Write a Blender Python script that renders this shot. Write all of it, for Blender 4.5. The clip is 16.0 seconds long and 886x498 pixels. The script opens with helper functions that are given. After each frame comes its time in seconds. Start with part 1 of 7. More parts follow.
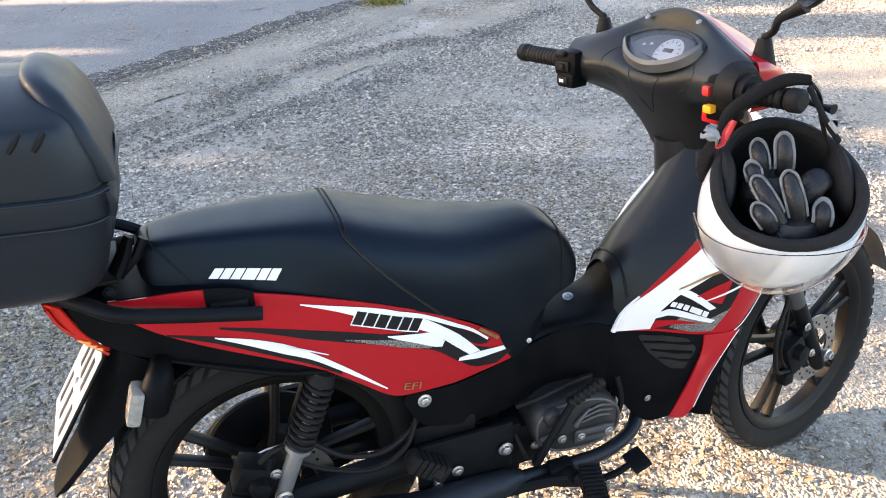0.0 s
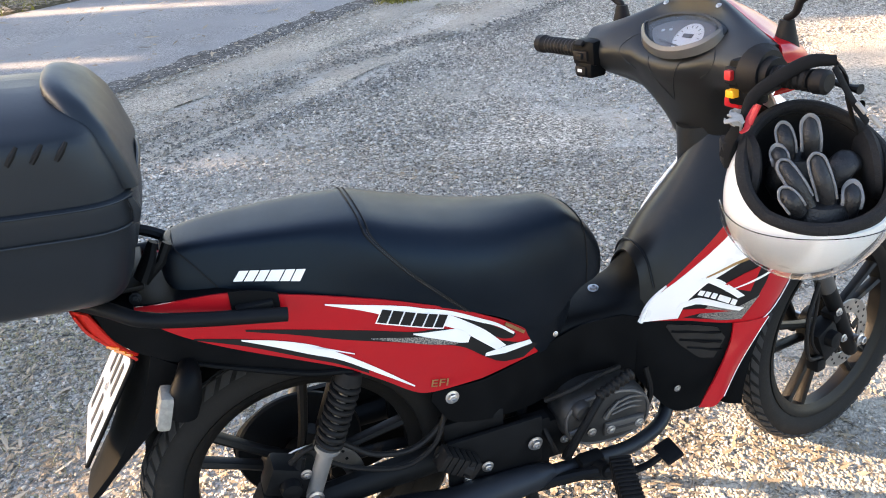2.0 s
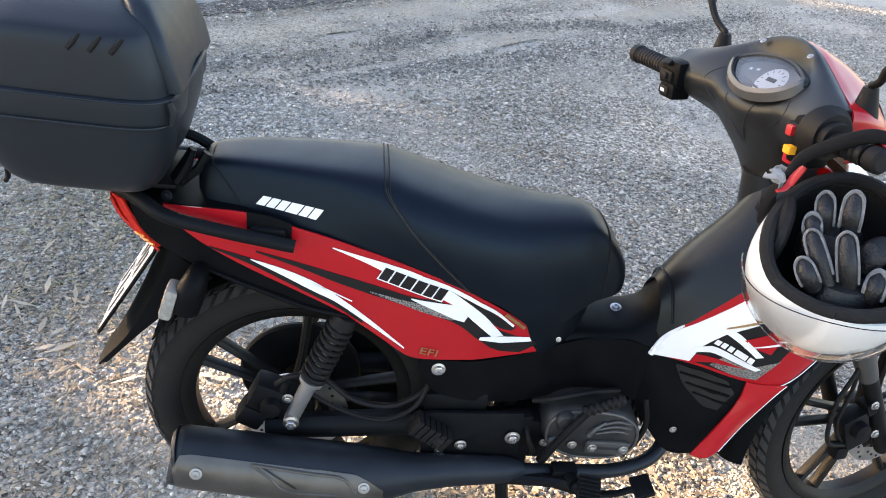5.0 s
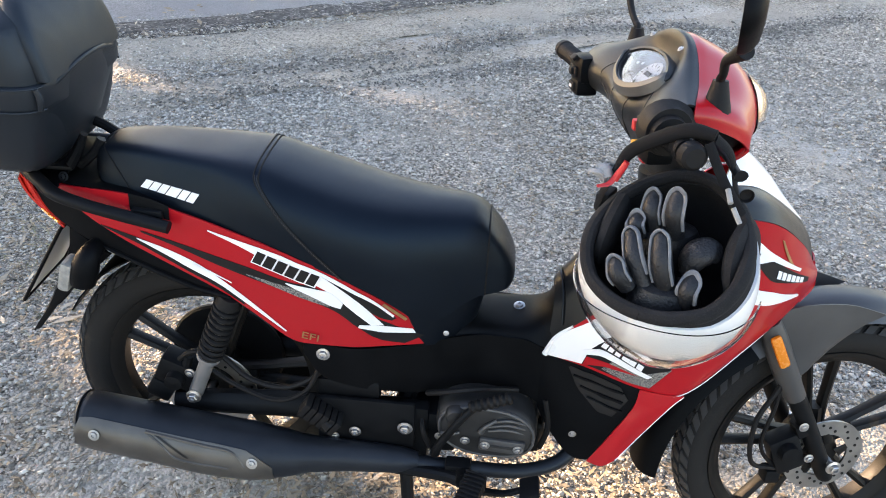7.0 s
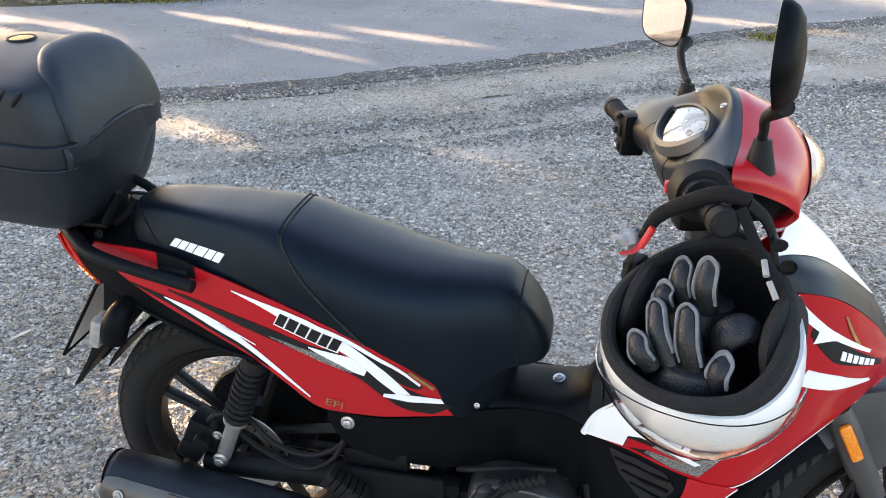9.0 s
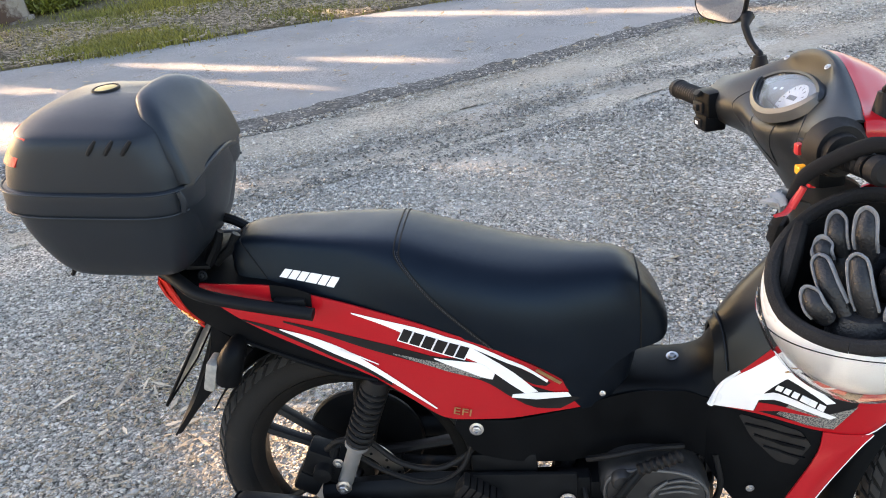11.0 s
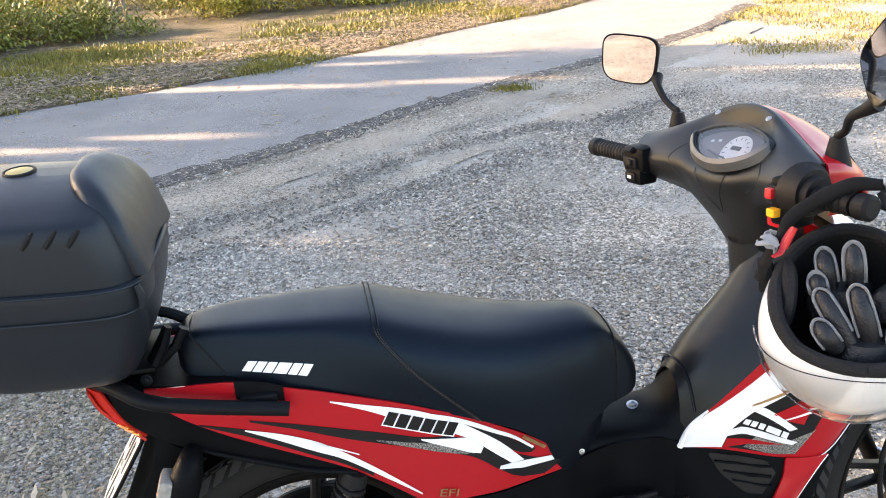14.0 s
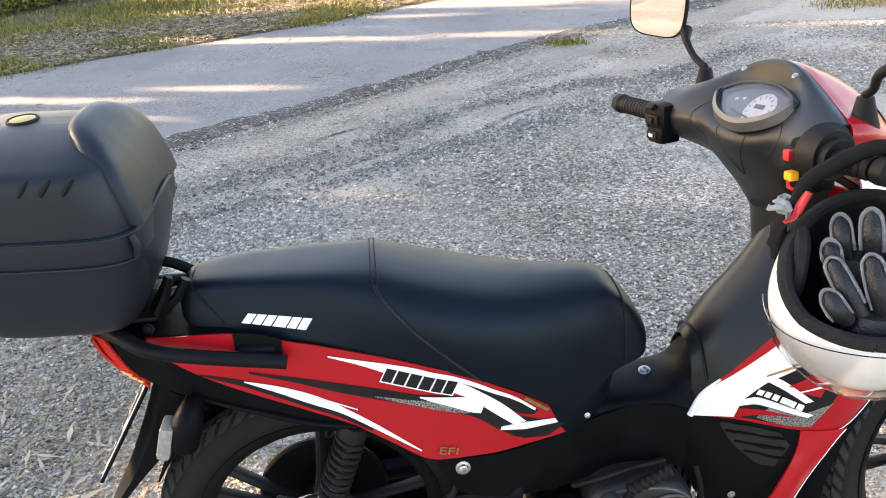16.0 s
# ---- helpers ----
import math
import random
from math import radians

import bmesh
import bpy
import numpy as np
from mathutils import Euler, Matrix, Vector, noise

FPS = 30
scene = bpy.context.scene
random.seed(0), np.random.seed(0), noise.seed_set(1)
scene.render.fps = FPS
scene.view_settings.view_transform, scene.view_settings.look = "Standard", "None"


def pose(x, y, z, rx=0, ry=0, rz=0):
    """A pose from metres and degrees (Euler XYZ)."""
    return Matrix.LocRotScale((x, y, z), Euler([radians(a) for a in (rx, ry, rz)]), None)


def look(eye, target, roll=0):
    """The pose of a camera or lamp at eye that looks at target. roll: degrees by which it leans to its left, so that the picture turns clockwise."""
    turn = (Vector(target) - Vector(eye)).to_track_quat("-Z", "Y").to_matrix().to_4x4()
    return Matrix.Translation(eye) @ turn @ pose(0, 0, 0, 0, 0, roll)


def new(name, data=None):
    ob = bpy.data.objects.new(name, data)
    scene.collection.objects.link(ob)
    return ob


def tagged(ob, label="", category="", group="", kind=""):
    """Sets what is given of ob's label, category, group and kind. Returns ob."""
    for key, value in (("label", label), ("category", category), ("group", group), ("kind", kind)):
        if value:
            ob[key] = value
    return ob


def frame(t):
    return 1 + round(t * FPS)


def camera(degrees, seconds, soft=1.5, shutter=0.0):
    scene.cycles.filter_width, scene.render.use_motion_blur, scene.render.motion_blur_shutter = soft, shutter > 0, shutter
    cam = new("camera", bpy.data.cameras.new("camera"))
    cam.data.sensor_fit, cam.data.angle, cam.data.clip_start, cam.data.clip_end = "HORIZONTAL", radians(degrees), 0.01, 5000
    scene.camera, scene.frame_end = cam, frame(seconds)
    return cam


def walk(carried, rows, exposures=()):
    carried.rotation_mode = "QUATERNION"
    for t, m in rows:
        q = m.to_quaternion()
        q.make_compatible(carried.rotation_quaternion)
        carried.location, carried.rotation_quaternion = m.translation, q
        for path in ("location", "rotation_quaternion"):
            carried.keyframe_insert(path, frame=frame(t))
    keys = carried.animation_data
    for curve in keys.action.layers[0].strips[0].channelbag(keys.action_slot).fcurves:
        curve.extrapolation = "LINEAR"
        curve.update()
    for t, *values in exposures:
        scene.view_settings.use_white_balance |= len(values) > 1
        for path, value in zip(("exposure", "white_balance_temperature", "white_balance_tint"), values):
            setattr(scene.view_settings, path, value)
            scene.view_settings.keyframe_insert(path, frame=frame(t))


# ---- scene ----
cam = camera(58.4, 16.0, 1.0)
PATH = [
    (0, (0.011, 0.046, 1.391), (-0.006, 1.656, 0.5), -1.2),
    (0.5, (0.017, 0.049, 1.393), (-0.01, 1.658, 0.5), -1.7),
    (1, (0.024, 0.042, 1.397), (-0.004, 1.657, 0.514), -2.4),
    (1.5, (0.021, 0.045, 1.391), (-0.014, 1.656, 0.502), -2.8),
    (2, (0.009, 0.052, 1.388), (-0.059, 1.657, 0.49), -3.9),
    (2.5, (-0.033, 0.052, 1.383), (-0.093, 1.658, 0.488), -5.4),
    (3, (-0.143, 0.024, 1.386), (-0.009, 1.617, 0.475), -4.4),
    (3.5, (-0.184, 0.009, 1.385), (0.097, 1.572, 0.454), -2.2),
    (4, (-0.062, -0.007, 1.398), (-0.092, 1.558, 0.431), -2.6),
    (4.2, (0.018, -0.01, 1.408), (-0.113, 1.562, 0.461), -0.0),
    (6.3, (0.444, 0.198, 1.418), (-0.131, 1.636, 0.423), 3.2),
    (6.5, (0.526, 0.185, 1.425), (-0.092, 1.604, 0.431), 2.5),
    (7, (0.626, 0.189, 1.431), (-0.03, 1.608, 0.461), 2.5),
    (7.5, (0.646, 0.241, 1.42), (0.002, 1.672, 0.459), 3.5),
    (8, (0.639, 0.342, 1.409), (-0.015, 1.772, 0.454), 2.6),
    (8.5, (0.683, 0.332, 1.414), (-0.109, 1.731, 0.519), 1.2),
    (8.7, (0.698, 0.319, 1.412), (-0.18, 1.687, 0.552), 0.2),
    (10.8, (0.525, 0.195, 1.396), (-0.289, 1.614, 0.553), -5.6),
    (11, (0.478, 0.151, 1.403), (-0.325, 1.587, 0.58), -6.3),
    (11.5, (0.396, 0.132, 1.402), (-0.419, 1.614, 0.673), -7.2),
    (12, (0.328, 0.208, 1.415), (-0.509, 1.676, 0.687), -8.3),
    (12.5, (0.312, 0.259, 1.414), (-0.523, 1.747, 0.728), -9.3),
    (13, (0.244, 0.236, 1.407), (-0.286, 1.871, 0.75), -6.7),
    (13.5, (0.16, 0.155, 1.391), (-0.183, 1.823, 0.694), -4.8),
    (14, (0.169, 0.105, 1.402), (-0.174, 1.765, 0.685), -4.0),
    (14.5, (0.211, 0.119, 1.369), (-0.208, 1.74, 0.606), -4.0),
    (15, (0.229, 0.122, 1.374), (-0.221, 1.715, 0.569), -3.7),
    (15.5, (0.237, 0.132, 1.376), (-0.219, 1.722, 0.572), -3.9),
    (16, (0.244, 0.144, 1.389), (-0.222, 1.734, 0.588), -4.5),
]
walk(cam, [(t, look(eye, target, roll)) for t, eye, target, roll in PATH], [(0.0, 3.32, 7100, 20), (4.0, 3.33, 7100, 20), (7.0, 3.34, 7300, 20), (8.5, 3.32, 7300, 20), (11.0, 3.39, 7500, 21), (12.25, 3.43, 7900, 22), (13.5, 3.37, 7500, 21), (14.5, 3.44, 7600, 21), (16.0, 3.44, 7600, 21)])

# ---- world, sun, exposure ----
SUN_AZ, SUN_EL = 175.0, 15.0      # the sun stands low, to the left of the place
sun_to = Vector((math.cos(radians(SUN_AZ)) * math.cos(radians(SUN_EL)), math.sin(radians(SUN_AZ)) * math.cos(radians(SUN_EL)), math.sin(radians(SUN_EL))))
world = bpy.data.worlds.new("sky")
scene.world = world
world.use_nodes = True
wn = world.node_tree.nodes
sky = wn.new("ShaderNodeTexSky")
sky.sky_type = 'NISHITA'
sky.sun_disc = False
sky.sun_elevation = radians(SUN_EL)
sky.sun_rotation = radians(90.0 - SUN_AZ)
world.node_tree.links.new(sky.outputs[0], wn["Background"].inputs[0])
wn["Background"].inputs[1].default_value = 0.08
sun_data = bpy.data.lights.new("sun", 'SUN')
sun_data.energy, sun_data.angle, sun_data.color = 3.75, radians(0.55), (1.0, 0.77, 0.52)
sun = new("sun", sun_data)
sun.matrix_world = look(Vector((0, 0, 8)) + sun_to * 30, (0, 0, 8))


# ---- materials ----
def material(name, c1, c2=None, rough=0.5, metal=0.0, scale=40.0, rough2=None, bump=0.0, bump_scale=300.0, coat=0.0, spec=0.5,
             fine=None, fine_amount=0.25, sheen=0.0, island=0.0, wear=None, wear_scale=6.0, wear_at=0.62, contrast=0.25):
    """A surface with variation at two scales: broad patches between c1 and c2, fine grain, relief, and optional wear."""
    m = bpy.data.materials.new(name)
    m.use_nodes = True
    nt = m.node_tree
    n, l = nt.nodes, nt.links
    b = n["Principled BSDF"]
    tc = n.new("ShaderNodeTexCoord")
    c2 = c2 or tuple(min(1, v * 1.25 + 0.004) for v in c1)
    t1 = n.new("ShaderNodeTexNoise")
    t1.inputs["Scale"].default_value, t1.inputs["Detail"].default_value = scale, 6
    l.new(tc.outputs["Object"], t1.inputs["Vector"])
    r1 = n.new("ShaderNodeValToRGB")
    r1.color_ramp.elements[0].position, r1.color_ramp.elements[1].position = 0.5 - contrast, 0.5 + contrast
    r1.color_ramp.elements[0].color, r1.color_ramp.elements[1].color = (*c1, 1), (*c2, 1)
    l.new(t1.outputs["Fac"], r1.inputs["Fac"])
    colour = r1.outputs["Color"]
    t2 = n.new("ShaderNodeTexNoise")
    t2.inputs["Scale"].default_value, t2.inputs["Detail"].default_value = bump_scale, 3
    l.new(tc.outputs["Object"], t2.inputs["Vector"])
    if fine:
        mix = n.new("ShaderNodeMix")
        mix.data_type = 'RGBA'
        mix.inputs["B"].default_value = (*fine, 1)
        ramp = n.new("ShaderNodeMapRange")
        ramp.inputs["From Min"].default_value, ramp.inputs["From Max"].default_value = 0.5, 0.72
        ramp.inputs["To Max"].default_value = fine_amount
        l.new(t2.outputs["Fac"], ramp.inputs["Value"])
        l.new(ramp.outputs["Result"], mix.inputs["Factor"])
        l.new(colour, mix.inputs["A"])
        colour = mix.outputs["Result"]
    if wear:
        t3 = n.new("ShaderNodeTexNoise")
        t3.inputs["Scale"].default_value, t3.inputs["Detail"].default_value, t3.inputs["Roughness"].default_value = wear_scale, 8, 0.65
        l.new(tc.outputs["Object"], t3.inputs["Vector"])
        mr = n.new("ShaderNodeMapRange")
        mr.inputs["From Min"].default_value, mr.inputs["From Max"].default_value = wear_at, wear_at + 0.12
        l.new(t3.outputs["Fac"], mr.inputs["Value"])
        mix = n.new("ShaderNodeMix")
        mix.data_type = 'RGBA'
        mix.inputs["B"].default_value = (*wear, 1)
        l.new(mr.outputs["Result"], mix.inputs["Factor"])
        l.new(colour, mix.inputs["A"])
        colour = mix.outputs["Result"]
    if island:
        geo = n.new("ShaderNodeNewGeometry")
        hsv = n.new("ShaderNodeHueSaturation")
        mr = n.new("ShaderNodeMapRange")
        mr.inputs["To Min"].default_value, mr.inputs["To Max"].default_value = 1 - island, 1 + island
        l.new(geo.outputs["Random Per Island"], mr.inputs["Value"])
        l.new(mr.outputs["Result"], hsv.inputs["Value"])
        l.new(colour, hsv.inputs["Color"])
        colour = hsv.outputs["Color"]
    l.new(colour, b.inputs["Base Color"])
    mr = n.new("ShaderNodeMapRange")
    mr.inputs["To Min"].default_value, mr.inputs["To Max"].default_value = rough, rough2 if rough2 is not None else min(1, rough + 0.12)
    mr.inputs["From Min"].default_value, mr.inputs["From Max"].default_value = 0.3, 0.7
    l.new(t1.outputs["Fac"], mr.inputs["Value"])
    l.new(mr.outputs["Result"], b.inputs["Roughness"])
    b.inputs["Metallic"].default_value = metal
    b.inputs["Coat Weight"].default_value = coat
    b.inputs["Coat Roughness"].default_value = 0.06
    b.inputs["Specular IOR Level"].default_value = spec
    b.inputs["Sheen Weight"].default_value = sheen
    if bump:
        bp = n.new("ShaderNodeBump")
        bp.inputs["Strength"].default_value, bp.inputs["Distance"].default_value = bump, 1.0 / bump_scale
        l.new(t2.outputs["Fac"], bp.inputs["Height"])
        l.new(bp.outputs["Normal"], b.inputs["Normal"])
    return m


def clear(name, tint=(1, 1, 1), rough=0.02, ior=1.45):
    m = bpy.data.materials.new(name)
    m.use_nodes = True
    b = m.node_tree.nodes["Principled BSDF"]
    b.inputs["Base Color"].default_value = (*tint, 1)
    b.inputs["Transmission Weight"].default_value = 1.0
    b.inputs["Roughness"].default_value = rough
    b.inputs["IOR"].default_value = ior
    return m


RED = material("red_paint", (0.35, 0.005, 0.009), (0.43, 0.008, 0.013), 0.28, 0.0, 900, coat=0.35, bump=0.015, bump_scale=900, spec=0.18)
RED_PLASTIC = material("red_plastic", (0.40, 0.012, 0.014), None, 0.38, 0, 60)
# base tinted blue for the sky's sheen; the vinyl itself is black
VINYL = material("seat_vinyl", (0.002, 0.003, 0.005), (0.0035, 0.005, 0.008), 0.30, 0, 14, 0.40, bump=0.25, bump_scale=900, spec=0.24, fine=(0.02, 0.02, 0.02), fine_amount=0.15)
# darkened to hold the shade of the lower parts; DASHPLASTIC is lighter
PLASTIC = material("black_plastic", (0.0024, 0.0025, 0.0029), (0.0042, 0.0043, 0.0048), 0.42, 0, 20, 0.54, bump=0.15, bump_scale=1200, spec=0.075, fine=(0.03, 0.03, 0.03), fine_amount=0.10, wear=(0.016, 0.0155, 0.015), wear_scale=5, wear_at=0.66)
GLOSS = material("dark_gloss_plastic", (0.0056, 0.006, 0.0068), (0.0085, 0.009, 0.010), 0.28, 0, 20, 0.38, bump=0.03, bump_scale=900, spec=0.22, wear=(0.019, 0.0185, 0.018), wear_scale=4, wear_at=0.64)
BOX = material("box_plastic", (0.0088, 0.0112, 0.0145), (0.0122, 0.0152, 0.019), 0.36, 0, 9, 0.46, bump=0.25, bump_scale=1500, spec=0.30, fine=(0.032, 0.034, 0.038), fine_amount=0.15)
PAD = material("backrest_pad", (0.0078, 0.0102, 0.0132), (0.0112, 0.014, 0.018), 0.38, 0, 12, 0.50, bump=0.2, bump_scale=700, spec=0.36)
RUBBER = material("tyre_rubber", (0.010, 0.010, 0.010), (0.016, 0.0155, 0.015), 0.72, 0, 30, 0.88, bump=0.3, bump_scale=600, spec=0.18, fine=(0.05, 0.045, 0.04), fine_amount=0.25, wear=(0.03, 0.027, 0.023), wear_scale=9, wear_at=0.6)
GRIP = material("grip_rubber", (0.004, 0.004, 0.0045), (0.007, 0.007, 0.0075), 0.55, 0, 60, 0.7, spec=0.22, bump=0.2, bump_scale=800)
WHEEL = material("wheel_paint", (0.007, 0.007, 0.007), (0.012, 0.011, 0.010), 0.36, 0.2, 30, 0.5, spec=0.2, bump=0.1, bump_scale=500, wear=(0.06, 0.04, 0.02), wear_scale=12, wear_at=0.62)
STEEL = material("steel", (0.42, 0.42, 0.43), (0.55, 0.55, 0.55), 0.3, 1, 90, 0.45, bump=0.05, bump_scale=900)
DISC = material("disc_steel", (0.34, 0.33, 0.32), (0.46, 0.45, 0.43), 0.3, 1, 40, 0.45, bump=0.1, bump_scale=1200)
ALU = material("engine_alloy", (0.020, 0.020, 0.021), (0.038, 0.038, 0.038), 0.42, 0.4, 40, 0.56, bump=0.12, bump_scale=900, wear=(0.09, 0.08, 0.065), wear_scale=14, wear_at=0.66)
ALU_LIGHT = material("bare_alloy", (0.30, 0.30, 0.30), (0.42, 0.42, 0.41), 0.42, 0.8, 60, 0.55, bump=0.05, bump_scale=900)
ALU_MID = material("worn_alloy", (0.075, 0.075, 0.077), (0.12, 0.12, 0.12), 0.40, 0.6, 60, 0.55, bump=0.06, bump_scale=900)
DARKMETAL = material("black_frame_paint", (0.0045, 0.0045, 0.005), (0.0085, 0.0085, 0.009), 0.44, 0.1, 30, 0.6, spec=0.14, bump=0.1, bump_scale=700, wear=(0.035, 0.030, 0.024), wear_scale=14, wear_at=0.68)
EXHAUST = material("exhaust_black", (0.014, 0.0155, 0.019), (0.022, 0.024, 0.028), 0.40, 0.3, 20, 0.52, bump=0.08, bump_scale=700, wear=(0.05, 0.04, 0.03), wear_scale=9, wear_at=0.68, spec=0.3)
SHIELD = material("exhaust_shield", (0.085, 0.080, 0.073), (0.125, 0.118, 0.108), 0.36, 0.75, 20, 0.5, bump=0.06, bump_scale=900, wear=(0.07, 0.06, 0.05), wear_scale=7, wear_at=0.66)
WHITE = material("white_paint", (0.80, 0.80, 0.79), (0.84, 0.84, 0.83), 0.25, 0, 8, 0.35, coat=0.6)
WHITE_DECAL = material("white_decal", (0.78, 0.78, 0.78), (0.83, 0.83, 0.83), 0.3, 0, 30)
BLACK_DECAL = material("black_decal", (0.006, 0.006, 0.0065), (0.010, 0.010, 0.0105), 0.34, 0, 30, coat=0.1, spec=0.25)
GREY_DECAL = material("grey_decal", (0.05, 0.055, 0.06), (0.30, 0.29, 0.26), 0.35, 0.2, 420, coat=0.2, contrast=.06)
BRONZE = material("bronze_decal", (0.30, 0.17, 0.07), (0.45, 0.28, 0.12), 0.3, 0.6, 90)
GREYPLASTIC = material("grey_fender_plastic", (0.045, 0.045, 0.046), (0.062, 0.062, 0.062), 0.36, 0.2, 20, 0.5, bump=0.05, bump_scale=900)
SILVER = material("silver_trim", (0.20, 0.20, 0.205), (0.27, 0.27, 0.27), 0.42, 0.6, 40)
PLATE = material("plate_white", (0.76, 0.76, 0.74), (0.82, 0.82, 0.80), 0.4, 0, 20)
INK = material("plate_ink", (0.02, 0.02, 0.022), None, 0.5)
BLUE = material("plate_blue", (0.03, 0.12, 0.42), None, 0.5)
LINER = material("helmet_liner", (0.010, 0.010, 0.011), (0.018, 0.018, 0.019), 0.85, 0, 60, 0.95, spec=0.2, bump=0.6, bump_scale=500, fine=(0.05, 0.05, 0.05), fine_amount=.3)
LEATHER = material("glove_leather", (0.007, 0.0075, 0.009), (0.013, 0.014, 0.016), 0.34, 0, 50, 0.5, spec=0.38, bump=0.45, bump_scale=300)
GREYCLOTH = material("glove_piping", (0.12, 0.123, 0.13), (0.20, 0.205, 0.212), 0.85, 0, 90, bump=0.5, bump_scale=900)
STRAP = material("nylon_strap", (0.006, 0.006, 0.0065), (0.010, 0.010, 0.0105), 0.8, 0, 80, bump=0.5, bump_scale=700, spec=0.15)
ORANGE = material("amber_lens", (0.75, 0.20, 0.01), (0.8, 0.25, 0.015), 0.2, 0, 200, coat=0.6, bump=0.2, bump_scale=400)
YELLOW = material("yellow_plastic", (0.75, 0.33, 0.01), None, 0.35, 0, 60)
REDLENS = material("red_lens", (0.42, 0.008, 0.008), (0.52, 0.03, 0.015), 0.3, 0, 200, spec=0.25, bump=0.25, bump_scale=260)
CLEARLENS = clear("clear_lens", (0.95, 0.95, 0.93), 0.06)
VISOR = clear("visor_clear", (0.97, 0.97, 0.97), 0.02)
GLASS = clear("gauge_glass", (0.98, 0.98, 1.0), 0.02, 1.32)
BEZEL = material("grey_bezel", (0.085, 0.085, 0.083), (0.11, 0.11, 0.107), 0.36, 0.5, 40)
REFLECTOR = material("lamp_reflector", (0.42, 0.42, 0.41), (0.55, 0.55, 0.54), 0.3, 0.7, 60, bump=0.3, bump_scale=260)
PALE_LENS = material("pale_lens", (0.20, 0.195, 0.18), (0.32, 0.31, 0.28), 0.15, 0, 120, bump=0.3, bump_scale=300)
DASHPLASTIC = material("satin_dash_plastic", (0.0085, 0.009, 0.0095), (0.0135, 0.014, 0.0148), 0.36, 0, 16, 0.48, bump=0.15, bump_scale=1300, spec=0.36, wear=(0.030, 0.029, 0.027), wear_scale=5, wear_at=0.66)
# lighter than tyre_rubber, so that the grooves between blocks read as shaded
TREAD = material("tyre_tread", (0.024, 0.024, 0.0245), (0.036, 0.0355, 0.035), 0.6, 0, 40, 0.78, bump=0.25, bump_scale=500, spec=0.4, wear=(0.06, 0.053, 0.045), wear_scale=8, wear_at=0.62)
DIAL = material("gauge_dial", (0.055, 0.058, 0.062), (0.075, 0.078, 0.083), 0.4, 0, 20)
LCD = material("gauge_lcd", (0.36, 0.385, 0.41), None, 0.3, 0, 20)
MIRROR = material("mirror_glass", (0.40, 0.42, 0.46), (0.44, 0.46, 0.50), 0.015, 1.0, 8, 0.03)
GOLD = material("badge_gold", (0.34, 0.24, 0.06), None, 0.35, 0.7, 60)


# blue of the sky's reflection, put into the specular tint of the black surfaces
for _m, _c in ((VINYL, (.50, .74, 1)), (BOX, (.72, .86, 1)), (PAD, (.66, .83, 1)), (EXHAUST, (.66, .83, 1)), (DASHPLASTIC, (.74, .88, 1)), (PLASTIC, (.74, .88, 1)), (GLOSS, (.74, .88, 1)), (DARKMETAL, (.74, .88, 1))):
    _m.node_tree.nodes["Principled BSDF"].inputs["Specular Tint"].default_value = (*_c, 1)


# ---- mesh helpers ----
def spline(pts, n):
    """n points evenly in parameter on a Catmull-Rom curve through pts."""
    p = np.array(pts, float)
    p = np.vstack([2 * p[0] - p[1], p, 2 * p[-1] - p[-2]])
    out = []
    for s in np.linspace(0, len(pts) - 1, n):
        i = min(int(s), len(pts) - 2)
        t = s - i
        a, b, c, d = p[i:i + 4]
        out.append(0.5 * (2 * b + (c - a) * t + (2 * a - 5 * b + 4 * c - d) * t * t + (3 * b - a - 3 * c + d) * t ** 3))
    return np.array(out)


def line(pts, n):
    """n points along a polyline, even in parameter."""
    p = np.array(pts, float)
    s = np.linspace(0, len(p) - 1, n)
    return np.stack([np.interp(s, range(len(p)), p[:, k]) for k in range(p.shape[1])], 1)


def lerp(x, table):
    return float(np.interp(x, [a for a, _ in table], [b for _, b in table]))


def mesh_of(name, verts, faces, mat, smooth=True, sharp=35):
    me = bpy.data.meshes.new(name)
    me.from_pydata([tuple(v) for v in verts], [], [tuple(int(i) for i in f) for f in faces])
    me.materials.append(mat)
    if smooth:
        me.polygons.foreach_set("use_smooth", [True] * len(me.polygons))
        me.set_sharp_from_angle(angle=radians(sharp))
    me.update()
    return me


def thing(name, m, label, category, group=""):
    ob = new(name)
    ob.empty_display_size = 0.1
    ob.matrix_world = m
    return tagged(ob, label, category, group)


def part(name, data, mat, parent, label="", m=None, sharp=35):
    """Links one mesh under a thing or a part. data: (verts, faces) or a mesh, in the parent's own space or in m's."""
    me = data if isinstance(data, bpy.types.Mesh) else mesh_of(name, data[0], data[1], mat, sharp=sharp)
    ob = new(name, me)
    ob.parent = parent
    if m is not None:
        ob.matrix_basis = m
    return tagged(ob, label) if label else ob


def grid_faces(nu, nv, wrap_u=False, wrap_v=False, base=0):
    f = []
    for i in range(nu if wrap_u else nu - 1):
        for j in range(nv if wrap_v else nv - 1):
            a, b = i * nv + j, ((i + 1) % nu) * nv + j
            c, d = ((i + 1) % nu) * nv + (j + 1) % nv, i * nv + (j + 1) % nv
            f.append((base + a, base + b, base + c, base + d))
    return f


def join(*many):
    v, f, k = [], [], 0
    for a, b in many:
        v.extend(tuple(p) for p in a)
        f.extend(tuple(i + k for i in q) for q in b)
        k += len(a)
    return v, f


def moved(data, m):
    return [tuple(m @ Vector(p)) for p in data[0]], data[1]


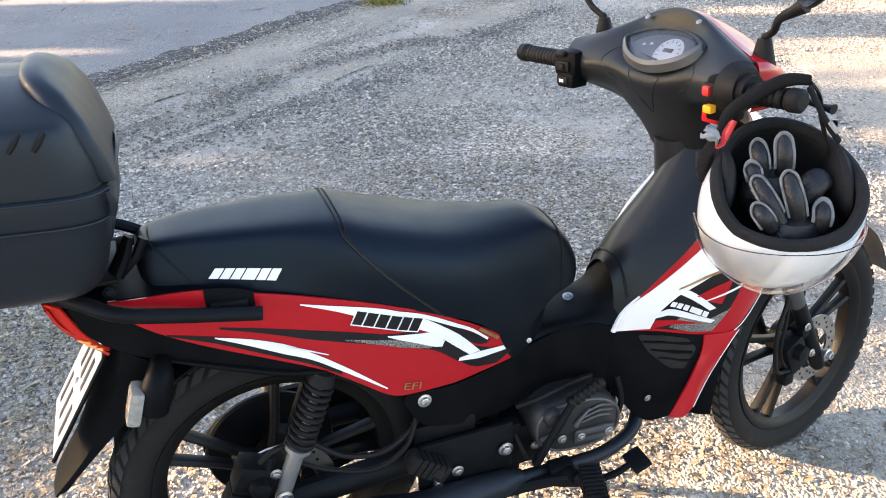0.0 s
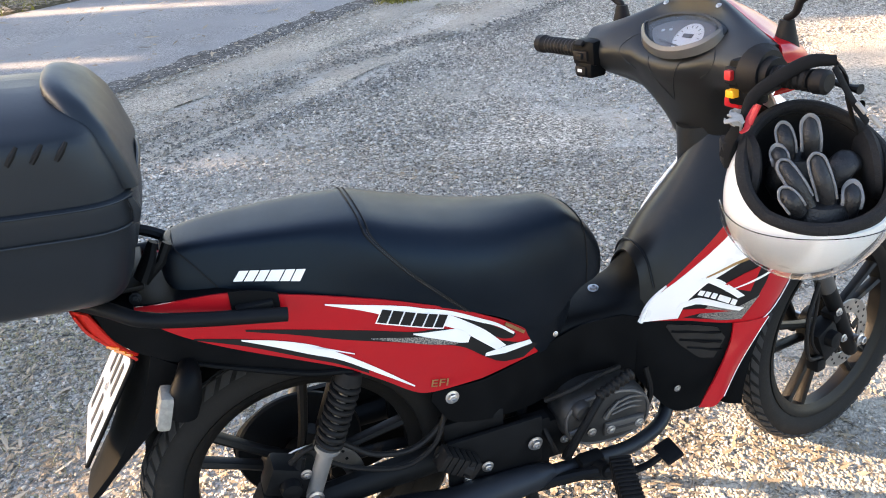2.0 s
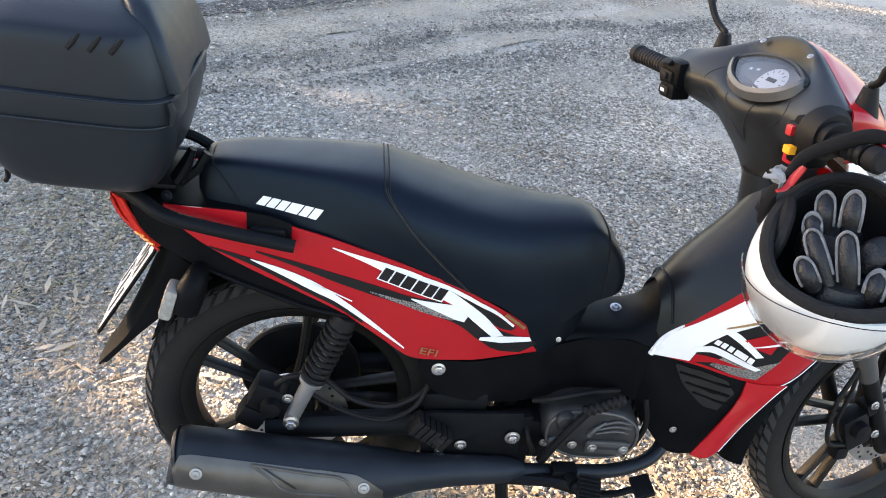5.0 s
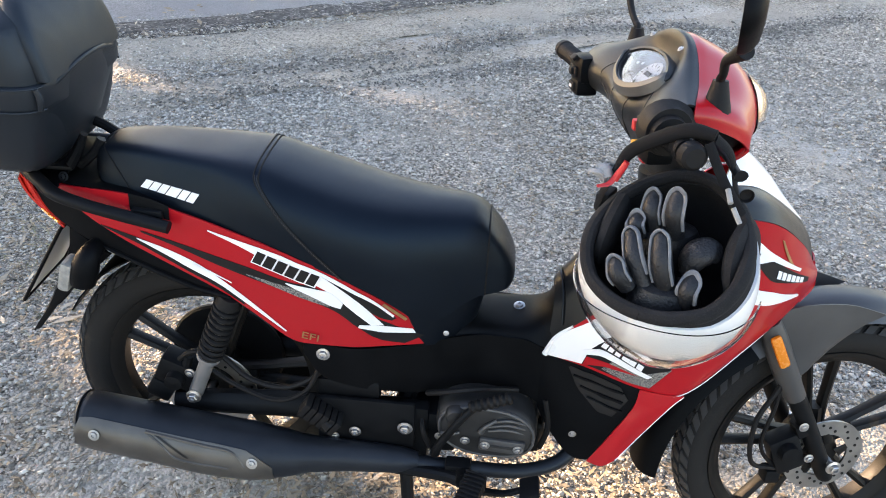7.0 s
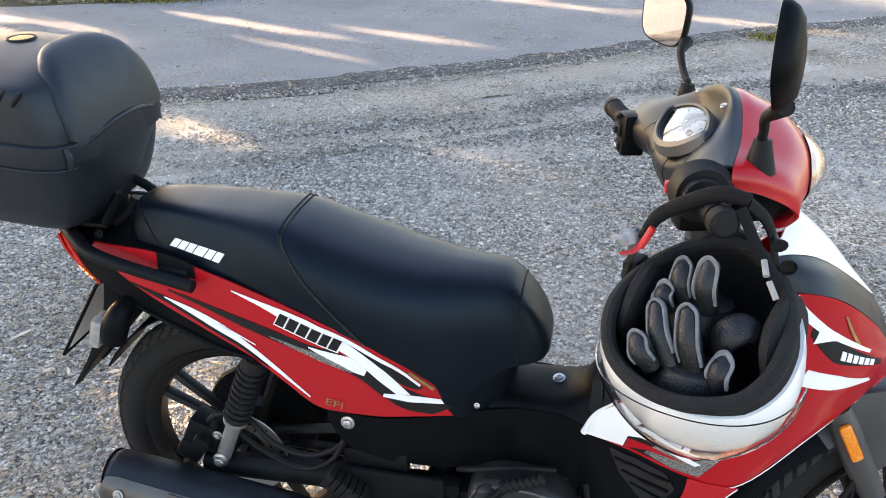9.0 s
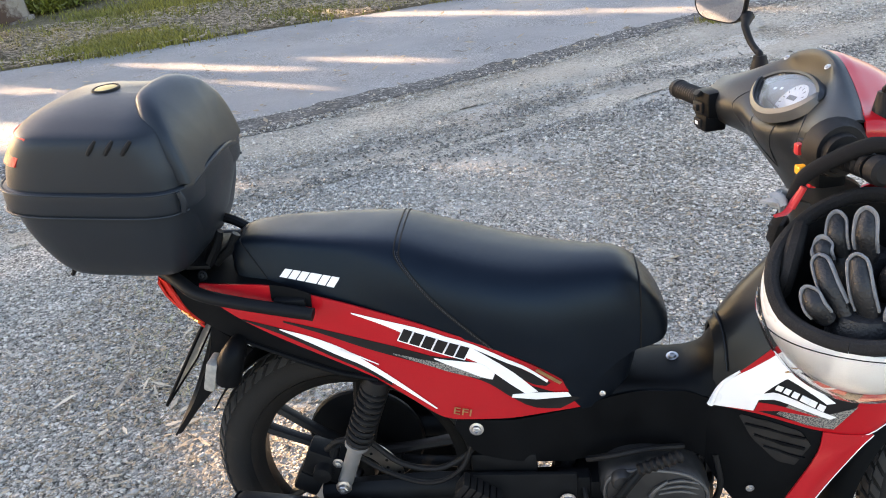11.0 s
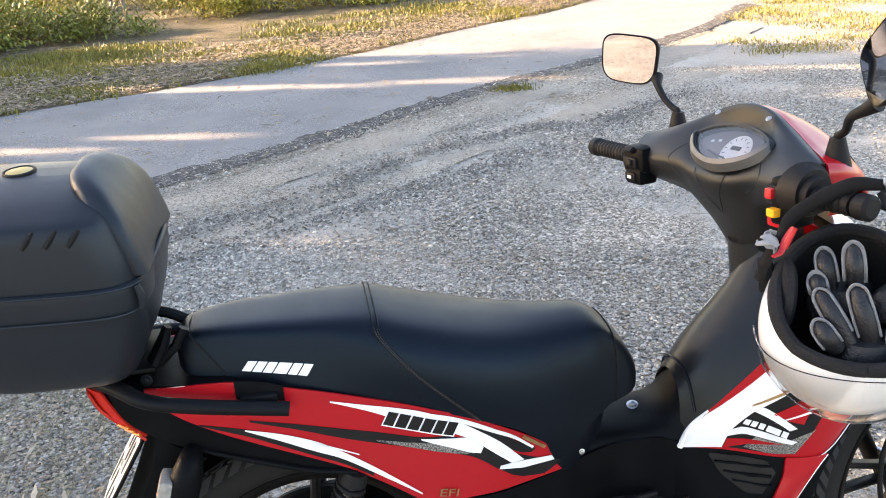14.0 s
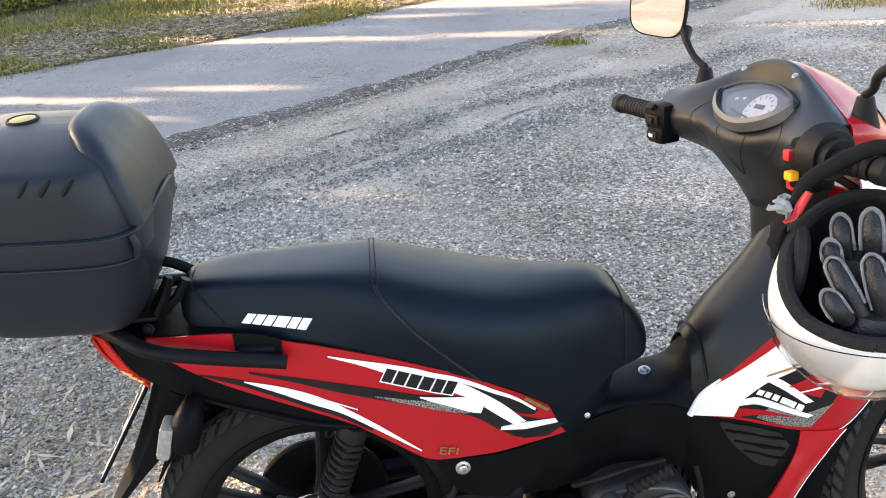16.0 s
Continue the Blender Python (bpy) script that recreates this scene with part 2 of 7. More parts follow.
def mirrored(data):
    return [(x, -y, z) for x, y, z in data[0]], [tuple(reversed(f)) for f in data[1]]


def tube(pts, r, n=10, smooth=0, caps=True, flat=1.0, up=(0, 0, 1)):
    """A pipe along pts; r: one radius or one for each point; smooth: points on a curve through pts; flat: its height to its width."""
    p = np.array(pts, float)
    rr = np.full(len(p), r) if np.isscalar(r) else np.array(r, float)
    if smooth:
        s = np.linspace(0, len(p) - 1, smooth)
        rr = np.interp(s, range(len(p)), rr)
        p = spline(p, smooth)
    tang = np.gradient(p, axis=0)
    tang /= np.linalg.norm(tang, axis=1)[:, None] + 1e-12
    side = np.cross(tang[0], up)
    if np.linalg.norm(side) < 1e-3:
        side = np.cross(tang[0], (1, 0, 0))
    side /= np.linalg.norm(side)
    v = []
    for i in range(len(p)):
        side = side - tang[i] * (side @ tang[i])
        side /= np.linalg.norm(side)
        nrm = np.cross(side, tang[i])
        for k in range(n):
            a = 2 * math.pi * k / n
            v.append(p[i] + rr[i] * (math.cos(a) * side + flat * math.sin(a) * nrm))
    f = grid_faces(len(p), n, wrap_v=True)
    if caps:
        f.append(tuple(range(n)))
        f.append(tuple(reversed(range((len(p) - 1) * n, len(p) * n))))
    return v, f


def capsule(a, b, r0, r1, n=10):
    a, b = np.array(a, float), np.array(b, float)
    d = (b - a) / np.linalg.norm(b - a)
    pts, rs = [], []
    for k in (90, 60, 30, 0):
        pts.append(a - d * r0 * math.sin(radians(k)))
        rs.append(max(r0 * math.cos(radians(k)), 1e-4))
    for k in (0, 30, 60, 90):
        pts.append(b + d * r1 * math.sin(radians(k)))
        rs.append(max(r1 * math.cos(radians(k)), 1e-4))
    return tube(pts, rs, n)


def lathe(profile, n=64, axis='Y', closed=False):
    """Turns (radius, along) points round an axis through the origin."""
    v = []
    for i in range(n):
        a = 2 * math.pi * i / n
        for r, h in profile:
            c, s = r * math.cos(a), r * math.sin(a)
            v.append({'Y': (c, h, s), 'Z': (c, s, h), 'X': (h, c, s)}[axis])
    return v, grid_faces(n, len(profile), wrap_u=True, wrap_v=closed)


def rbox(sx, sy, sz, bevel=0.004, seg=2, taper=None):
    bm = bmesh.new()
    bmesh.ops.create_cube(bm, size=1.0)
    for v in bm.verts:
        k = taper if taper and v.co.z > 0 else 1.0
        v.co = Vector((v.co.x * sx * k, v.co.y * sy * k, v.co.z * sz))
    bmesh.ops.bevel(bm, geom=bm.edges[:], offset=bevel, segments=seg, profile=0.6, affect='EDGES')
    v = [tuple(p.co) for p in bm.verts]
    f = [tuple(q.index for q in fc.verts) for fc in bm.faces]
    bm.free()
    return v, f


def rod(a, b, r, n=12):
    return tube([a, b], r, n)


def bolt(a, direction, r=0.006, h=0.005):
    """A bolt head with a washer, standing at a along a direction."""
    d = Vector(direction).normalized()
    q = d.to_track_quat('Z', 'Y').to_matrix().to_4x4()
    w = lathe([(0.0001, 0), (r * 1.45, 0), (r * 1.5, h * 0.2), (r * 1.1, h * 0.3), (r, h * 0.35)], 14, 'Z')
    hd = lathe([(r, h * 0.3), (r * 0.97, h * 0.9), (r * 0.8, h), (r * 0.45, h), (r * 0.4, h * 0.6), (0.0001, h * 0.6)], 6, 'Z')
    return moved(join(w, hd), Matrix.Translation(a) @ q)


def slab(front, thick, off=0.0):
    """A sheet of points (nu x nv x 3) made thick towards +Y-like inward normals. The sheet's outer side is where its normals point."""
    g = np.array(front, float)
    nu, nv = g.shape[:2]
    du, dv = np.gradient(g, axis=0), np.gradient(g, axis=1)
    nr = np.cross(du, dv)
    nr /= np.linalg.norm(nr, axis=2)[:, :, None] + 1e-12
    outer = (g + nr * off).reshape(-1, 3)
    inner = (g + nr * (off - thick)).reshape(-1, 3)
    f = grid_faces(nu, nv)
    k = nu * nv
    f += [tuple(k + i for i in reversed(q)) for q in grid_faces(nu, nv)]
    idx = lambda i, j: i * nv + j
    rim = [idx(i, 0) for i in range(nu)] + [idx(nu - 1, j) for j in range(1, nv)] + [idx(i, nv - 1) for i in range(nu - 2, -1, -1)] + [idx(0, j) for j in range(nv - 2, 0, -1)]
    for a, b in zip(rim, rim[1:] + rim[:1]):
        f.append((b, a, k + a, k + b))
    return np.vstack([outer, inner]), f


def between(lo, hi, nv, yfun):
    """A sheet between two curves given as (x, z) points, laid on the surface y = yfun(x, z)."""
    lo, hi = np.array(lo), np.array(hi)
    out = np.zeros((len(lo), nv, 3))
    for j, t in enumerate(np.linspace(0, 1, nv)):
        xz = lo * (1 - t) + hi * t
        out[:, j, 0], out[:, j, 2] = xz[:, 0], xz[:, 1]
        out[:, j, 1] = [yfun(x, z) for x, z in xz]
    return out


def patch(rows, nu, nv):
    """A smooth sheet through a net of points: rows of equally many points each."""
    across = np.array([spline(r, nv) for r in rows])
    return np.stack([spline(across[:, j], nu) for j in range(nv)], 1)


def sample(sheet, u, v):
    """The place on a sheet at u, v in 0..1."""
    g = np.array(sheet)
    a, b = u * (g.shape[0] - 1), v * (g.shape[1] - 1)
    i, j = min(int(a), g.shape[0] - 2), min(int(b), g.shape[1] - 2)
    s, t = a - i, b - j
    return (g[i, j] * (1 - s) + g[i + 1, j] * s) * (1 - t) + (g[i, j + 1] * (1 - s) + g[i + 1, j + 1] * s) * t


def on_sheet(sheet, lo, hi, n=14, nv=4):
    """A piece of a sheet between two polylines in its u, v."""
    lo, hi = line(lo, n), line(hi, n)
    out = np.array([[sample(sheet, *(lo[i] * (1 - t) + hi[i] * t)) for t in np.linspace(0, 1, nv)] for i in range(n)])
    g = np.array(sheet)
    mine, whole = np.cross(out[-1, 0] - out[0, 0], out[0, -1] - out[0, 0]), np.cross(g[-1, 0] - g[0, 0], g[0, -1] - g[0, 0])
    return out if mine @ whole > 0 else out[:, ::-1]


# ---- the motorcycle: x forward from the rear axle, y to its left, z up ----
BIKE = pose(0, 0, 0, 0, 0, 21) @ pose(0.129, 1.188, 0)
STEER = Matrix.Translation((-.008, 0, 0)) @ Matrix.Translation((0.86, 0, 0.86)) @ Matrix.Rotation(radians(13.5), 4, Vector((-math.sin(radians(28)), 0, math.cos(radians(28))))) @ Matrix.Translation((-0.86, 0, -0.86))
BARS = pose(0.693, 0.012, 0.978, 0, 0, 11.6) @ pose(0, 0, 0, -6.0, 0, 0)
bike = thing("motorcycle", BIKE, "red and black underbone motorcycle on its centre stand on gravel", "motorcycle")

HALF = [(-.40, .03), (-.30, .064), (-.2, .090), (-.1, .106), (0, .116), (.1, .122), (.2, .127), (.3, .122), (.4, .098), (.46, .080), (.52, .072), (.6, .072), (.66, .083), (.73, .117), (.8, .15)]


def side_y(x, z):
    """The right flank of the body: widest at mid height, drawn in under the seat."""
    mid = 0.66 - 0.18 * (x + 0.1)
    return -(lerp(x, HALF) - 0.9 * (max(0.0, z - mid - 0.03)) ** 2 - 0.5 * max(0.0, mid - 0.1 - z) ** 2)


# wheels
def wheel(name, m, radius, width, rim_r, parent, disc_side, label):
    half = width / 2
    rim = join(
        lathe([(rim_r - .010, -.020), (rim_r - .002, -.026), (rim_r + .006, -.027), (rim_r + .008, -.021), (rim_r - .004, -.016), (rim_r - .012, 0), (rim_r - .004, .016), (rim_r + .008, .021), (rim_r + .006, .027), (rim_r - .002, .026), (rim_r - .010, .020), (rim_r - .020, .014), (rim_r - .022, 0), (rim_r - .020, -.014)], 72, closed=True),
        lathe([(.012, -.045), (.034, -.045), (.04, -.03), (.038, 0), (.04, .03), (.034, .045), (.012, .045)], 32))
    spokes = []
    for k in range(5):
        a = radians(90 + 72 * k)
        u, t = np.array((math.cos(a), 0, math.sin(a))), np.array((-math.sin(a), 0, math.cos(a)))
        legs = []
        for s in (-1, 1):
            p0, p1, p2 = u * .030 + t * s * .012, u * .10 + t * s * .017, u * (rim_r - .014) + t * s * .030
            legs.append(tube([p0, p1, p2], [.011, .0085, .0095], 8, 8, flat=1.5, up=(0, 1, 0)))
        spokes.append(join(*legs, tube([u * .03, u * .085], [.018, .014], 8, flat=1.2, up=(0, 1, 0))))
    ob = part(name, rim, WHEEL, parent, label, m, sharp=40)
    for sp in spokes:
        part("spoke", sp, WHEEL, ob)
    # tyre: a round carcass with a bead and a tread of slanting blocks
    prof = []
    for k in range(17):
        a = radians(-122 + 244 * k / 16)
        prof.append((radius - half * .92 + half * .92 * math.cos(a), half * math.sin(a)))
    part("tyre", lathe([(rim_r + .004, -.022)] + prof + [(rim_r + .004, .022)], 96, closed=True), RUBBER, ob, "black road tyre with slanting tread blocks")
    v, f = [], []
    blocks = 56
    for i in range(blocks):
        for s in (-1, 1):
            for lo, hi, skew in ((2, 26, 10), (30, 56, 16)):
                k = len(v)
                for top in (0, 1):
                    for (q, da) in ((lo, 0.0), (hi, skew / 3.2), (hi, skew / 3.2 + 5.4), (lo, 5.4)):
                        ph = 2 * math.pi * (i + (0.5 if s > 0 else 0)) / blocks + radians(da * 0.75)
                        ca = radians(q)
                        rr = radius - half * .92 + (half * .92 + (.0040 if top else -.002)) * math.cos(ca)
                        v.append((rr * math.cos(ph), s * (half + (.0040 if top else -.002)) * math.sin(ca), rr * math.sin(ph)))
                base = [(4, 5, 6, 7), (0, 4, 7, 3), (1, 2, 6, 5), (0, 1, 5, 4), (2, 3, 7, 6)]
                f.extend(tuple(k + n for n in (q if s > 0 else reversed(q))) for q in base)
    tread = part("tread", mesh_of("tread", v, f, TREAD, smooth=False), TREAD, ob)
    return ob


def brake_disc(parent, y, r_out, r_in, name="brake_disc"):
    """A drilled ring with a five-armed carrier."""
    v, f = [], []
    holes = 30
    n = holes * 2
    ring = lathe([(r_in, y - .002), (r_out, y - .002), (r_out, y + .002), (r_in, y + .002)], 72, closed=True)
    arms = [tube([(.03 * math.cos(a), y, .03 * math.sin(a)), (r_in * 1.02 * math.cos(a + .25), y, r_in * 1.02 * math.sin(a + .25))], [.012, .008], 8, flat=.3, up=(0, 1, 0)) for a in np.linspace(0, 2 * math.pi, 6)[:-1]]
    d = part(name, join(ring), DISC, parent, "drilled steel brake disc")
    part("disc_carrier", join(*arms), WHEEL, d)
    me = mesh_of("drilled_hole", *lathe([(.0001, -.0004), (.0032, -.0004), (.0032, .0004)], 8), BLACK_DECAL)
    for k in range(holes):
        a, rr = 2 * math.pi * k / holes, r_in + (r_out - r_in) * (.28, .52, .76)[k % 3]
        part("drilled_hole", me, BLACK_DECAL, d, "", Matrix.Translation((rr * math.cos(a), y - .0024, rr * math.sin(a))))
    return d


rear_m = pose(-.016, 0, .324) @ Matrix.Rotation(radians(14), 4, 'Y')
rear = wheel("rear_wheel", rear_m, .289, .084, .216, bike, -1, "black five-spoke cast rear wheel")
front_m = STEER @ pose(1.208, -.012, .281) @ Matrix.Rotation(radians(-6), 4, 'Y')
front = wheel("front_wheel", front_m, .281, .070, .216, bike, -1, "black five-spoke cast front wheel")
brake_disc(front, -.050, .082, .050)
brake_disc(rear, -.060, .098, .062)
part("sprocket", join(lathe([(.03, .06), (.118, .055), (.122, .060), (.122, .066), (.118, .07), (.03, .068)], 48)), DARKMETAL, rear)
part("axle_nut", join(bolt((0, -.085, 0), (0, -1, 0), .012, .014), rod((0, -.086, 0), (0, .09, 0), .008)), STEEL, rear)
part("axle_nut", join(bolt((0, -.088, 0), (0, -1, 0), .010, .012), rod((0, -.090, 0), (0, .09, 0), .008)), STEEL, front)


# fork, brake and front mudguard turn with the steering
def fork_leg(s):
    y = s * .074
    b, c = (1.098, y, .455), (.93, y, .76)
    leg = part("fork_slider", join(tube([(1.222, y, .232), (1.217, y, .240), (1.205, y, .262), (1.150, y, .365), b], [.011, .0165, .0175, .0170, .0180], 14, 14)), DARKMETAL, bike, "satin black fork slider", STEER)
    part("fork_tube", tube([b, c], .0145, 14), STEEL, leg)
    part("fork_cover", tube([(1.108, y, .435), (1.07, y, .502), (1.04, y, .56), (1.02, y, .60)], [.0185, .0215, .022, .018], 12, 10, flat=1.1), GREYPLASTIC, leg, "grey plastic fork cover")
    # amber marker on the cover
    part("side_reflector", moved(rbox(.020, .010, .072, .006), pose(1.040, y + s * .023, .550, 0, -28, 0)), ORANGE, leg, "amber side reflector")
    return leg


fork_leg(-1)
fork_leg(1)
part("brake_caliper", join(moved(rbox(.062, .04, .085, .010), pose(1.118, -.068, .305, 0, -24, 0)), moved(rbox(.035, .034, .03, .006), pose(1.14, -.072, .362, 0, -24, 0)), moved(lathe([(.0001, -.022), (.018, -.02), (.02, 0), (.02, .02)], 20), pose(1.112, -.085, .318)), moved(rbox(.03, .03, .03, .005), pose(1.10, -.07, .25))), DARKMETAL, bike, "black front brake caliper", STEER)
for p in ((1.130, -.092, .376), (1.158, -.092, .300)):
    part("caliper_bolt", bolt(p, (0, -1, 0), .0065, .006), STEEL, bike, "", STEER)
part("brake_hose", join(tube([(1.10, -.08, .27), (1.045, -.085, .295), (1.035, -.085, .39), (1.075, -.075, .50), (1.02, -.05, .68)], .0048, 8, 32), tube([(1.11, -.075, .26), (1.06, -.08, .33), (1.07, -.08, .44), (1.055, -.065, .60)], .004, 8, 28)), GRIP, bike, "black rubber brake hose", STEER)
# mudguard: an arched sheet round the tyre with deep side cheeks
def guard_point(a, s):
    k = lerp(math.degrees(a), [(18, 0), (60, .5), (110, 1), (150, .8), (203, .3)])
    half = .048 + .018 * k
    r = .326 + .012 * k - (.010 + .034 * k) * abs(s) ** 3 + lerp(math.degrees(a), [(130, 0), (160, .016), (190, .034)])
    return (1.208 + r * math.cos(a), -half * s, .281 + r * math.sin(a))


for nm, a0, a1, n, mat, lab in (("front_mudguard", 128, 18, 26, GREYPLASTIC, "grey plastic front mudguard"), ("mud_flap", 187, 128, 18, PLASTIC, "black lower mudguard flap")):
    part(nm, slab(np.array([[guard_point(a, s) for s in np.linspace(-1, 1, 13)] for a in np.linspace(radians(a0), radians(a1), n)])[:, ::-1], .003), mat, bike, lab, STEER)
for s in (1, -1):
    y = .063
    ck = slab(patch([[(1.00, -y, .60), (1.08, -y - .004, .625), (1.17, -y - .004, .625), (1.25, -y, .600)], [(1.03, -y - .004, .54), (1.08, -y - .008, .545), (1.15, -y - .008, .560), (1.20, -y - .002, .575)], [(1.06, -y - .002, .475), (1.085, -y - .006, .470), (1.115, -y - .006, .485), (1.14, -y - .002, .52)]][::-1], 10, 12), .003)
    part("mudguard_cheek", ck if s > 0 else mirrored(ck), GREYPLASTIC, bike, "grey mudguard cheek over the fork", STEER)

# seat: lofted sections; the rear part flat-topped and narrow, the front part rounded and hollowed
SEAT = [  # x, top z, hem z, half width at the hem
    (-.174, .812, .800, .018), (-.168, .833, .788, .042), (-.148, .844, .780, .060), (-.10, .849, .774, .074), (-.04, .849, .764, .087), (.04, .846, .746, .101),
    (.105, .843, .726, .112), (.142, .838, .714, .117), (.19, .822, .696, .122), (.26, .800, .668, .125), (.33, .782, .632, .121), (.39, .773, .590, .112),
    (.44, .769, .572, .100), (.485, .765, .602, .088), (.512, .753, .618, .080), (.535, .731, .622, .073), (.554, .705, .624, .064), (.567, .680, .628, .052), (.574, .660, .636, .036), (.575, .650, .642, .018)]
REAR_CUT = [(0, 0), (.40, .004), (.60, .03), (.72, .10), (.80, .30), (.90, .62), (1.0, 1.0)]
FRONT_CUT = [(0, 0), (.40, .02), (.68, .08), (.86, .24), (.96, .46), (1.0, .72), (.99, 1.0)]
seat_tab = spline(np.array(SEAT), 240)


def seat_ring(k):
    """A closed section of the seat, k running 0..1 from the tail to the nose."""
    x, zt, zb, w = [float(np.interp(k * 239, range(240), seat_tab[:, c])) for c in range(4)]
    t = min(1, max(0, (x - .04) / .14))
    cut = spline(np.array(REAR_CUT) * (1 - t) + np.array(FRONT_CUT) * t, 17)
    half = [(x, w * u, zt - (zt - zb) * d) for u, d in cut]
    return [(a, -y, z) for a, y, z in reversed(half)] + half[1:]


rings = [seat_ring(k) for k in np.linspace(0, 1, 84)]
n_ring = len(rings[0])
f = grid_faces(len(rings), n_ring, wrap_v=True) + [tuple(reversed(range(n_ring))), tuple(range((len(rings) - 1) * n_ring, len(rings) * n_ring))]
seat = part("seat", ([p for r in rings for p in r], f), VINYL, bike, "black vinyl dual seat with stitched seams", sharp=70)


def on_seat(x, d, s=-1, off=.001):
    """A place on the seat's skin at x, d of the way from the crown (0) to the hem (1)."""
    k = float(np.interp(x, seat_tab[:, 0], np.linspace(0, 1, 240)))
    r = seat_ring(k)
    half = r[16:]
    zs_ = [(half[0][2] - h[2]) / (half[0][2] - half[-1][2]) for h in half]
    p = np.array([np.interp(d, zs_, [h[c] for h in half]) for c in range(3)])
    return (p[0], s * (p[1] + off), p[2] + off * (1 - d))


def seam_x(d):
    return .126 + .146 * max(0, (d - .12) / .88) ** 1.35


for s in (-1, 1):
    for gap in (0, .008):
        part("seam", tube([on_seat(seam_x(d) + gap, d, s, .0008) for d in np.linspace(0, 1, 34) ** 1.4], .0013, 6), GRIP, seat)
    part("seam", tube([on_seat(-.150 + .055 * d, d, s, .0006) for d in np.linspace(0, 1, 20)], .0012, 6), GRIP, seat)
    for gap in (.0022, .0058):
        st = [on_seat(seam_x(d) + gap, d, s, .0012) for d in np.linspace(.1, 1, 84)]
        for a, b in list(zip(st, st[1:]))[::2]:
            part("stitch", rod(a, b, .0006, 5), GREYPLASTIC, seat)
# the nose is closed by a panel of its own, with a welt round it
welt = seat_ring(float(np.interp(.524, seat_tab[:, 0], np.linspace(0, 1, 240))))
part("nose_welt", tube([(x, y * 1.003, z + .0006) for x, y, z in welt], .0016, 6), GRIP, seat)
# skirt below the overhanging nose, running down to the frame cover
skirt = []
for z, xf, hw in ((.500, .510, .072), (.545, .516, .074), (.585, .524, .076), (.622, .536, .078), (.650, .540, .074)):
    row = []
    for k in range(31):
        a = math.pi * (k / 30 - .5)
        ca, sa = math.cos(a), math.sin(a)
        row.append((.36 + (xf - .36) * abs(ca) ** .55, (hw + .028 * (1 - abs(ca) ** .8)) * math.copysign(abs(sa) ** .7, sa), z))
    skirt.append(row)
part("seat_skirt", slab(np.array(skirt)[:, ::-1], .004), VINYL, seat, "black vinyl skirt under the nose", sharp=60)
# white plain blocks where the maker's name stands on the flank
cells = [(0, 1), (1.15, 1), (2.3, 1), (3.45, 1.45), (5.05, 1), (6.2, 1)]
for c, wd in cells:
    x0, x1 = -.077 + .0133 * c, -.077 + .0133 * (c + wd)
    rows = [[on_seat(x + .012 * (1 - t), .600 + .19 * t, -1, .0015) for t in np.linspace(0, 1, 4)] for x in np.linspace(x0, x1, 4)]
    part("lettering_block", slab(np.array(rows)[:, ::-1], .001), WHITE_DECAL, seat, "plain white lettering block")

# red flanks
RED_TOP = spline([(-.235, .782), (-.18, .783), (-.09, .783), (-.02, .766), (.06, .744), (.19, .700), (.29, .652), (.385, .582), (.442, .513)], 48)
RED_LOW = spline([(-.235, .778), (-.212, .766), (-.189, .743), (-.147, .715), (-.072, .677), (.0, .643), (.06, .612), (.094, .589), (.13, .562), (.165, .534), (.19, .521), (.23, .516), (.30, .514), (.38, .513), (.442, .512)], 48)
flank = between(RED_LOW, RED_TOP, 14, side_y)
for s in (1, -1):
    d = slab(flank, .004)
    panel = part("side_panel", d if s > 0 else mirrored(d), RED, bike, "glossy red side panel with white and black graphics")
    if s > 0:
        right_panel = panel
    else:
        left_panel = panel


def decal(name, lo, hi, mat, off=.0012, parent=None, n=22, smooth=True):
    lo, hi = (spline(lo, n), spline(hi, n)) if smooth else (line(lo, n), line(hi, n))
    d = slab(between(lo, hi, 4, side_y), .0009, off)
    part(name, d, mat, parent or right_panel)
    part(name, mirrored(d), mat, left_panel)


# graphics on the flanks
# dark patch painting the shaded recess between seat and rail
decal("recess_patch", [(-.088, .757), (-.05, .752), (-.018, .746)], [(-.088, .786), (-.05, .780), (-.018, .770)], PLASTIC, .0030)
decal("black_stripe", [(-.150, .717), (-.089, .695), (-.034, .668), (.014, .643), (.057, .620), (.10, .590)], [(-.150, .719), (-.089, .706), (-.034, .688), (.014, .668), (.057, .642), (.10, .606)], BLACK_DECAL)
decal("black_stripe", [(-.075, .716), (-.005, .694), (.053, .671), (.114, .650), (.187, .626), (.237, .606), (.268, .590), (.300, .562), (.338, .531), (.385, .518)], [(-.075, .719), (-.004, .703), (.054, .687), (.115, .670), (.179, .650), (.228, .642), (.275, .614), (.315, .590), (.360, .563), (.420, .532)], BLACK_DECAL)
decal("carbon_fleck", [(.110, .655), (.17, .632), (.22, .613), (.25, .603)], [(.110, .657), (.17, .642), (.225, .631), (.268, .607)], GREY_DECAL, .0018)
decal("white_stripe", [(-.084, .702), (-.034, .678), (.015, .652), (.057, .630), (.109, .591), (.173, .541)], [(-.084, .704), (-.032, .690), (.017, .670), (.059, .642), (.110, .601), (.174, .543)], WHITE_DECAL, .0022)
decal("white_stripe", [(-.016, .681), (.025, .661), (.081, .634)], [(-.016, .683), (.025, .664), (.081, .636)], WHITE_DECAL, .0022)
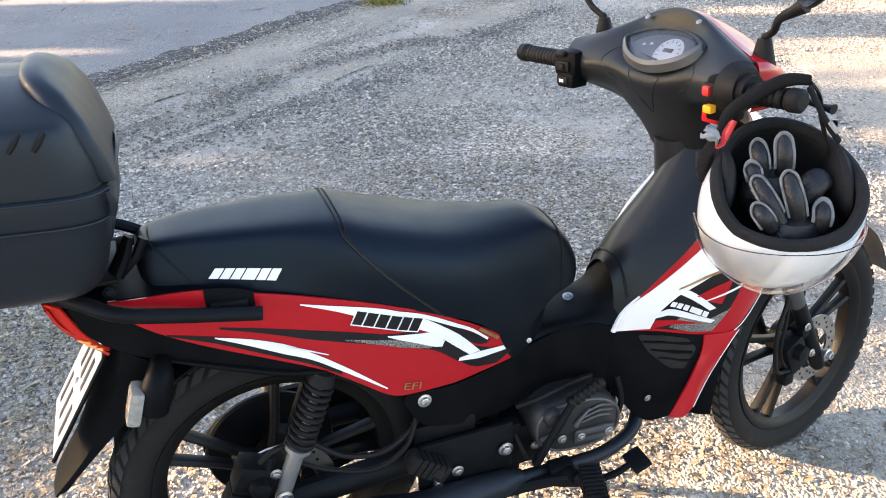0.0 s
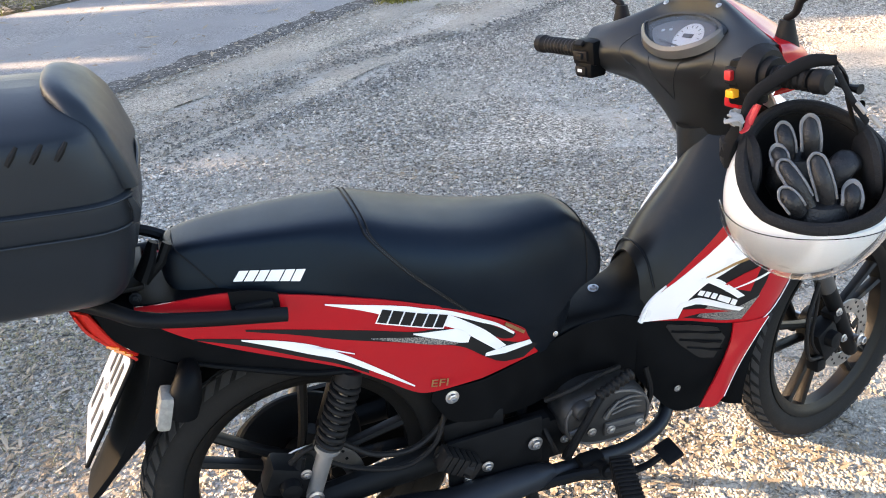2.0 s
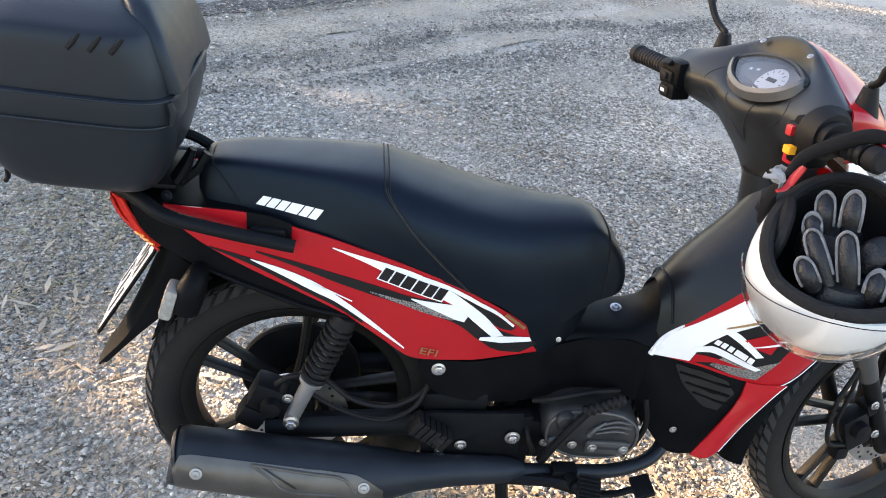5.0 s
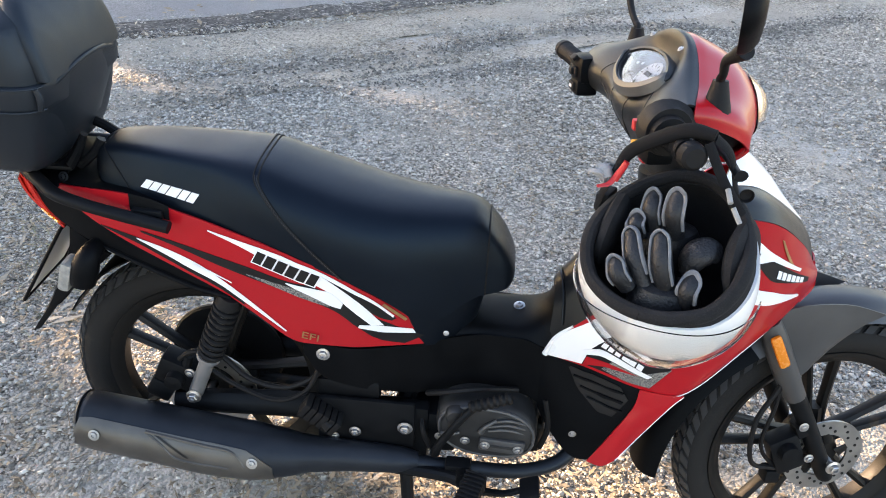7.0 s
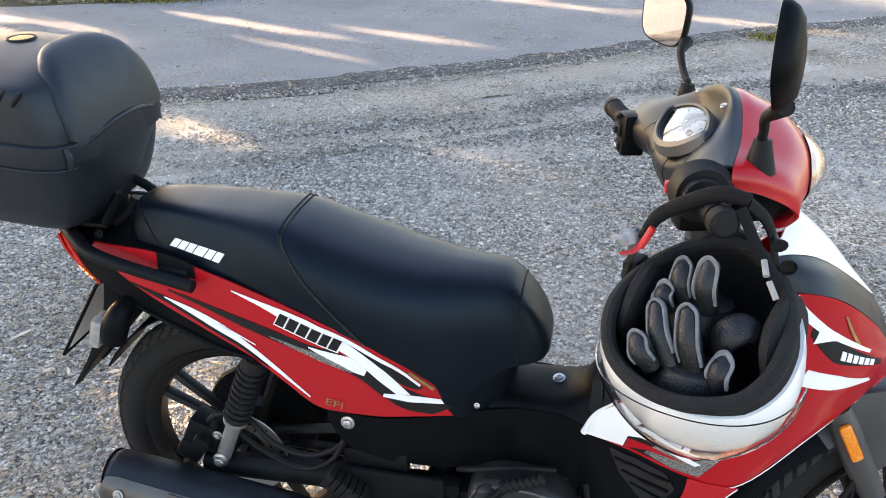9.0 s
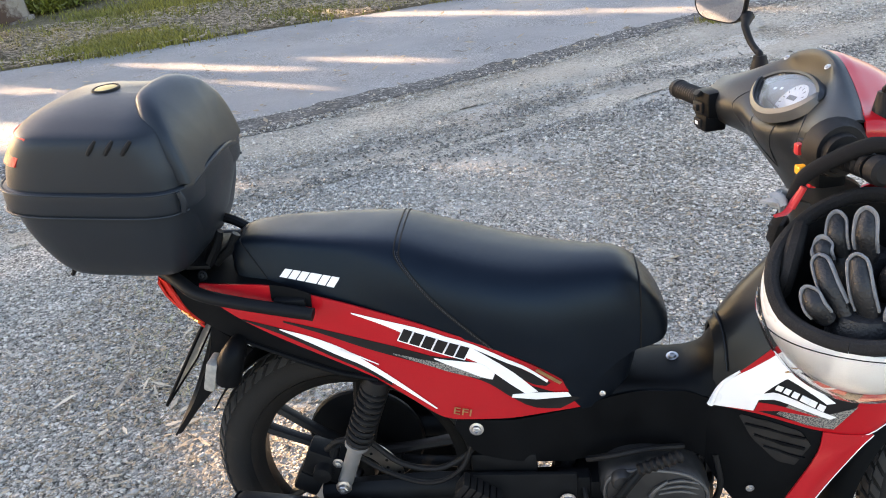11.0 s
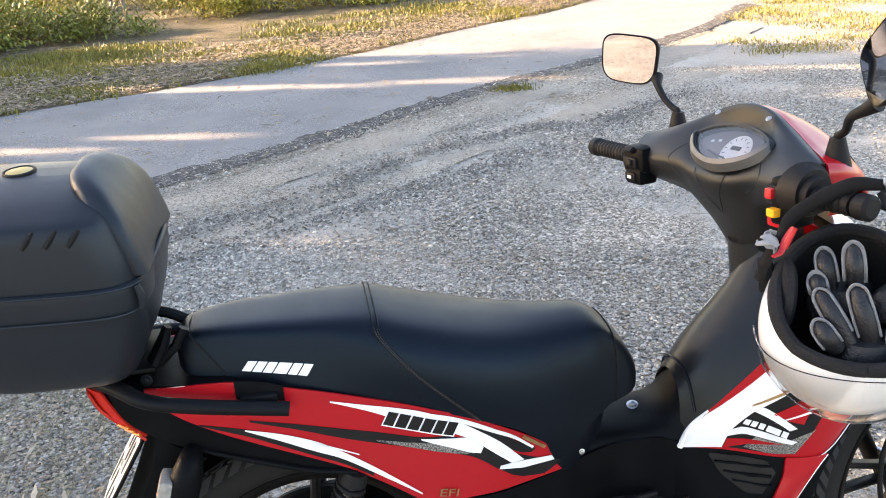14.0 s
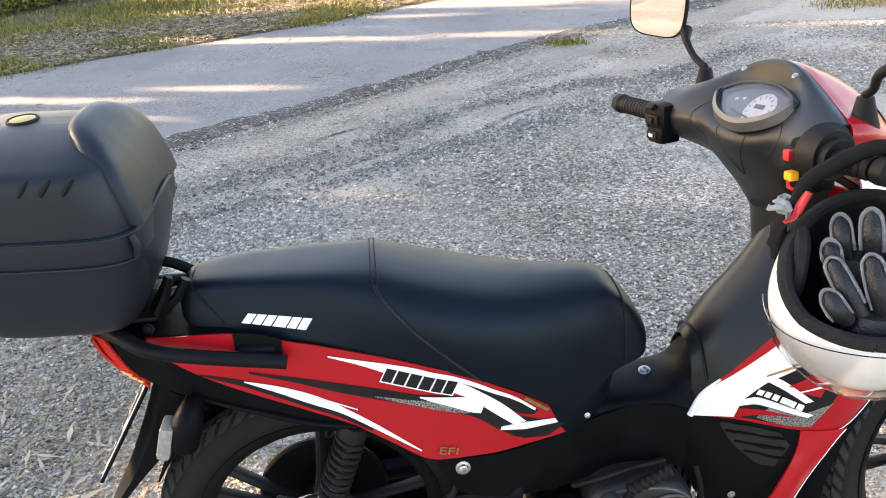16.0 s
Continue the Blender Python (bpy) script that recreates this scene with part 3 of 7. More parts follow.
decal("white_stripe", [(.047, .733), (.101, .711), (.150, .686), (.189, .668), (.226, .650), (.258, .630), (.290, .600), (.326, .563)], [(.047, .735), (.102, .720), (.150, .707), (.191, .693), (.237, .668), (.275, .640), (.307, .612), (.348, .562)], WHITE_DECAL, .0022)
decal("white_stripe", [(.200, .686), (.250, .660), (.322, .616), (.364, .578)], [(.190, .693), (.250, .668), (.322, .623), (.366, .582)], WHITE_DECAL, .0020)
decal("white_hook", [(.179, .646), (.227, .621), (.255, .606), (.273, .600)], [(.179, .648), (.228, .639), (.258, .632), (.278, .611)], WHITE_DECAL, .0026)
decal("white_arrow", [(.303, .560), (.345, .547), (.404, .541)], [(.305, .566), (.346, .561), (.399, .551)], WHITE_DECAL, .0030, smooth=False)
decal("black_stripe", [(.255, .652), (.305, .608), (.340, .580), (.362, .571)], [(.240, .664), (.30, .631), (.335, .604), (.370, .576)], BLACK_DECAL, .0016)
decal("bronze_fleck", [(.345, .606), (.385, .570)], [(.349, .610), (.389, .574)], BRONZE, .0026, smooth=False)


def slanted_blocks(name, x0, x1, z0, z1, slope, widths, mat, yfun, off, parent, lean=.55):
    """A lettering-like row of plain slanted blocks."""
    total = sum(widths) + .18 * (len(widths) - 1)
    x = 0.0
    for wd in widths:
        a, b = x / total, (x + wd) / total
        xa, xb = x0 + (x1 - x0) * a, x0 + (x1 - x0) * b
        h = z1 - z0
        sh = lambda q: slope * (q - x0)
        lo = line([(xa, z0 + sh(xa)), (xb, z0 + sh(xb))], 5)
        hi = line([(xa + lean * h, z1 + sh(xa)), (xb + lean * h, z1 + sh(xb))], 5)
        part(name, slab(between(lo, hi, 4, yfun), .0009, off), mat, parent)
        x += wd + .18


slanted_blocks("lettering_backing", .1195, .2300, .6830, .7070, -.37, [1], WHITE_DECAL, side_y, .0032, right_panel)
slanted_blocks("lettering_block", .1225, .2285, .6848, .7052, -.37, [.9, 1, 1, 1, .9, .9], BLACK_DECAL, side_y, .0042, right_panel)


def words(text, size, mat, m, parent, name="lettering"):
    cu = bpy.data.curves.new(name, 'FONT')
    cu.body, cu.size, cu.extrude = text, size, .0004
    tmp = new("tmp", cu)
    me = bpy.data.meshes.new_from_object(tmp.evaluated_get(bpy.context.evaluated_depsgraph_get()))
    bpy.data.objects.remove(tmp)
    me.name = name
    me.materials.clear()
    me.materials.append(mat)
    ob = part(name, me, mat, parent, "", m)
    return ob


words("EFI", .021, BRONZE, Matrix.Translation((.199, side_y(.22, .536) - .003, .532)) @ Matrix.Rotation(radians(12), 4, 'Y') @ Matrix.Rotation(radians(90), 4, 'X') @ Matrix.Scale(1.35, 4, (1, 0, 0)), right_panel)

# black tail band under the red flank
TAIL_TOP = spline([(-.285, .792), (-.25, .787), (-.215, .768), (-.189, .744), (-.147, .716), (-.072, .678), (.0, .644), (.06, .613), (.078, .602)], 34)
TAIL_LOW = spline([(-.275, .776), (-.262, .738), (-.235, .710), (-.185, .683), (-.131, .662), (-.06, .636), (.006, .613), (.055, .603), (.078, .600)], 34)
d = slab(between(TAIL_LOW, TAIL_TOP, 8, lambda x, z: side_y(x, z) + .001), .004)
part("tail_band", d, PLASTIC, bike, "matt black tail trim")
part("tail_band", mirrored(d), PLASTIC, bike)
for s in (1, -1):
    lip = tube([(x, s * (side_y(x, z) - .001), z) for x, z in ((-.17, .680), (-.126, .664), (-.057, .639), (.008, .616), (.052, .607), (.075, .601))], [.002, .004, .005, .005, .005, .003], 8, 26)
    part("band_lip", lip, PLASTIC, bike, "rounded lower lip of the tail trim")
# under-seat deck and inner body closing the flanks
deck = np.array([[(x, y, lerp(x, [(-.29, .79), (-.1, .785), (.06, .745), (.2, .70), (.3, .65), (.42, .55)]) - .004) for y in np.linspace(-1, 1, 7) * (lerp(x, HALF) - .012)] for x in np.linspace(-.29, .42, 16)])
part("inner_deck", slab(deck, .003), PLASTIC, bike)
part("inner_fender", slab(np.array([[(.322 * math.cos(a) + .01, y, .335 + .322 * math.sin(a)) for y in np.linspace(-.062, .062, 7)] for a in np.linspace(radians(20), radians(150), 20)])[:, ::-1], .003), PLASTIC, bike)

# black centre body: from the flank forward to the leg shield
CEN_TOP = spline([(.205, .517), (.30, .509), (.40, .511), (.445, .516), (.49, .524), (.53, .528), (.57, .527), (.61, .524), (.645, .512), (.66, .503)], 44)
CEN_LOW = spline([(.200, .500), (.235, .440), (.30, .415), (.37, .398), (.42, .392), (.47, .395), (.53, .398), (.58, .398), (.62, .392), (.66, .368)], 44)
d = slab(between(CEN_LOW, CEN_TOP, 10, side_y), .004)
centre = part("centre_cover", d, PLASTIC, bike, "black plastic centre cover")
part("centre_cover", mirrored(d), PLASTIC, bike)
# tunnel over the frame tube between seat and leg shield
tun = patch([[(.40, -.085, .505), (.41, -.060, .530), (.41, 0, .538), (.41, .060, .530), (.40, .085, .505)],
             [(.48, -.074, .515), (.485, -.056, .536), (.485, 0, .541), (.485, .056, .536), (.48, .074, .515)],
             [(.55, -.070, .522), (.55, -.052, .536), (.55, 0, .540), (.55, .052, .536), (.55, .070, .522)],
             [(.61, -.073, .520), (.605, -.054, .538), (.60, 0, .542), (.605, .054, .538), (.61, .073, .520)],
             [(.645, -.080, .520), (.640, -.054, .556), (.635, 0, .566), (.645, .054, .550), (.652, .080, .510)],
             [(.670, -.085, .545), (.662, -.052, .600), (.658, 0, .612), (.668, .052, .583), (.68, .085, .525)]], 30, 18)
part("tunnel_cover", slab(tun, .004), PLASTIC, bike)
part("cover_screw", bolt((.592, .012, .541), (-.1, -.2, 1), .0075, .006), STEEL, bike)
part("cover_screw", bolt((.459, -.084, .534), (0, -1, .2), .0035, .003), STEEL, centre)
part("cover_bolt", bolt((.238, -.126, .495), (0, -1, .1), .0085, .008), STEEL, bike)

# leg shield: the inner black panel, white edge, red outer wing, dark lower part
inner = patch([[(.645, -.078, .51), (.650, -.05, .595), (.65, 0, .62), (.655, .05, .575), (.665, .078, .50)],
               [(.70, -.10, .60), (.695, -.055, .665), (.69, 0, .68), (.700, .055, .645), (.715, .10, .57)],
               [(.77, -.12, .69), (.755, -.055, .745), (.745, 0, .752), (.765, .055, .72), (.79, .11, .65)],
               [(.85, -.12, .80), (.82, -.048, .835), (.80, 0, .84), (.83, .048, .80), (.87, .11, .735)]], 22, 22)
part("inner_leg_shield", slab(inner, .004), GLOSS, bike, "scuffed dark glossy inner leg shield")
part("panel_seam", tube([tuple(sample(inner, .10 + .12 * abs(v - .5), v) + np.array((-.003, 0, .002))) for v in np.linspace(.06, .94, 14)], .0022, 8, 30), GLOSS, bike, "lower edge of the inner panel")
wing = patch([[(.643, -.079, .503), (.66, -.085, .55), (.70, -.10, .60), (.77, -.12, .69), (.85, -.125, .80)],
              [(.72, -.108, .501), (.745, -.125, .56), (.785, -.14, .62), (.84, -.148, .705), (.893, -.140, .838)],
              [(.81, -.137, .487), (.84, -.148, .55), (.88, -.155, .62), (.92, -.155, .715), (.935, -.138, .843)],
              [(.885, -.143, .487), (.925, -.138, .55), (.965, -.13, .625), (.99, -.128, .715), (.985, -.112, .820)],
              [(.985, -.103, .572), (1.02, -.088, .602), (1.05, -.074, .645), (1.058, -.078, .705), (1.045, -.066, .765)],
              [(1.08, -.033, .632), (1.095, -.023, .645), (1.103, -.018, .66), (1.100, -.022, .69), (1.086, -.024, .712)]], 36, 26)


def settle(d):
    """The far wing sits a little lower and further forward than the near one."""
    v, f = mirrored(d)[:2]
    out = []
    for x, y, z in v:
        k = max(0.0, min(1.0, (1.0 - x) / .14))
        out.append((x + .02 * k, y, z - k * (.025 + .28 * max(0.0, z - .68))))
    return (out, f)


wings = []
for s in (1, -1):
    d = slab(wing, .004)
    wings.append(part("leg_shield", d if s > 0 else settle(d), RED, bike, "glossy red leg shield with white and grey graphics"))


def shield_decal(name, lo, hi, mat, off):
    d = slab(on_sheet(wing, lo, hi), .0009, off)
    part(name, d, mat, wings[0])
    part(name, settle(d), mat, wings[1])


shield_decal("white_edge", [(0, 0), (0, .2), (0.01, .4), (.045, .6), (.08, .8), (.10, 1)], [(.165, .03), (.15, .2), (.165, .39), (.215, .5), (.27, .58), (.30, 1)], WHITE, .0022)
part("white_edge", settle(slab(on_sheet(wing, [(0, 0), (0, .2), (0.01, .4), (.02, .6), (.02, .8), (.02, 1)], [(.16, .03), (.14, .2), (.15, .39), (.16, .5), (.16, .58), (.16, 1)]), .0009, -.0060)), WHITE, wings[1])
shield_decal("black_field", [(.16, .03), (.15, .2), (.155, .39), (.215, .5), (.27, .58)], [(.30, .03), (.43, .05), (.44, .2), (.42, .36), (.33, .60)], BLACK_DECAL, .0014)
shield_decal("grey_field", [(.24, .05), (.33, .03), (.43, .04)], [(.25, .16), (.36, .14), (.44, .24)], GREY_DECAL, .0018)
shield_decal("red_flash", [(.17, .02), (.20, .05), (.24, .08)], [(.16, .12), (.24, .13), (.36, .12)], RED, .0020)
shield_decal("white_stroke", [(.13, .13), (.20, .18), (.39, .12)], [(.13, .19), (.18, .245), (.40, .145)], WHITE_DECAL, .0026)
shield_decal("white_stroke", [(.114, .44), (.177, .38), (.34, .235)], [(.125, .46), (.20, .41), (.36, .255)], WHITE_DECAL, .0026)
shield_decal("red_flash", [(.24, .36), (.31, .31), (.37, .29)], [(.28, .44), (.31, .47), (.33, .49)], RED, .0026)
shield_decal("white_stroke", [(.27, .29), (.35, .37), (.42, .44)], [(.28, .31), (.345, .39), (.42, .465)], WHITE_DECAL, .0030)
shield_decal("bronze_stroke", [(.12, .44), (.20, .53), (.26, .57)], [(.13, .43), (.21, .51), (.28, .555)], BRONZE, .0026)
for k, wd in enumerate((.024, .022, .022, .030, .024, .024)):
    u0 = .170 + .031 * k
    vv = lambda u: .275 - .55 * (u - .165)
    shield_decal("lettering_block", [(u0, vv(u0)), (u0 + wd, vv(u0 + wd))], [(u0 - .006, vv(u0) + .046), (u0 + wd - .006, vv(u0 + wd) + .046)], WHITE_DECAL, .0034)
# graphics near the nose
shield_decal("white_wedge", [(.44, .72), (.62, .66), (.79, .63)], [(.465, .775), (.62, .73), (.78, .655)], WHITE_DECAL, .0018)
shield_decal("black_field", [(.43, .885), (.58, .785), (.83, .735)], [(.44, .935), (.58, .87), (.83, .775)], BLACK_DECAL, .0012)
shield_decal("white_stroke", [(.38, .93), (.50, .885), (.74, .825)], [(.35, .972), (.52, .908), (.75, .842)], WHITE_DECAL, .0022)
shield_decal("white_stroke", [(.45, .862), (.53, .868)], [(.47, .905), (.61, .874)], WHITE_DECAL, .0026)
shield_decal("bronze_stroke", [(.60, .955), (.64, .90), (.68, .85)], [(.615, .955), (.66, .90), (.70, .855)], BRONZE, .0018)
for k in range(6):
    u0 = .597 + .030 * k
    vv = lambda u: .800 - .28 * (u - .597)
    shield_decal("lettering_block", [(u0, vv(u0)), (u0 + .022, vv(u0 + .022))], [(u0 + .004, vv(u0) + .034), (u0 + .026, vv(u0 + .022) + .034)], WHITE_DECAL, .0028)
for w_, sg in zip(wings, (1, -1)):
    lay = (lambda d: d) if sg > 0 else settle
    low_edge = [sample(wing, u, .012) + np.array((0, -.003, 0)) for u in np.linspace(.56, .97, 16)]
    part("pale_line", lay(tube([tuple(q) for q in low_edge], .0009, 6)), WHITE_DECAL, w_, "thin pale line along the lower edge")
    rimpts = [sample(wing, 0, v) for v in np.linspace(0, .42 if sg > 0 else .95, 20)]
    part("white_edging", lay(tube([tuple(q) for q in rimpts], np.linspace(.006, .002 if sg > 0 else .005, 20), 10)), WHITE, w_, "rounded white edging")
# dark lower flank with the air opening, red leg down the front edge
LOWER = patch([[(.640, -.080, .375), (.64, -.080, .45), (.643, -.079, .502)],
               [(.665, -.100, .338), (.69, -.110, .42), (.72, -.108, .500)],
               [(.715, -.122, .290), (.75, -.138, .40), (.80, -.136, .489)],
               [(.765, -.168, .335), (.80, -.150, .42), (.84, -.140, .486)]], 18, 10)
lows = []
for s in (1, -1):
    d = slab(LOWER, .004)
    lows.append(part("lower_fairing", d if s > 0 else mirrored(d), PLASTIC, bike, "black lower fairing with a slatted air opening"))
    legd = slab(patch([[(.738, -.160, .322), (.775, -.158, .397), (.805, -.146, .45), (.812, -.139, .488)], [(.762, -.172, .325), (.80, -.160, .397), (.835, -.150, .455), (.85, -.144, .486)], [(.785, -.168, .338), (.826, -.152, .393), (.866, -.149, .46), (.888, -.146, .487)]], 12, 18), .005, .003)
    front_line = tube([(.787, -.171, .340), (.828, -.155, .395), (.868, -.152, .462), (.888, -.149, .487)], .0009, 6, 18)
    part("pale_line", front_line if s > 0 else mirrored(front_line), WHITE_DECAL, lows[-1], "thin pale line along the red edge")
    part("red_leg", legd if s > 0 else mirrored(legd), RED, lows[-1], "red painted front edge")
flat_low = np.array(LOWER).reshape(-1, 3)


def low_y(x, z):
    """The lower fairing's side at a place."""
    d2 = (flat_low[:, 0] - x) ** 2 + (flat_low[:, 2] - z) ** 2
    near = np.argsort(d2)[:4]
    w = 1 / (d2[near] + 1e-6)
    return float((flat_low[near, 1] * w).sum() / w.sum())


# no hole: the opening's shaded inside is a black patch on the fairing
opening = between(line([(.688, .492), (.708, .456), (.745, .424), (.772, .422)], 14), line([(.692, .495), (.735, .492), (.780, .484), (.795, .462)], 14), 6, low_y)
part("air_opening_patch", slab(opening, .0009, .0035), BLACK_DECAL, lows[0], "black patch for the dark inside of the air opening")
for z0 in (.480, .462, .444):
    x0 = .688 + (.492 - z0) * .75
    part("slat", slab(between(line([(x0, z0), (.785, z0 - .008)], 6), line([(x0 + .002, z0 + .0035), (.787, z0 - .0045)], 6), 3, low_y), .004, .0065), PLASTIC, lows[0])
part("cover_screw", bolt((.709, -.126, .353), (0, -1, 0), .005, .004), STEEL, lows[0])
part("front_inner_panel", slab(patch([[(.77, -.14, .35), (.79, 0, .35), (.77, .14, .35)], [(.85, -.13, .48), (.90, 0, .5), (.85, .13, .48)], [(.95, -.07, .62), (1.03, 0, .64), (.95, .07, .62)]], 10, 12), .003), PLASTIC, bike)

# ---- handlebar group ----
# dashboard: a wide black shell that narrows to a neck; half of each row, from the middle outward (x, y, z)
DASH = [
    [(.124, 0, .0955), (.121, .045, .0885), (.110, .092, .0705), (.090, .150, .0490), (.064, .206, .0345)],
    [(.106, 0, .0985), (.103, .045, .0915), (.091, .092, .0735), (.070, .150, .0520), (.049, .206, .037)],
    [(.096, 0, .060), (.093, .045, .058), (.073, .092, .057), (.045, .150, .040), (.034, .206, .026)],
    [(.066, 0, .026), (.065, .045, .025), (.048, .092, .031), (.026, .150, .020), (.020, .206, .010)],
    [(.024, 0, -.002), (.026, .045, -.001), (.027, .092, .003), (.017, .150, -.002), (.012, .206, -.006)],
    [(.022, 0, -.030), (.027, .044, -.030), (.035, .086, -.029), (.030, .138, -.031), (.018, .200, -.030)],
    [(.044, 0, -.065), (.048, .040, -.065), (.057, .080, -.064), (.070, .116, -.060), (.060, .168, -.052)],
    [(.074, 0, -.110), (.078, .036, -.110), (.087, .066, -.110), (.106, .086, -.106), (.135, .096, -.10)],
    [(.098, 0, -.155), (.101, .032, -.155), (.110, .056, -.155), (.130, .070, -.152), (.160, .075, -.15)],
    [(.116, 0, -.200), (.119, .028, -.200), (.126, .048, -.200), (.146, .057, -.200), (.172, .058, -.20)]]
FRONT = [
    [(.120, 0, .0930), (.117, .045, .0860), (.106, .092, .0680), (.086, .150, .0465), (.060, .206, .0325), (.058, .211, .008)],
    [(.142, 0, .0875), (.139, .045, .0805), (.128, .092, .0625), (.109, .152, .0415), (.092, .205, .0275), (.091, .211, .002)],
    [(.196, 0, .058), (.192, .048, .053), (.178, .100, .041), (.152, .156, .024), (.134, .197, .010), (.132, .204, -.016)],
    [(.232, 0, .010), (.228, .050, .008), (.208, .105, .002), (.178, .156, -.008), (.158, .188, -.016), (.156, .193, -.036)],
    [(.230, 0, -.035), (.226, .050, -.035), (.206, .096, -.036), (.172, .142, -.038), (.152, .174, -.042), (.148, .178, -.056)],
    [(.203, 0, -.075), (.198, .044, -.075), (.182, .080, -.072), (.158, .115, -.066), (.138, .145, -.060), (.133, .145, -.07)]]


def both_sides(row):
    return [(x, -y, z) for x, y, z in reversed(row[1:])] + row


rear_shell = patch([both_sides(r) for r in DASH], 40, 44)
if np.cross(rear_shell[21, 20] - rear_shell[20, 20], rear_shell[20, 21] - rear_shell[20, 20])[0] > 0:
    rear_shell = rear_shell[:, ::-1]
dash = part("dash_cowl", slab(rear_shell, .004), DASHPLASTIC, bike, "satin black plastic dashboard cowl", BARS)
front_shell = patch([both_sides(r) for r in FRONT], 36, 52)
cowl = part("headlight_cowl", slab(front_shell[:, ::-1], .004, .0005), RED, bike, "glossy red headlight cowl", BARS)
# headlight lens set into the nose of the cowl
lens = on_sheet(front_shell[:, ::-1], [(.60, .20), (.52, .27), (.46, .36), (.48, .5), (.46, .64), (.52, .73), (.60, .80)], [(.78, .19), (.84, .26), (.88, .36), (.9, .5), (.88, .64), (.84, .74), (.78, .81)], 34, 10)
bulge = np.array([[.004 + .014 * math.sin(math.pi * i / 33) * math.sin(math.pi * j / 9) for j in range(10)] for i in range(34)])[:, :, None]
lens_out = lens + bulge * np.array((1.0, 0, .25))
part("headlight_lens", slab(lens_out, .003), CLEARLENS, cowl, "clear headlight lens")
part("headlight_reflector", slab(lens, .001, .002), REFLECTOR, cowl, "pale reflector behind the lens")
# added black filler that keeps the inside of the cowl dark
part("cowl_plug", capsule((.118, -.150, -.010), (.118, .150, -.010), .047, .047), PLASTIC, bike, "", BARS)
for v0, v1 in ((.24, .32), (.68, .76)):
    part("front_indicator", slab(on_sheet(front_shell[:, ::-1], [(.47, v0), (.41, v1)] if v0 < .5 else [(.41, v0), (.47, v1)], [(.55, v0), (.47, v1)] if v0 < .5 else [(.47, v0), (.55, v1)], 10, 4), .003, .005), ORANGE, cowl, "amber front indicator")
    d = on_sheet(front_shell[:, ::-1], [(.25, v0 - .02), (.36, v0 + .03)], [(.27, v0 - .03), (.38, v0 + .02)], 8, 3)
    part("cowl_graphic", slab(d, .0004, .0012), WHITE_DECAL, cowl)
# raised V panel below the gauge and the pads round the switches
for s in (-1, 1):
    part("v_crease", tube([tuple(sample(rear_shell, u, .5 + s * w)) for u, w in ((.40, .115), (.46, .100), (.54, .075), (.62, .045), (.68, .015), (.70, .0))], [.0006, .0013, .0014, .0014, .0013, .0006], 8, 24), DASHPLASTIC, dash)
    part("cover_crease", tube([tuple(sample(rear_shell, u, .5 + s * w)) for u, w in ((.30, .20), (.35, .26), (.42, .29), (.50, .27), (.55, .22))], .0011, 8, 24), DASHPLASTIC, dash)
seam = [tuple(sample(rear_shell, .865 + .05 * (1 - abs(2 * v - 1)), v) + np.array((-.002, 0, 0))) for v in np.linspace(.06, .94, 16)]
part("neck_seam", tube(seam, .0018, 6, 40), SILVER, dash, "worn pale seam round the neck")
# gauge: pointed shield in a grey bezel, leaning to the rider
GM = pose(.062, -.014, .048, 0, -42, 0)
RIM = [(.022, 0), (.020, .028), (.012, .056), (-.001, .077), (-.012, .074), (-.030, .056), (-.042, .030), (-.047, 0)]
RIM = RIM + [(x, -y) for x, y in reversed(RIM[1:-1])]
_rim = spline(RIM[-2:] + RIM + RIM[:2], 17 * 4 + 1)[8:64]


def oval(k, n=56):
    return [(-.012 + k * (x + .012), k * y) for x, y in _rim]


def ring_strip(ks, n=56):
    v = []
    for k, z in ks:
        v += [(x, y, z) for x, y in oval(k)]
    f = []
    for r in range(len(ks) - 1):
        for i in range(n):
            f.append((r * n + i, r * n + (i + 1) % n, (r + 1) * n + (i + 1) % n, (r + 1) * n + i))
    return v, f


def oval_disc(k, z, n=56):
    return [(x, y, z) for x, y in oval(k)], [tuple(range(n))]


def faced(data):
    """The same mesh with its faces turned outward."""
    bm = bmesh.new()
    vs = [bm.verts.new(p) for p in data[0]]
    for q in data[1]:
        bm.faces.new([vs[i] for i in q])
    bmesh.ops.recalc_face_normals(bm, faces=bm.faces)
    bm.verts.index_update()
    out = [tuple(p.co) for p in bm.verts], [tuple(p.index for p in q.verts) for q in bm.faces]
    bm.free()
    return out


gauge = part("gauge", ring_strip([(1.24, -.022), (1.20, .004), (1.12, .009), (1.02, .008), (.98, -.010)]), DASHPLASTIC, bike, "instrument gauge under clear glass", BARS @ GM)
smile = [(_rim[i], (1.06, 1.42 - .35 * abs(2 * (i - 12) / 32 - 1) ** 2)) for i in range(12, 45)]
part("bezel", slab(np.array([[(-.012 + k * (x + .012), k * y, z) for k, z in ((b[0], .0105), ((b[0] + b[1]) / 2, .0085), (b[1], -.004))] for (x, y), b in smile]), .003), BEZEL, gauge, "brushed grey lower bezel")
part("dial", oval_disc(.995, -.008), DIAL, gauge)
part("dial_ring", moved(lathe([(.0285, .0005), (.0295, .0012), (.0305, .0005)], 48, 'Z'), pose(-.016, -.014, -.0075)), LCD, gauge)
part("dial_face", moved(lathe([(.0001, .0005), (.0285, .0005)], 40, 'Z'), pose(-.016, -.014, -.0076)), LCD, gauge, "pale speedometer face")
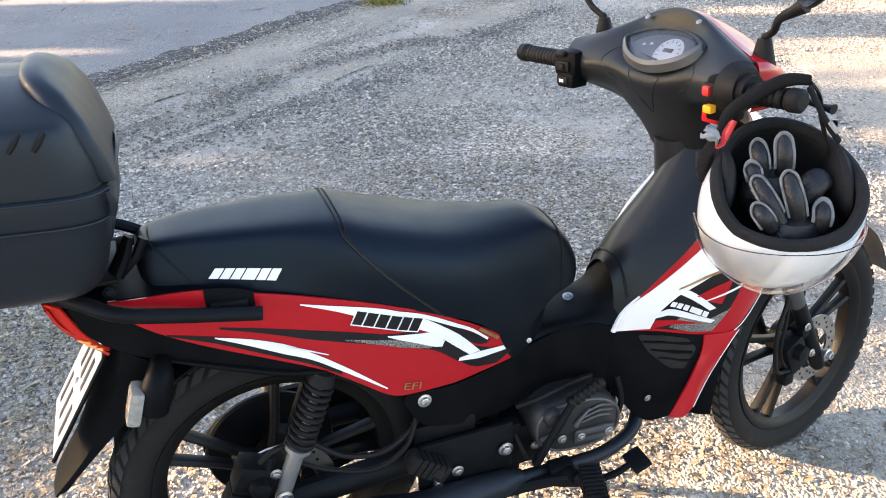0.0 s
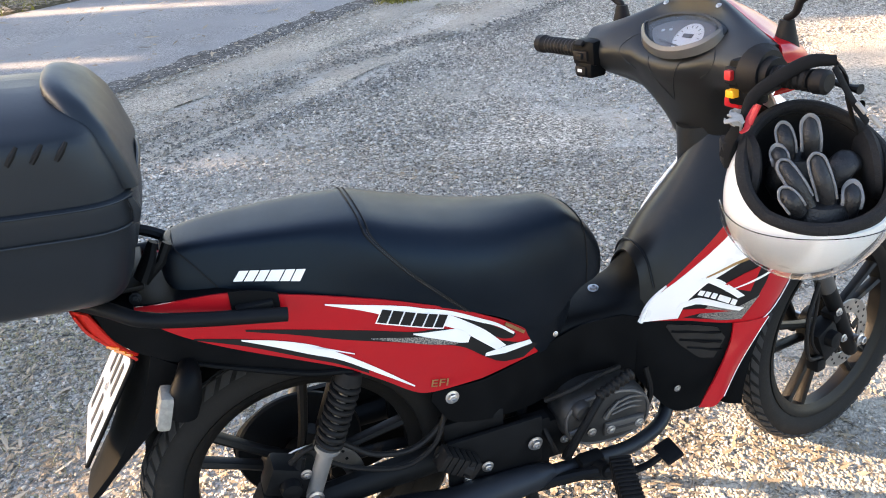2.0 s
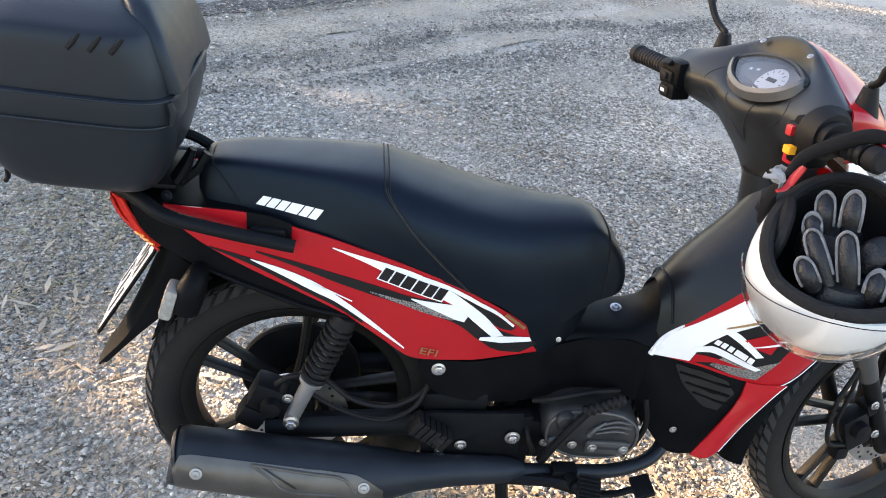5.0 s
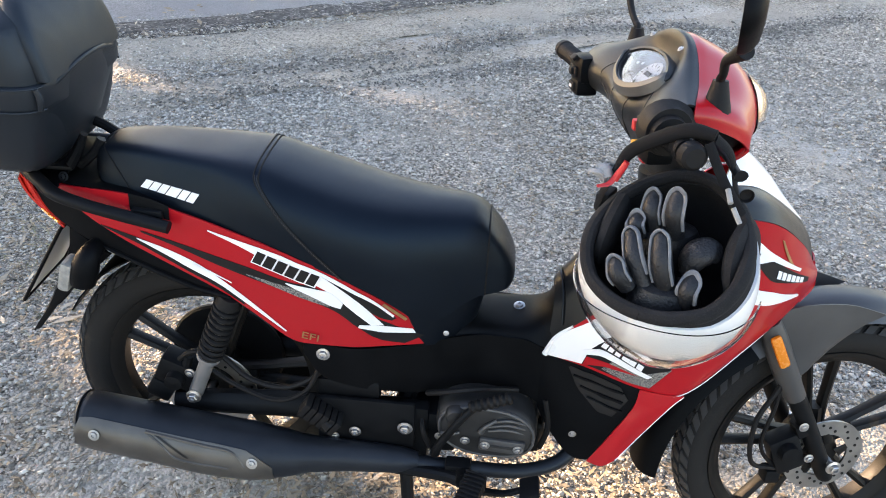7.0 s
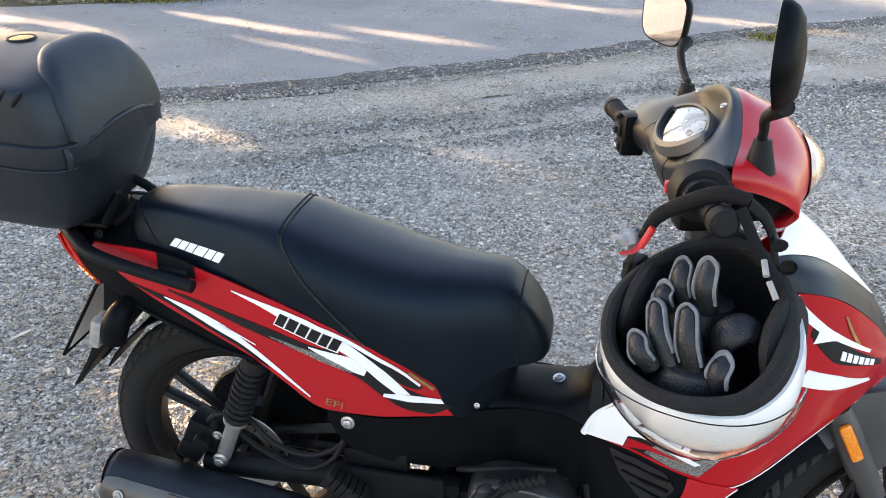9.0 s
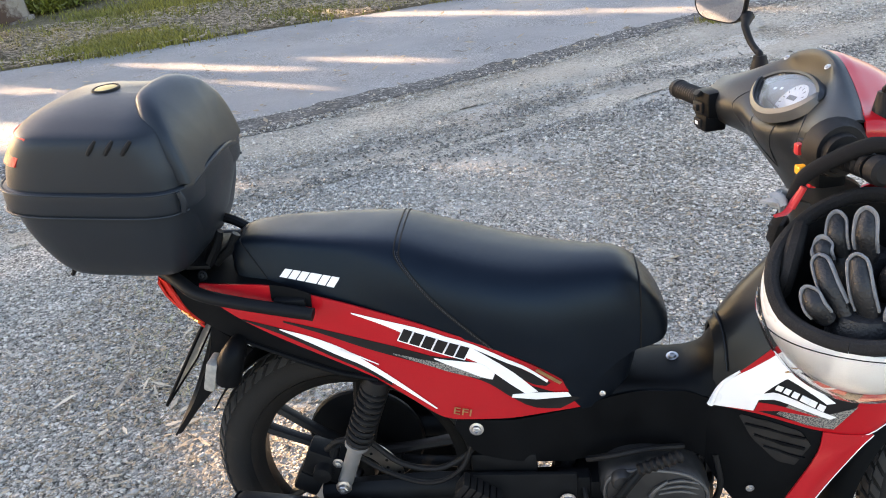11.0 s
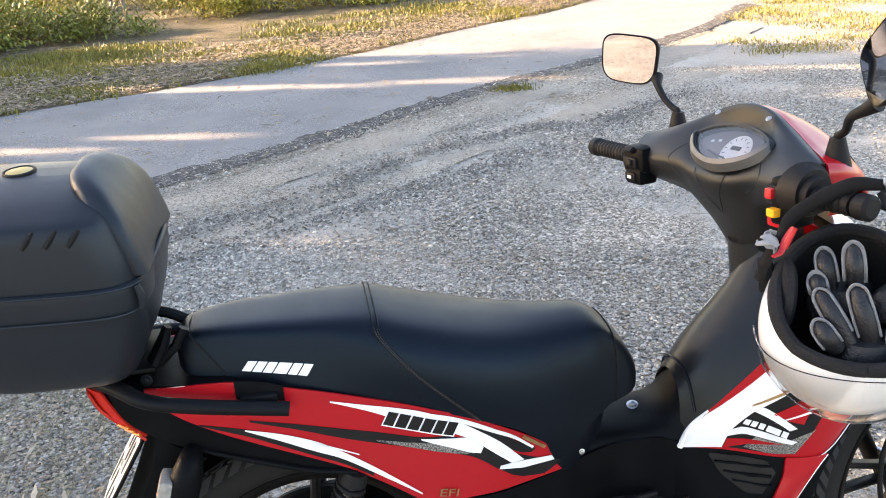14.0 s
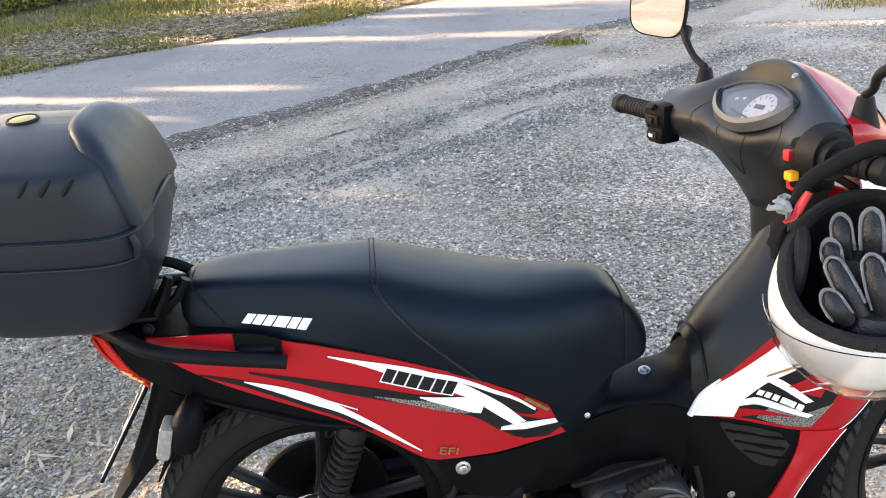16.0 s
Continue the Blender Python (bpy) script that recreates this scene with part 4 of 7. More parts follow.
for k in range(11):
    a = radians(205 - 25 * k)
    part("dial_mark", moved(rbox(.005, .0014, .0006, .0002, 1), pose(-.016 + .023 * math.sin(a), -.014 + .023 * math.cos(a), -.006, 0, 0, 90 - math.degrees(a))), INK, gauge)
part("display", moved(rbox(.008, .022, .001, .0004, 1), pose(-.012, -.012, -.006)), INK, gauge)
part("needle", moved(rbox(.003, .052, .0015, .0005, 1), pose(-.031, .018, -.004, 0, 0, -12)), INK, gauge)
for y in (.050, .034):
    part("tell_tale", moved(rbox(.005, .007, .0008, .0004, 1), pose(-.002 - (y - .034) * .2, y, -.0065, 0, 0, 10)), LCD, gauge)
gv = [(x, y, z + .004 * (1 - r)) for z in (.006, .004) for r in (1.0, .6, .25) for x, y in oval(r)]
gf = ring_strip([(1, 0), (.6, 0), (.25, 0)])[1] + [tuple(range(112, 168))]
gf = gf + [tuple(168 + i for i in reversed(q)) for q in gf] + [(i, 168 + i, 168 + (i + 1) % 56, (i + 1) % 56) for i in range(56)]
glass = part("gauge_glass", faced((gv, gf)), GLASS, gauge)
glass.visible_shadow = False
for y in (.055, -.063):
    part("cowl_screw", bolt((.089, y, .083), (-.7, 0, 1), .0035, .003), STEEL, dash)
# bars, grips, switches
part("handlebar", tube([(.02, .33, .0), (.03, .2, 0), (.09, .08, -.01), (.09, -.08, -.01), (.03, -.2, 0), (.02, -.31, .0)], .011, 12, 30), DARKMETAL, bike, "", BARS)
for s in (1, -1):
    rings = [(.0170 if k % 2 else .0152) for k in range(22)]
    g = part("grip", join(tube([(.018, s * (.205 + .0052 * k) - (s - 1) * .009, 0) for k in range(22)], rings, 16), tube([(.018, s * q - (s - 1) * .009, 0) for q in (.316, .322, .338, .342)], [.0145, .0185, .0178, .013], 16)), GRIP, bike, "ribbed black rubber grip", BARS)
    part("switch_housing", join(moved(rbox(.052, .060, .050, .012, 2), pose(.026, s * .188, -.004, 0, 0, s * 4)), moved(rbox(.040, .048, .030, .007), pose(.020, s * .186, -.036))), PLASTIC, bike, "black switch housing", BARS)
sw = [o for o in bike.children if o.name.startswith("switch_housing")]
part("switch", moved(rbox(.012, .020, .007, .002), pose(-.002, .190, .016, 0, -40, 0)), GRIP, sw[0])
part("switch_frame", moved(rbox(.006, .040, .020, .004), pose(-.001, .190, -.008)), GRIP, sw[0])
part("switch", moved(rbox(.012, .014, .012, .003), pose(-.004, .186, -.008)), GRIP, sw[0])
part("horn_button", moved(rbox(.010, .03, .016, .003), pose(.001, .190, -.036)), GRIP, sw[0])
part("horn_mark", moved(rbox(.001, .012, .006, .0003, 1), pose(-.0045, .190, -.036)), WHITE_DECAL, sw[0])
part("switch_pad", moved(rbox(.008, .026, .028, .004), pose(-.001, -.170, -.004, 0, 0, -6)), GRIP, sw[1])
part("start_button", moved(rbox(.016, .015, .016, .003), pose(-.004, -.170, -.002, 0, 0, -6)), RED_PLASTIC, sw[1], "red push switch")
part("light_switch", moved(rbox(.018, .018, .013, .003), pose(-.002, -.174, -.031, 0, 0, -6)), YELLOW, sw[1], "yellow slide switch")
part("switch_base", moved(rbox(.018, .034, .018, .005), pose(.016, -.164, -.050, 0, 0, -6)), RED, sw[1])
part("grip_ring", join(tube([(.026, -.200, .002), (.022, -.212, .002), (.022, -.222, .002)], [.042, .037, .034], 24), tube([(.020, -.222, .001), (.019, -.236, .001)], [.027, .025], 20)), GRIP, bike, "black throttle collar", BARS)
part("brake_lever", tube([(.07, -.16, -.008), (.085, -.21, -.012), (.086, -.27, -.016), (.078, -.318, -.02), (.078, -.334, -.021)], [.009, .0065, .006, .006, .010], 10, 24, flat=.8), DARKMETAL, bike, "black brake lever with a ball end", BARS)

def mirror(s, base, neck, head, aim, across):
    """A mirror on a bent stem: its head leans outward, the neck joining its lower inner corner."""
    b, k = np.array(base), np.array(neck)
    m = Matrix.Translation(head) @ aim @ Matrix.Rotation(radians(across), 4, 'Z')
    corner = np.array(m @ Vector((s * .060, -.030, -.004)))
    stem = [b + (0, 0, -.01), b + (0, 0, .022), b * .72 + k * .28 + (0, -s * .004, .010), b * .35 + k * .65, k, k * .45 + corner * .55, corner]
    part("mirror_stem", tube(stem, [.0060, .0060, .0060, .0060, .0068, .0095, .013], 12, 40), GRIP, bike, "bent black mirror stem", BARS)
    part("stem_boot", tube([b + (.002, 0, -.026), b + (0, 0, -.004), b + (0, 0, .022)], [.021, .017, .011], 14), GRIP, bike, "black rubber boot", BARS)
    outline = []
    for i in range(40):
        a = 2 * math.pi * i / 40
        ca, sa = math.cos(a), math.sin(a)
        outline.append((.062 * math.copysign(abs(ca) ** .5, ca) * (1 + .10 * sa), .047 * math.copysign(abs(sa) ** .55, sa)))
    v, f = [], []
    for q, z in ((.35, -.020), (.72, -.017), (.92, -.010), (1.01, -.002), (1.03, .004), (1.02, .007), (.96, .006)):
        v += [(x * q, y * q, z) for x, y in outline]
    for r in range(6):
        for i in range(40):
            f.append((r * 40 + i, r * 40 + (i + 1) % 40, (r + 1) * 40 + (i + 1) % 40, (r + 1) * 40 + i))
    f.append(tuple(reversed(range(40))))
    sh = part("mirror_housing", (v, f), PLASTIC, bike, "black mirror housing", BARS @ m)
    part("mirror_glass", ([(x * .965, y * .965, .0075) for x, y in outline], [tuple(range(40))]), MIRROR, sh, "mirror glass reflecting trees and sky")


def face(direction):
    """Turns a mirror's z axis to a direction, keeping its y axis up."""
    z = Vector(direction).normalized()
    x = Vector((0, 0, 1)).cross(z).normalized()
    y = z.cross(x)
    return Matrix((x, y, z)).transposed().to_4x4()


mirror(1, (.113, .195, .046), (.112, .252, .112), (.100, .325, .166), face((-1, -.42, -.02)), -8)
mirror(-1, (.100, -.188, .044), (.086, -.222, .100), (.070, -.290, .180), face((-1, .50, -.02)), 32)
# right-hand front lower lip of the cowl
part("steering_column", tube([(.12, 0, -.13), (.132, 0, -.2), (.142, 0, -.26), (.15, 0, -.32)], [.044, .050, .056, .066], 20, 14), DASHPLASTIC, bike, "", BARS)
hood = patch([[(x0, -y0, z0), (x1, -y1, z1), (x2, 0, z2), (x1, y1, z1), (x0, y0, z0)] for x0, y0, z0, x1, y1, z1, x2, z2 in (
    (.872, .118, .886, .897, .060, .906, .905, .913), (.908, .092, .880, .930, .047, .893, .936, .897), (.955, .055, .858, .972, .030, .862, .978, .863),
    (1.01, .024, .818, 1.018, .012, .817, 1.02, .816), (1.052, .004, .782, 1.054, .002, .781, 1.055, .780))], 20, 16)
part("white_nose", slab(hood, .004), WHITE, bike, "white nose panel under the headlight")
for s in (1, -1):
    d = slab(patch([[(.893, -.136, .838), (.880, -.132, .868), (.872, -.119, .885)], [(.937, -.134, .842), (.925, -.119, .866), (.908, -.093, .879)], [(.987, -.108, .819), (.976, -.086, .845), (.955, -.056, .857)], [(1.046, -.062, .764), (1.032, -.046, .794), (1.01, -.025, .817)], [(1.087, -.018, .711), (1.075, -.010, .748), (1.052, -.004, .781)]], 24, 10), .004)
    part("nose_side_panel", d if s > 0 else mirrored(d), DASHPLASTIC, bike, "satin black panel between nose and leg shield")
part("nose_tip", slab(patch([[(1.08, -.033, .632), (1.087, 0, .628), (1.08, .033, .632)], [(1.102, -.018, .66), (1.107, 0, .66), (1.102, .018, .66)], [(1.086, -.024, .712), (1.092, 0, .712), (1.086, .024, .712)]], 12, 12), .003), RED, bike)
# ---- tail: lamp, rear fender, plate, indicators, grab rail, carrier ----
tail = patch([[(-.30, -.064, .780), (-.315, 0, .790), (-.30, .064, .780)], [(-.285, -.066, .745), (-.305, 0, .75), (-.285, .066, .745)], [(-.235, -.070, .690), (-.262, 0, .695), (-.235, .070, .690)]], 10, 14)
tl = part("tail_lamp", slab(tail[:, ::-1], .004, .004), REDLENS, bike, "red tail lamp lens")
# the first rib is orange, a lit glint painted into the red lens
for k in range(4):
    part("lens_rib", tube(list(sample(tail, .55 + .12 * k, v) * np.array((1.012, 1, 1)) for v in (0.02, .25, .5, .75, .98)), .0025, 6), ORANGE if k == 0 else REDLENS, tl)
# the lens wraps round both flanks under a black cap
wrap = patch([[(-.304, -.056, .786), (-.294, -.065, .785), (-.284, -.071, .783)], [(-.292, -.060, .752), (-.281, -.068, .749), (-.268, -.074, .746)], [(-.274, -.062, .722), (-.264, -.069, .719), (-.252, -.075, .717)], [(-.246, -.062, .696), (-.241, -.068, .696), (-.234, -.074, .698)]], 14, 8)
for s in (1, -1):
    d = slab(wrap, .004)
    w_ = part("side_lens", d if s > 0 else mirrored(d), REDLENS, tl, "red side lens")
    # orange ribs paint the glints of light in the side lens
    for u in (.66, .78, .9):
        rib = tube([tuple(sample(wrap, u, v) + np.array((0, -.002, 0))) for v in (.12, .5, .88)], .0028, 6, 8)
        part("glint_rib", rib if s > 0 else mirrored(rib), ORANGE, w_, "rib coloured as an orange glint in the red lens")
part("lamp_cap", slab(patch([[(-.22, -.090, .782), (-.22, 0, .796), (-.22, .090, .782)], [(-.27, -.074, .784), (-.28, 0, .797), (-.27, .074, .784)], [(-.302, -.056, .789), (-.318, 0, .795), (-.302, .056, .789)]], 10, 12)[:, ::-1], .004), PLASTIC, bike, "black cap over the tail lamp")
fl = patch([[(-.215, -.085, .700), (-.235, 0, .705), (-.215, .085, .700)], [(-.24, -.075, .63), (-.262, 0, .635), (-.24, .075, .63)], [(-.30, -.068, .52), (-.318, 0, .52), (-.30, .068, .52)], [(-.375, -.040, .420), (-.38, 0, .415), (-.375, .040, .420)]], 16, 12)
part("rear_mudguard", slab(fl[:, ::-1], .004), PLASTIC, bike, "black rear mudguard flap")
for s in (1, -1):
    d = slab(patch([[(-.216, -.086, .700), (-.19, -.088, .680), (-.150, -.088, .650)], [(-.24, -.077, .63), (-.215, -.082, .62), (-.190, -.086, .612)], [(-.30, -.069, .52), (-.285, -.073, .524), (-.268, -.076, .535)], [(-.372, -.042, .424), (-.355, -.048, .432), (-.335, -.052, .455)]], 16, 8), .004)
    part("mudguard_side", d if s > 0 else mirrored(d), PLASTIC, bike, "black side of the rear mudguard")
part("mudguard_arm", tube([(-.22, -.03, .69), (-.20, -.05, .66), (-.12, -.06, .655)], .02, 8, flat=.6), PLASTIC, bike)
PM = pose(-.300, .006, .603, 0, 0, 0) @ Matrix.Rotation(radians(33), 4, 'Y')
plate = part("number_plate", moved(rbox(.003, .150, .195, .001, 1), Matrix.Identity(4)), PLATE, bike, "white number plate with dark bars on a black carrier", PM)
part("plate_frame", join(*[moved(rbox(.006, a, b, .002, 1), pose(.002, y, z)) for a, b, y, z in ((.158, .008, 0, .099), (.158, .008, 0, -.099), (.008, .2, .077, 0), (.008, .2, -.077, 0))]), PLASTIC, plate)
part("plate_band", moved(rbox(.001, .026, .045, .0003, 1), pose(-.0022, .055, .068)), BLUE, plate)
for z, ys in ((.045, (.022, -.012, -.046)), (-.045, (.045, .0, -.045))):
    for y in ys:
        part("plate_bar", moved(rbox(.001, .014, .056, .0004, 1), pose(-.0024, y, z)), INK, plate)
part("plate_bolt", bolt((-.002, 0, 0), (-1, 0, 0), .005, .003), STEEL, plate)
for s in (-1, 1):
    ind = part("rear_indicator", tube([(-.165, s * .06, .668), (-.168, s * .10, .672), (-.172, s * .120, .664), (-.182, s * .126, .640), (-.190, s * .127, .612)], [.013, .016, .021, .025, .022], 14, 18), PLASTIC, bike, "black rear indicator with a clear lens")
    part("indicator_lens", moved(rbox(.022, .042, .060, .008), pose(-.213, s * .125, .630, 0, 18, 0)), PALE_LENS, ind, "clear indicator lens")
    part("bulb", moved(rbox(.012, .012, .012, .004), pose(-.220, s * .127, .626)), ORANGE, ind)
for s in (-1, 1):
    part("grab_rail", tube([(-.30, s * .05, .800), (-.25, s * .088, .792), (-.21, s * .112, .780), (-.14, s * .126, .768), (-.012, s * .132, .744)], [.012, .012, .012, .0115, .0115], 12, 26, flat=.95), DARKMETAL, bike, "black tubular grab rail")
    part("rail_bracket", moved(rbox(.055, .020, .016, .004), pose(-.055, s * .108, .756)), DARKMETAL, bike)
part("carrier_plate", join(moved(rbox(.22, .13, .008, .003), pose(-.31, 0, .805)), tube([(-.20, -.04, .80), (-.17, -.035, .825), (-.155, -.03, .85)], .008, 8), tube([(-.22, .05, .852), (-.185, .045, .842), (-.15, .04, .822)], .009, 8, 14)), DARKMETAL, bike, "black luggage carrier under the top box")
part("carrier_bolt", bolt((-.215, -.07, .792), (0, -1, .4), .006, .006), DARKMETAL, bike)

# ---- suspension, swing arm, engine, exhaust, stand, pegs ----
for s in (-1, 1):
    y = s * .112
    a, b = np.array((-.021, y, .363)), np.array((.068, y, .588))
    ax = (b - a) / np.linalg.norm(b - a)
    sh = part("shock_absorber", join(tube([a - ax * .012, a, a + ax * .11], [.012, .0145, .0145], 16), tube([a + ax * .11, b], .008, 10), tube([a + ax * .094, a + ax * .102], .023, 18)), SILVER, bike, "silver shock absorber body")
    u = np.cross(ax, (0, 1, 0))
    coil = []
    for k in range(121):
        ang = 2 * math.pi * k / 120 * 9.5
        coil.append(a + ax * (.104 + (.238 - .104) * k / 120 - .004) + (math.cos(ang) * u + math.sin(ang) * np.array((0, 1, 0))) * .0215)
    part("spring_cap", tube([b - ax * .010, b + ax * .012], [.024, .020], 16), GRIP, sh)
    part("spring", tube(coil, .0050, 7), GRIP, sh, "black coil spring")
    part("mount_bolt", bolt(tuple(a + np.array((0, s * .014, 0))), (0, s, 0), .010, .012), STEEL, sh)
part("swing_arm", join(*[tube([(-.07, s * .092, .318), (.1, s * .092, .33), (.40, s * .085, .335)], [.022, .024, .026], 10, 10, flat=1.15) for s in (-1, 1)], rod((.40, -.11, .335), (.40, .11, .335), .022)), DARKMETAL, bike, "black swing arm")
part("rear_caliper", join(moved(rbox(.085, .05, .06, .010), pose(-.055, -.088, .395, 0, 25, 0)), moved(rbox(.05, .045, .045, .008), pose(-.095, -.09, .355, 0, 30, 0)), moved(lathe([(.0001, -.02), (.017, -.018), (.019, 0), (.019, .02)], 20), pose(-.058, -.112, .392)), tube([(-.04, -.1, .41), (-.03, -.1, .44)], [.011, .009], 10)), DARKMETAL, bike, "black rear brake caliper")
part("caliper_bolt", bolt((-.028, -.112, .408), (0, -1, 0), .007, .007), STEEL, bike)
part("brake_hose", tube([(-.05, -.10, .43), (-.02, -.105, .455), (.03, -.10, .45), (.09, -.115, .41), (.16, -.12, .40), (.22, -.11, .43), (.24, -.1, .47)], .0055, 8, 40), GRIP, bike, "black rubber brake hose")
part("cable", tube([(.0, -.10, .42), (.06, -.11, .385), (.14, -.125, .37), (.2, -.125, .40), (.23, -.11, .46)], .0045, 8, 36), GRIP, bike)
bracket = part("foot_bracket", moved(rbox(.19, .012, .11, .006), pose(.315, -.125, .338)), DARKMETAL, bike, "black passenger footrest bracket")
part("bracket_arm", moved(rbox(.06, .03, .14, .008), pose(.405, -.10, .30)), DARKMETAL, bracket)
part("bracket_arm", moved(rbox(.12, .03, .05, .008), pose(.28, -.10, .40)), DARKMETAL, bracket)
for p, r in (((.392, -.135, .338), .010), ((.295, -.134, .317), .008), ((.405, -.118, .247), .008), ((.255, -.134, .300), .006)):
    part("bracket_bolt", bolt(p, (0, -1, 0), r, r), STEEL, bike)
footrest = part("passenger_footrest", tube([(.20, -.13, .385), (.235, -.145, .36), (.255, -.155, .345)], [.012, .018, .018], 10), GRIP, bike, "folded black rubber passenger footrest")
for k in range(6):
    part("rubber_rib", moved(rbox(.012, .035, .036, .003), pose(.205 + .011 * k, -.148, .385 - .008 * k, 0, 35, 0)), GRIP, footrest)
case = between(spline([(-.14, .30), (-.10, .225), (-.02, .185), (.08, .175), (.17, .195), (.26, .24), (.40, .28)], 36), spline([(-.14, .33), (-.115, .366), (-.067, .397), (.0, .413), (.086, .411), (.174, .382), (.27, .355), (.40, .36)], 36), 8, lambda x, z: .098)
part("inner_frame", moved(rbox(.30, .016, .17, .006), pose(.31, .055, .385)), DARKMETAL, bike, "black pressed frame behind the footrest bracket")
part("chain_case", slab(case, .012), PLASTIC, bike, "black chain case")
# engine: cylinder lying forward, crankcase, ribbed right cover
eng = part("engine", join(moved(rbox(.17, .17, .10, .03, 3), pose(.545, 0, .345)), moved(rbox(.14, .12, .10, .02, 2), pose(.66, 0, .37))), ALU, bike, "dark alloy engine block")
for k in range(8):
    part("cooling_fin", moved(rbox(.004, .14, .12, .001, 1), pose(.62 + .013 * k, 0, .372)), ALU, eng)
cov = []
for k, (sc, dy) in enumerate(((1.0, .03), (1.0, -.018), (.95, -.032), (.86, -.039), (.60, -.042), (.01, -.043))):
    cov.append([(.547 + .097 * sc * math.copysign(abs(math.cos(a)) ** .8, math.cos(a)), -.098 + dy, .345 + .064 * sc * math.copysign(abs(math.sin(a)) ** .85, math.sin(a)) - .010 * sc * math.cos(a)) for a in np.linspace(0, 2 * math.pi, 37)[:-1]])
part("engine_cover", ([p for r in cov for p in r], grid_faces(6, 36, wrap_v=True)), ALU, eng, "dark ribbed engine side cover")
part("cover_rim", tube([(.547 + .090 * math.copysign(abs(math.cos(a)) ** .8, math.cos(a)), -.1345, .345 + .058 * math.copysign(abs(math.sin(a)) ** .85, math.sin(a)) - .010 * math.cos(a)) for a in np.linspace(0, 2 * math.pi, 37)], .0035, 8), ALU_MID, eng)
part("cover_plate", moved(rbox(.088, .010, .032, .006), pose(.578, -.143, .322, 0, 4, 0)), ALU_MID, eng, "lighter alloy cover plate with worn lettering")
part("worn_mark", moved(rbox(.045, .0012, .006, .0004, 1), pose(.578, -.1486, .323, 0, 4, 0)), ALU, eng)
part("light_rib", tube([(.462, -.141, .338), (.480, -.1425, .342), (.497, -.143, .347)], [.005, .006, .003], 8, 10), ALU_MID, eng)
part("light_rib", tube([(.536, -.143, .352), (.545, -.144, .368), (.565, -.142, .385)], [.006, .005, .003], 8, 10), ALU_MID, eng)
for k in range(3):
    part("fan_rib", tube([(.550, -.142, .356 + .010 * k), (.585, -.142, .362 + .012 * k), (.620, -.136, .350 + .012 * k)], [.0022, .003, .002], 8, 12), ALU_MID, eng)
part("cover_boss", moved(lathe([(.0001, -.012), (.016, -.011), (.020, -.006), (.021, .006)], 20), pose(.488, -.138, .385)), ALU, eng)
for p in ((.508, -.143, .328), (.609, -.149, .321), (.546, -.149, .326), (.458, -.128, .318)):
    part("cover_bolt", bolt(p, (0, -1, 0), .0065, .006), STEEL, eng)
part("sump", join(moved(rbox(.27, .15, .085, .025, 3), pose(.53, 0, .275)), moved(rbox(.10, .11, .10, .015, 2), pose(.44, -.055, .305))), DARKMETAL, eng, "black lower crankcase")
part("engine_hose", join(tube([(.43, -.10, .40), (.47, -.12, .425), (.53, -.11, .43), (.60, -.08, .41)], .006, 8, 24), tube([(.42, -.09, .36), (.425, -.125, .33), (.44, -.13, .29)], .0055, 8, 18), tube([(.655, -.09, .40), (.665, -.10, .34), (.655, -.095, .28)], .006, 8, 18)), GRIP, eng, "black rubber hoses")
part("kick_lever", tube([(.452, -.148, .292), (.460, -.158, .325), (.490, -.160, .382), (.520, -.153, .422)], [.010, .0085, .0075, .0075], 10, 18), DARKMETAL, bike, "black kick starter arm")
part("kick_rubber", tube([(.512 + .0054 * k, -.152 + .0006 * k, .420 + .0018 * k) for k in range(15)], [(.0125 if k % 2 else .0092) for k in range(15)], 12), GRIP, bike, "ribbed rubber kick pedal")
part("under_frame", join(tube([(.38, -.06, .33), (.42, -.05, .46), (.45, 0, .54)], .02, 10, 10), tube([(.40, .06, .30), (.41, .05, .46)], .02, 10)), DARKMETAL, bike)
part("air_box", moved(rbox(.16, .12, .10, .02), pose(.33, 0, .46)), PLASTIC, bike)
# exhaust
PIPE = [(-.216, .339, .036), (-.214, .339, .048), (-.209, .338, .052), (-.198, .335, .053), (-.10, .313, .055), (.02, .286, .057), (.10, .274, .055), (.16, .270, .047), (.21, .271, .036), (.28, .272, .031), (.38, .268, .026), (.42, .267, .017)]


def pipe_y(x):
    return -.171 + .055 * x


ex = part("exhaust", tube([(x, pipe_y(x), z) for x, z, r in PIPE], [r for x, z, r in PIPE], 28, 80), EXHAUST, bike, "satin black exhaust silencer and pipe", sharp=50)
part("front_pipe", tube([(.41, -.151, .267), (.52, -.140, .252), (.62, -.125, .240), (.70, -.10, .255), (.735, -.06, .30), (.73, -.02, .35)], .0145, 14, 36), EXHAUST, ex)


def silencer(x, deg, add=.003):
    """A place on the silencer's outer face."""
    r, z = (float(np.interp(x, [p[0] for p in PIPE], [p[k] for p in PIPE])) for k in (2, 1))
    return (x, pipe_y(x) - (r + add) * math.cos(radians(deg)), z + (r + add) * math.sin(radians(deg)))


top_edge = [(-.210, 20), (-.200, 46), (-.18, 50), (-.08, 49), (.04, 48), (.10, 44), (.125, 30), (.15, 10)]
shield = np.array([[silencer(x, d) for d in np.linspace(-62, lerp(x, top_edge), 14)] for x in np.linspace(-.210, .15, 38)])
hs = part("heat_shield", slab(shield, .003), SHIELD, ex, "satin grey heat shield with a dark slot and two bolts")
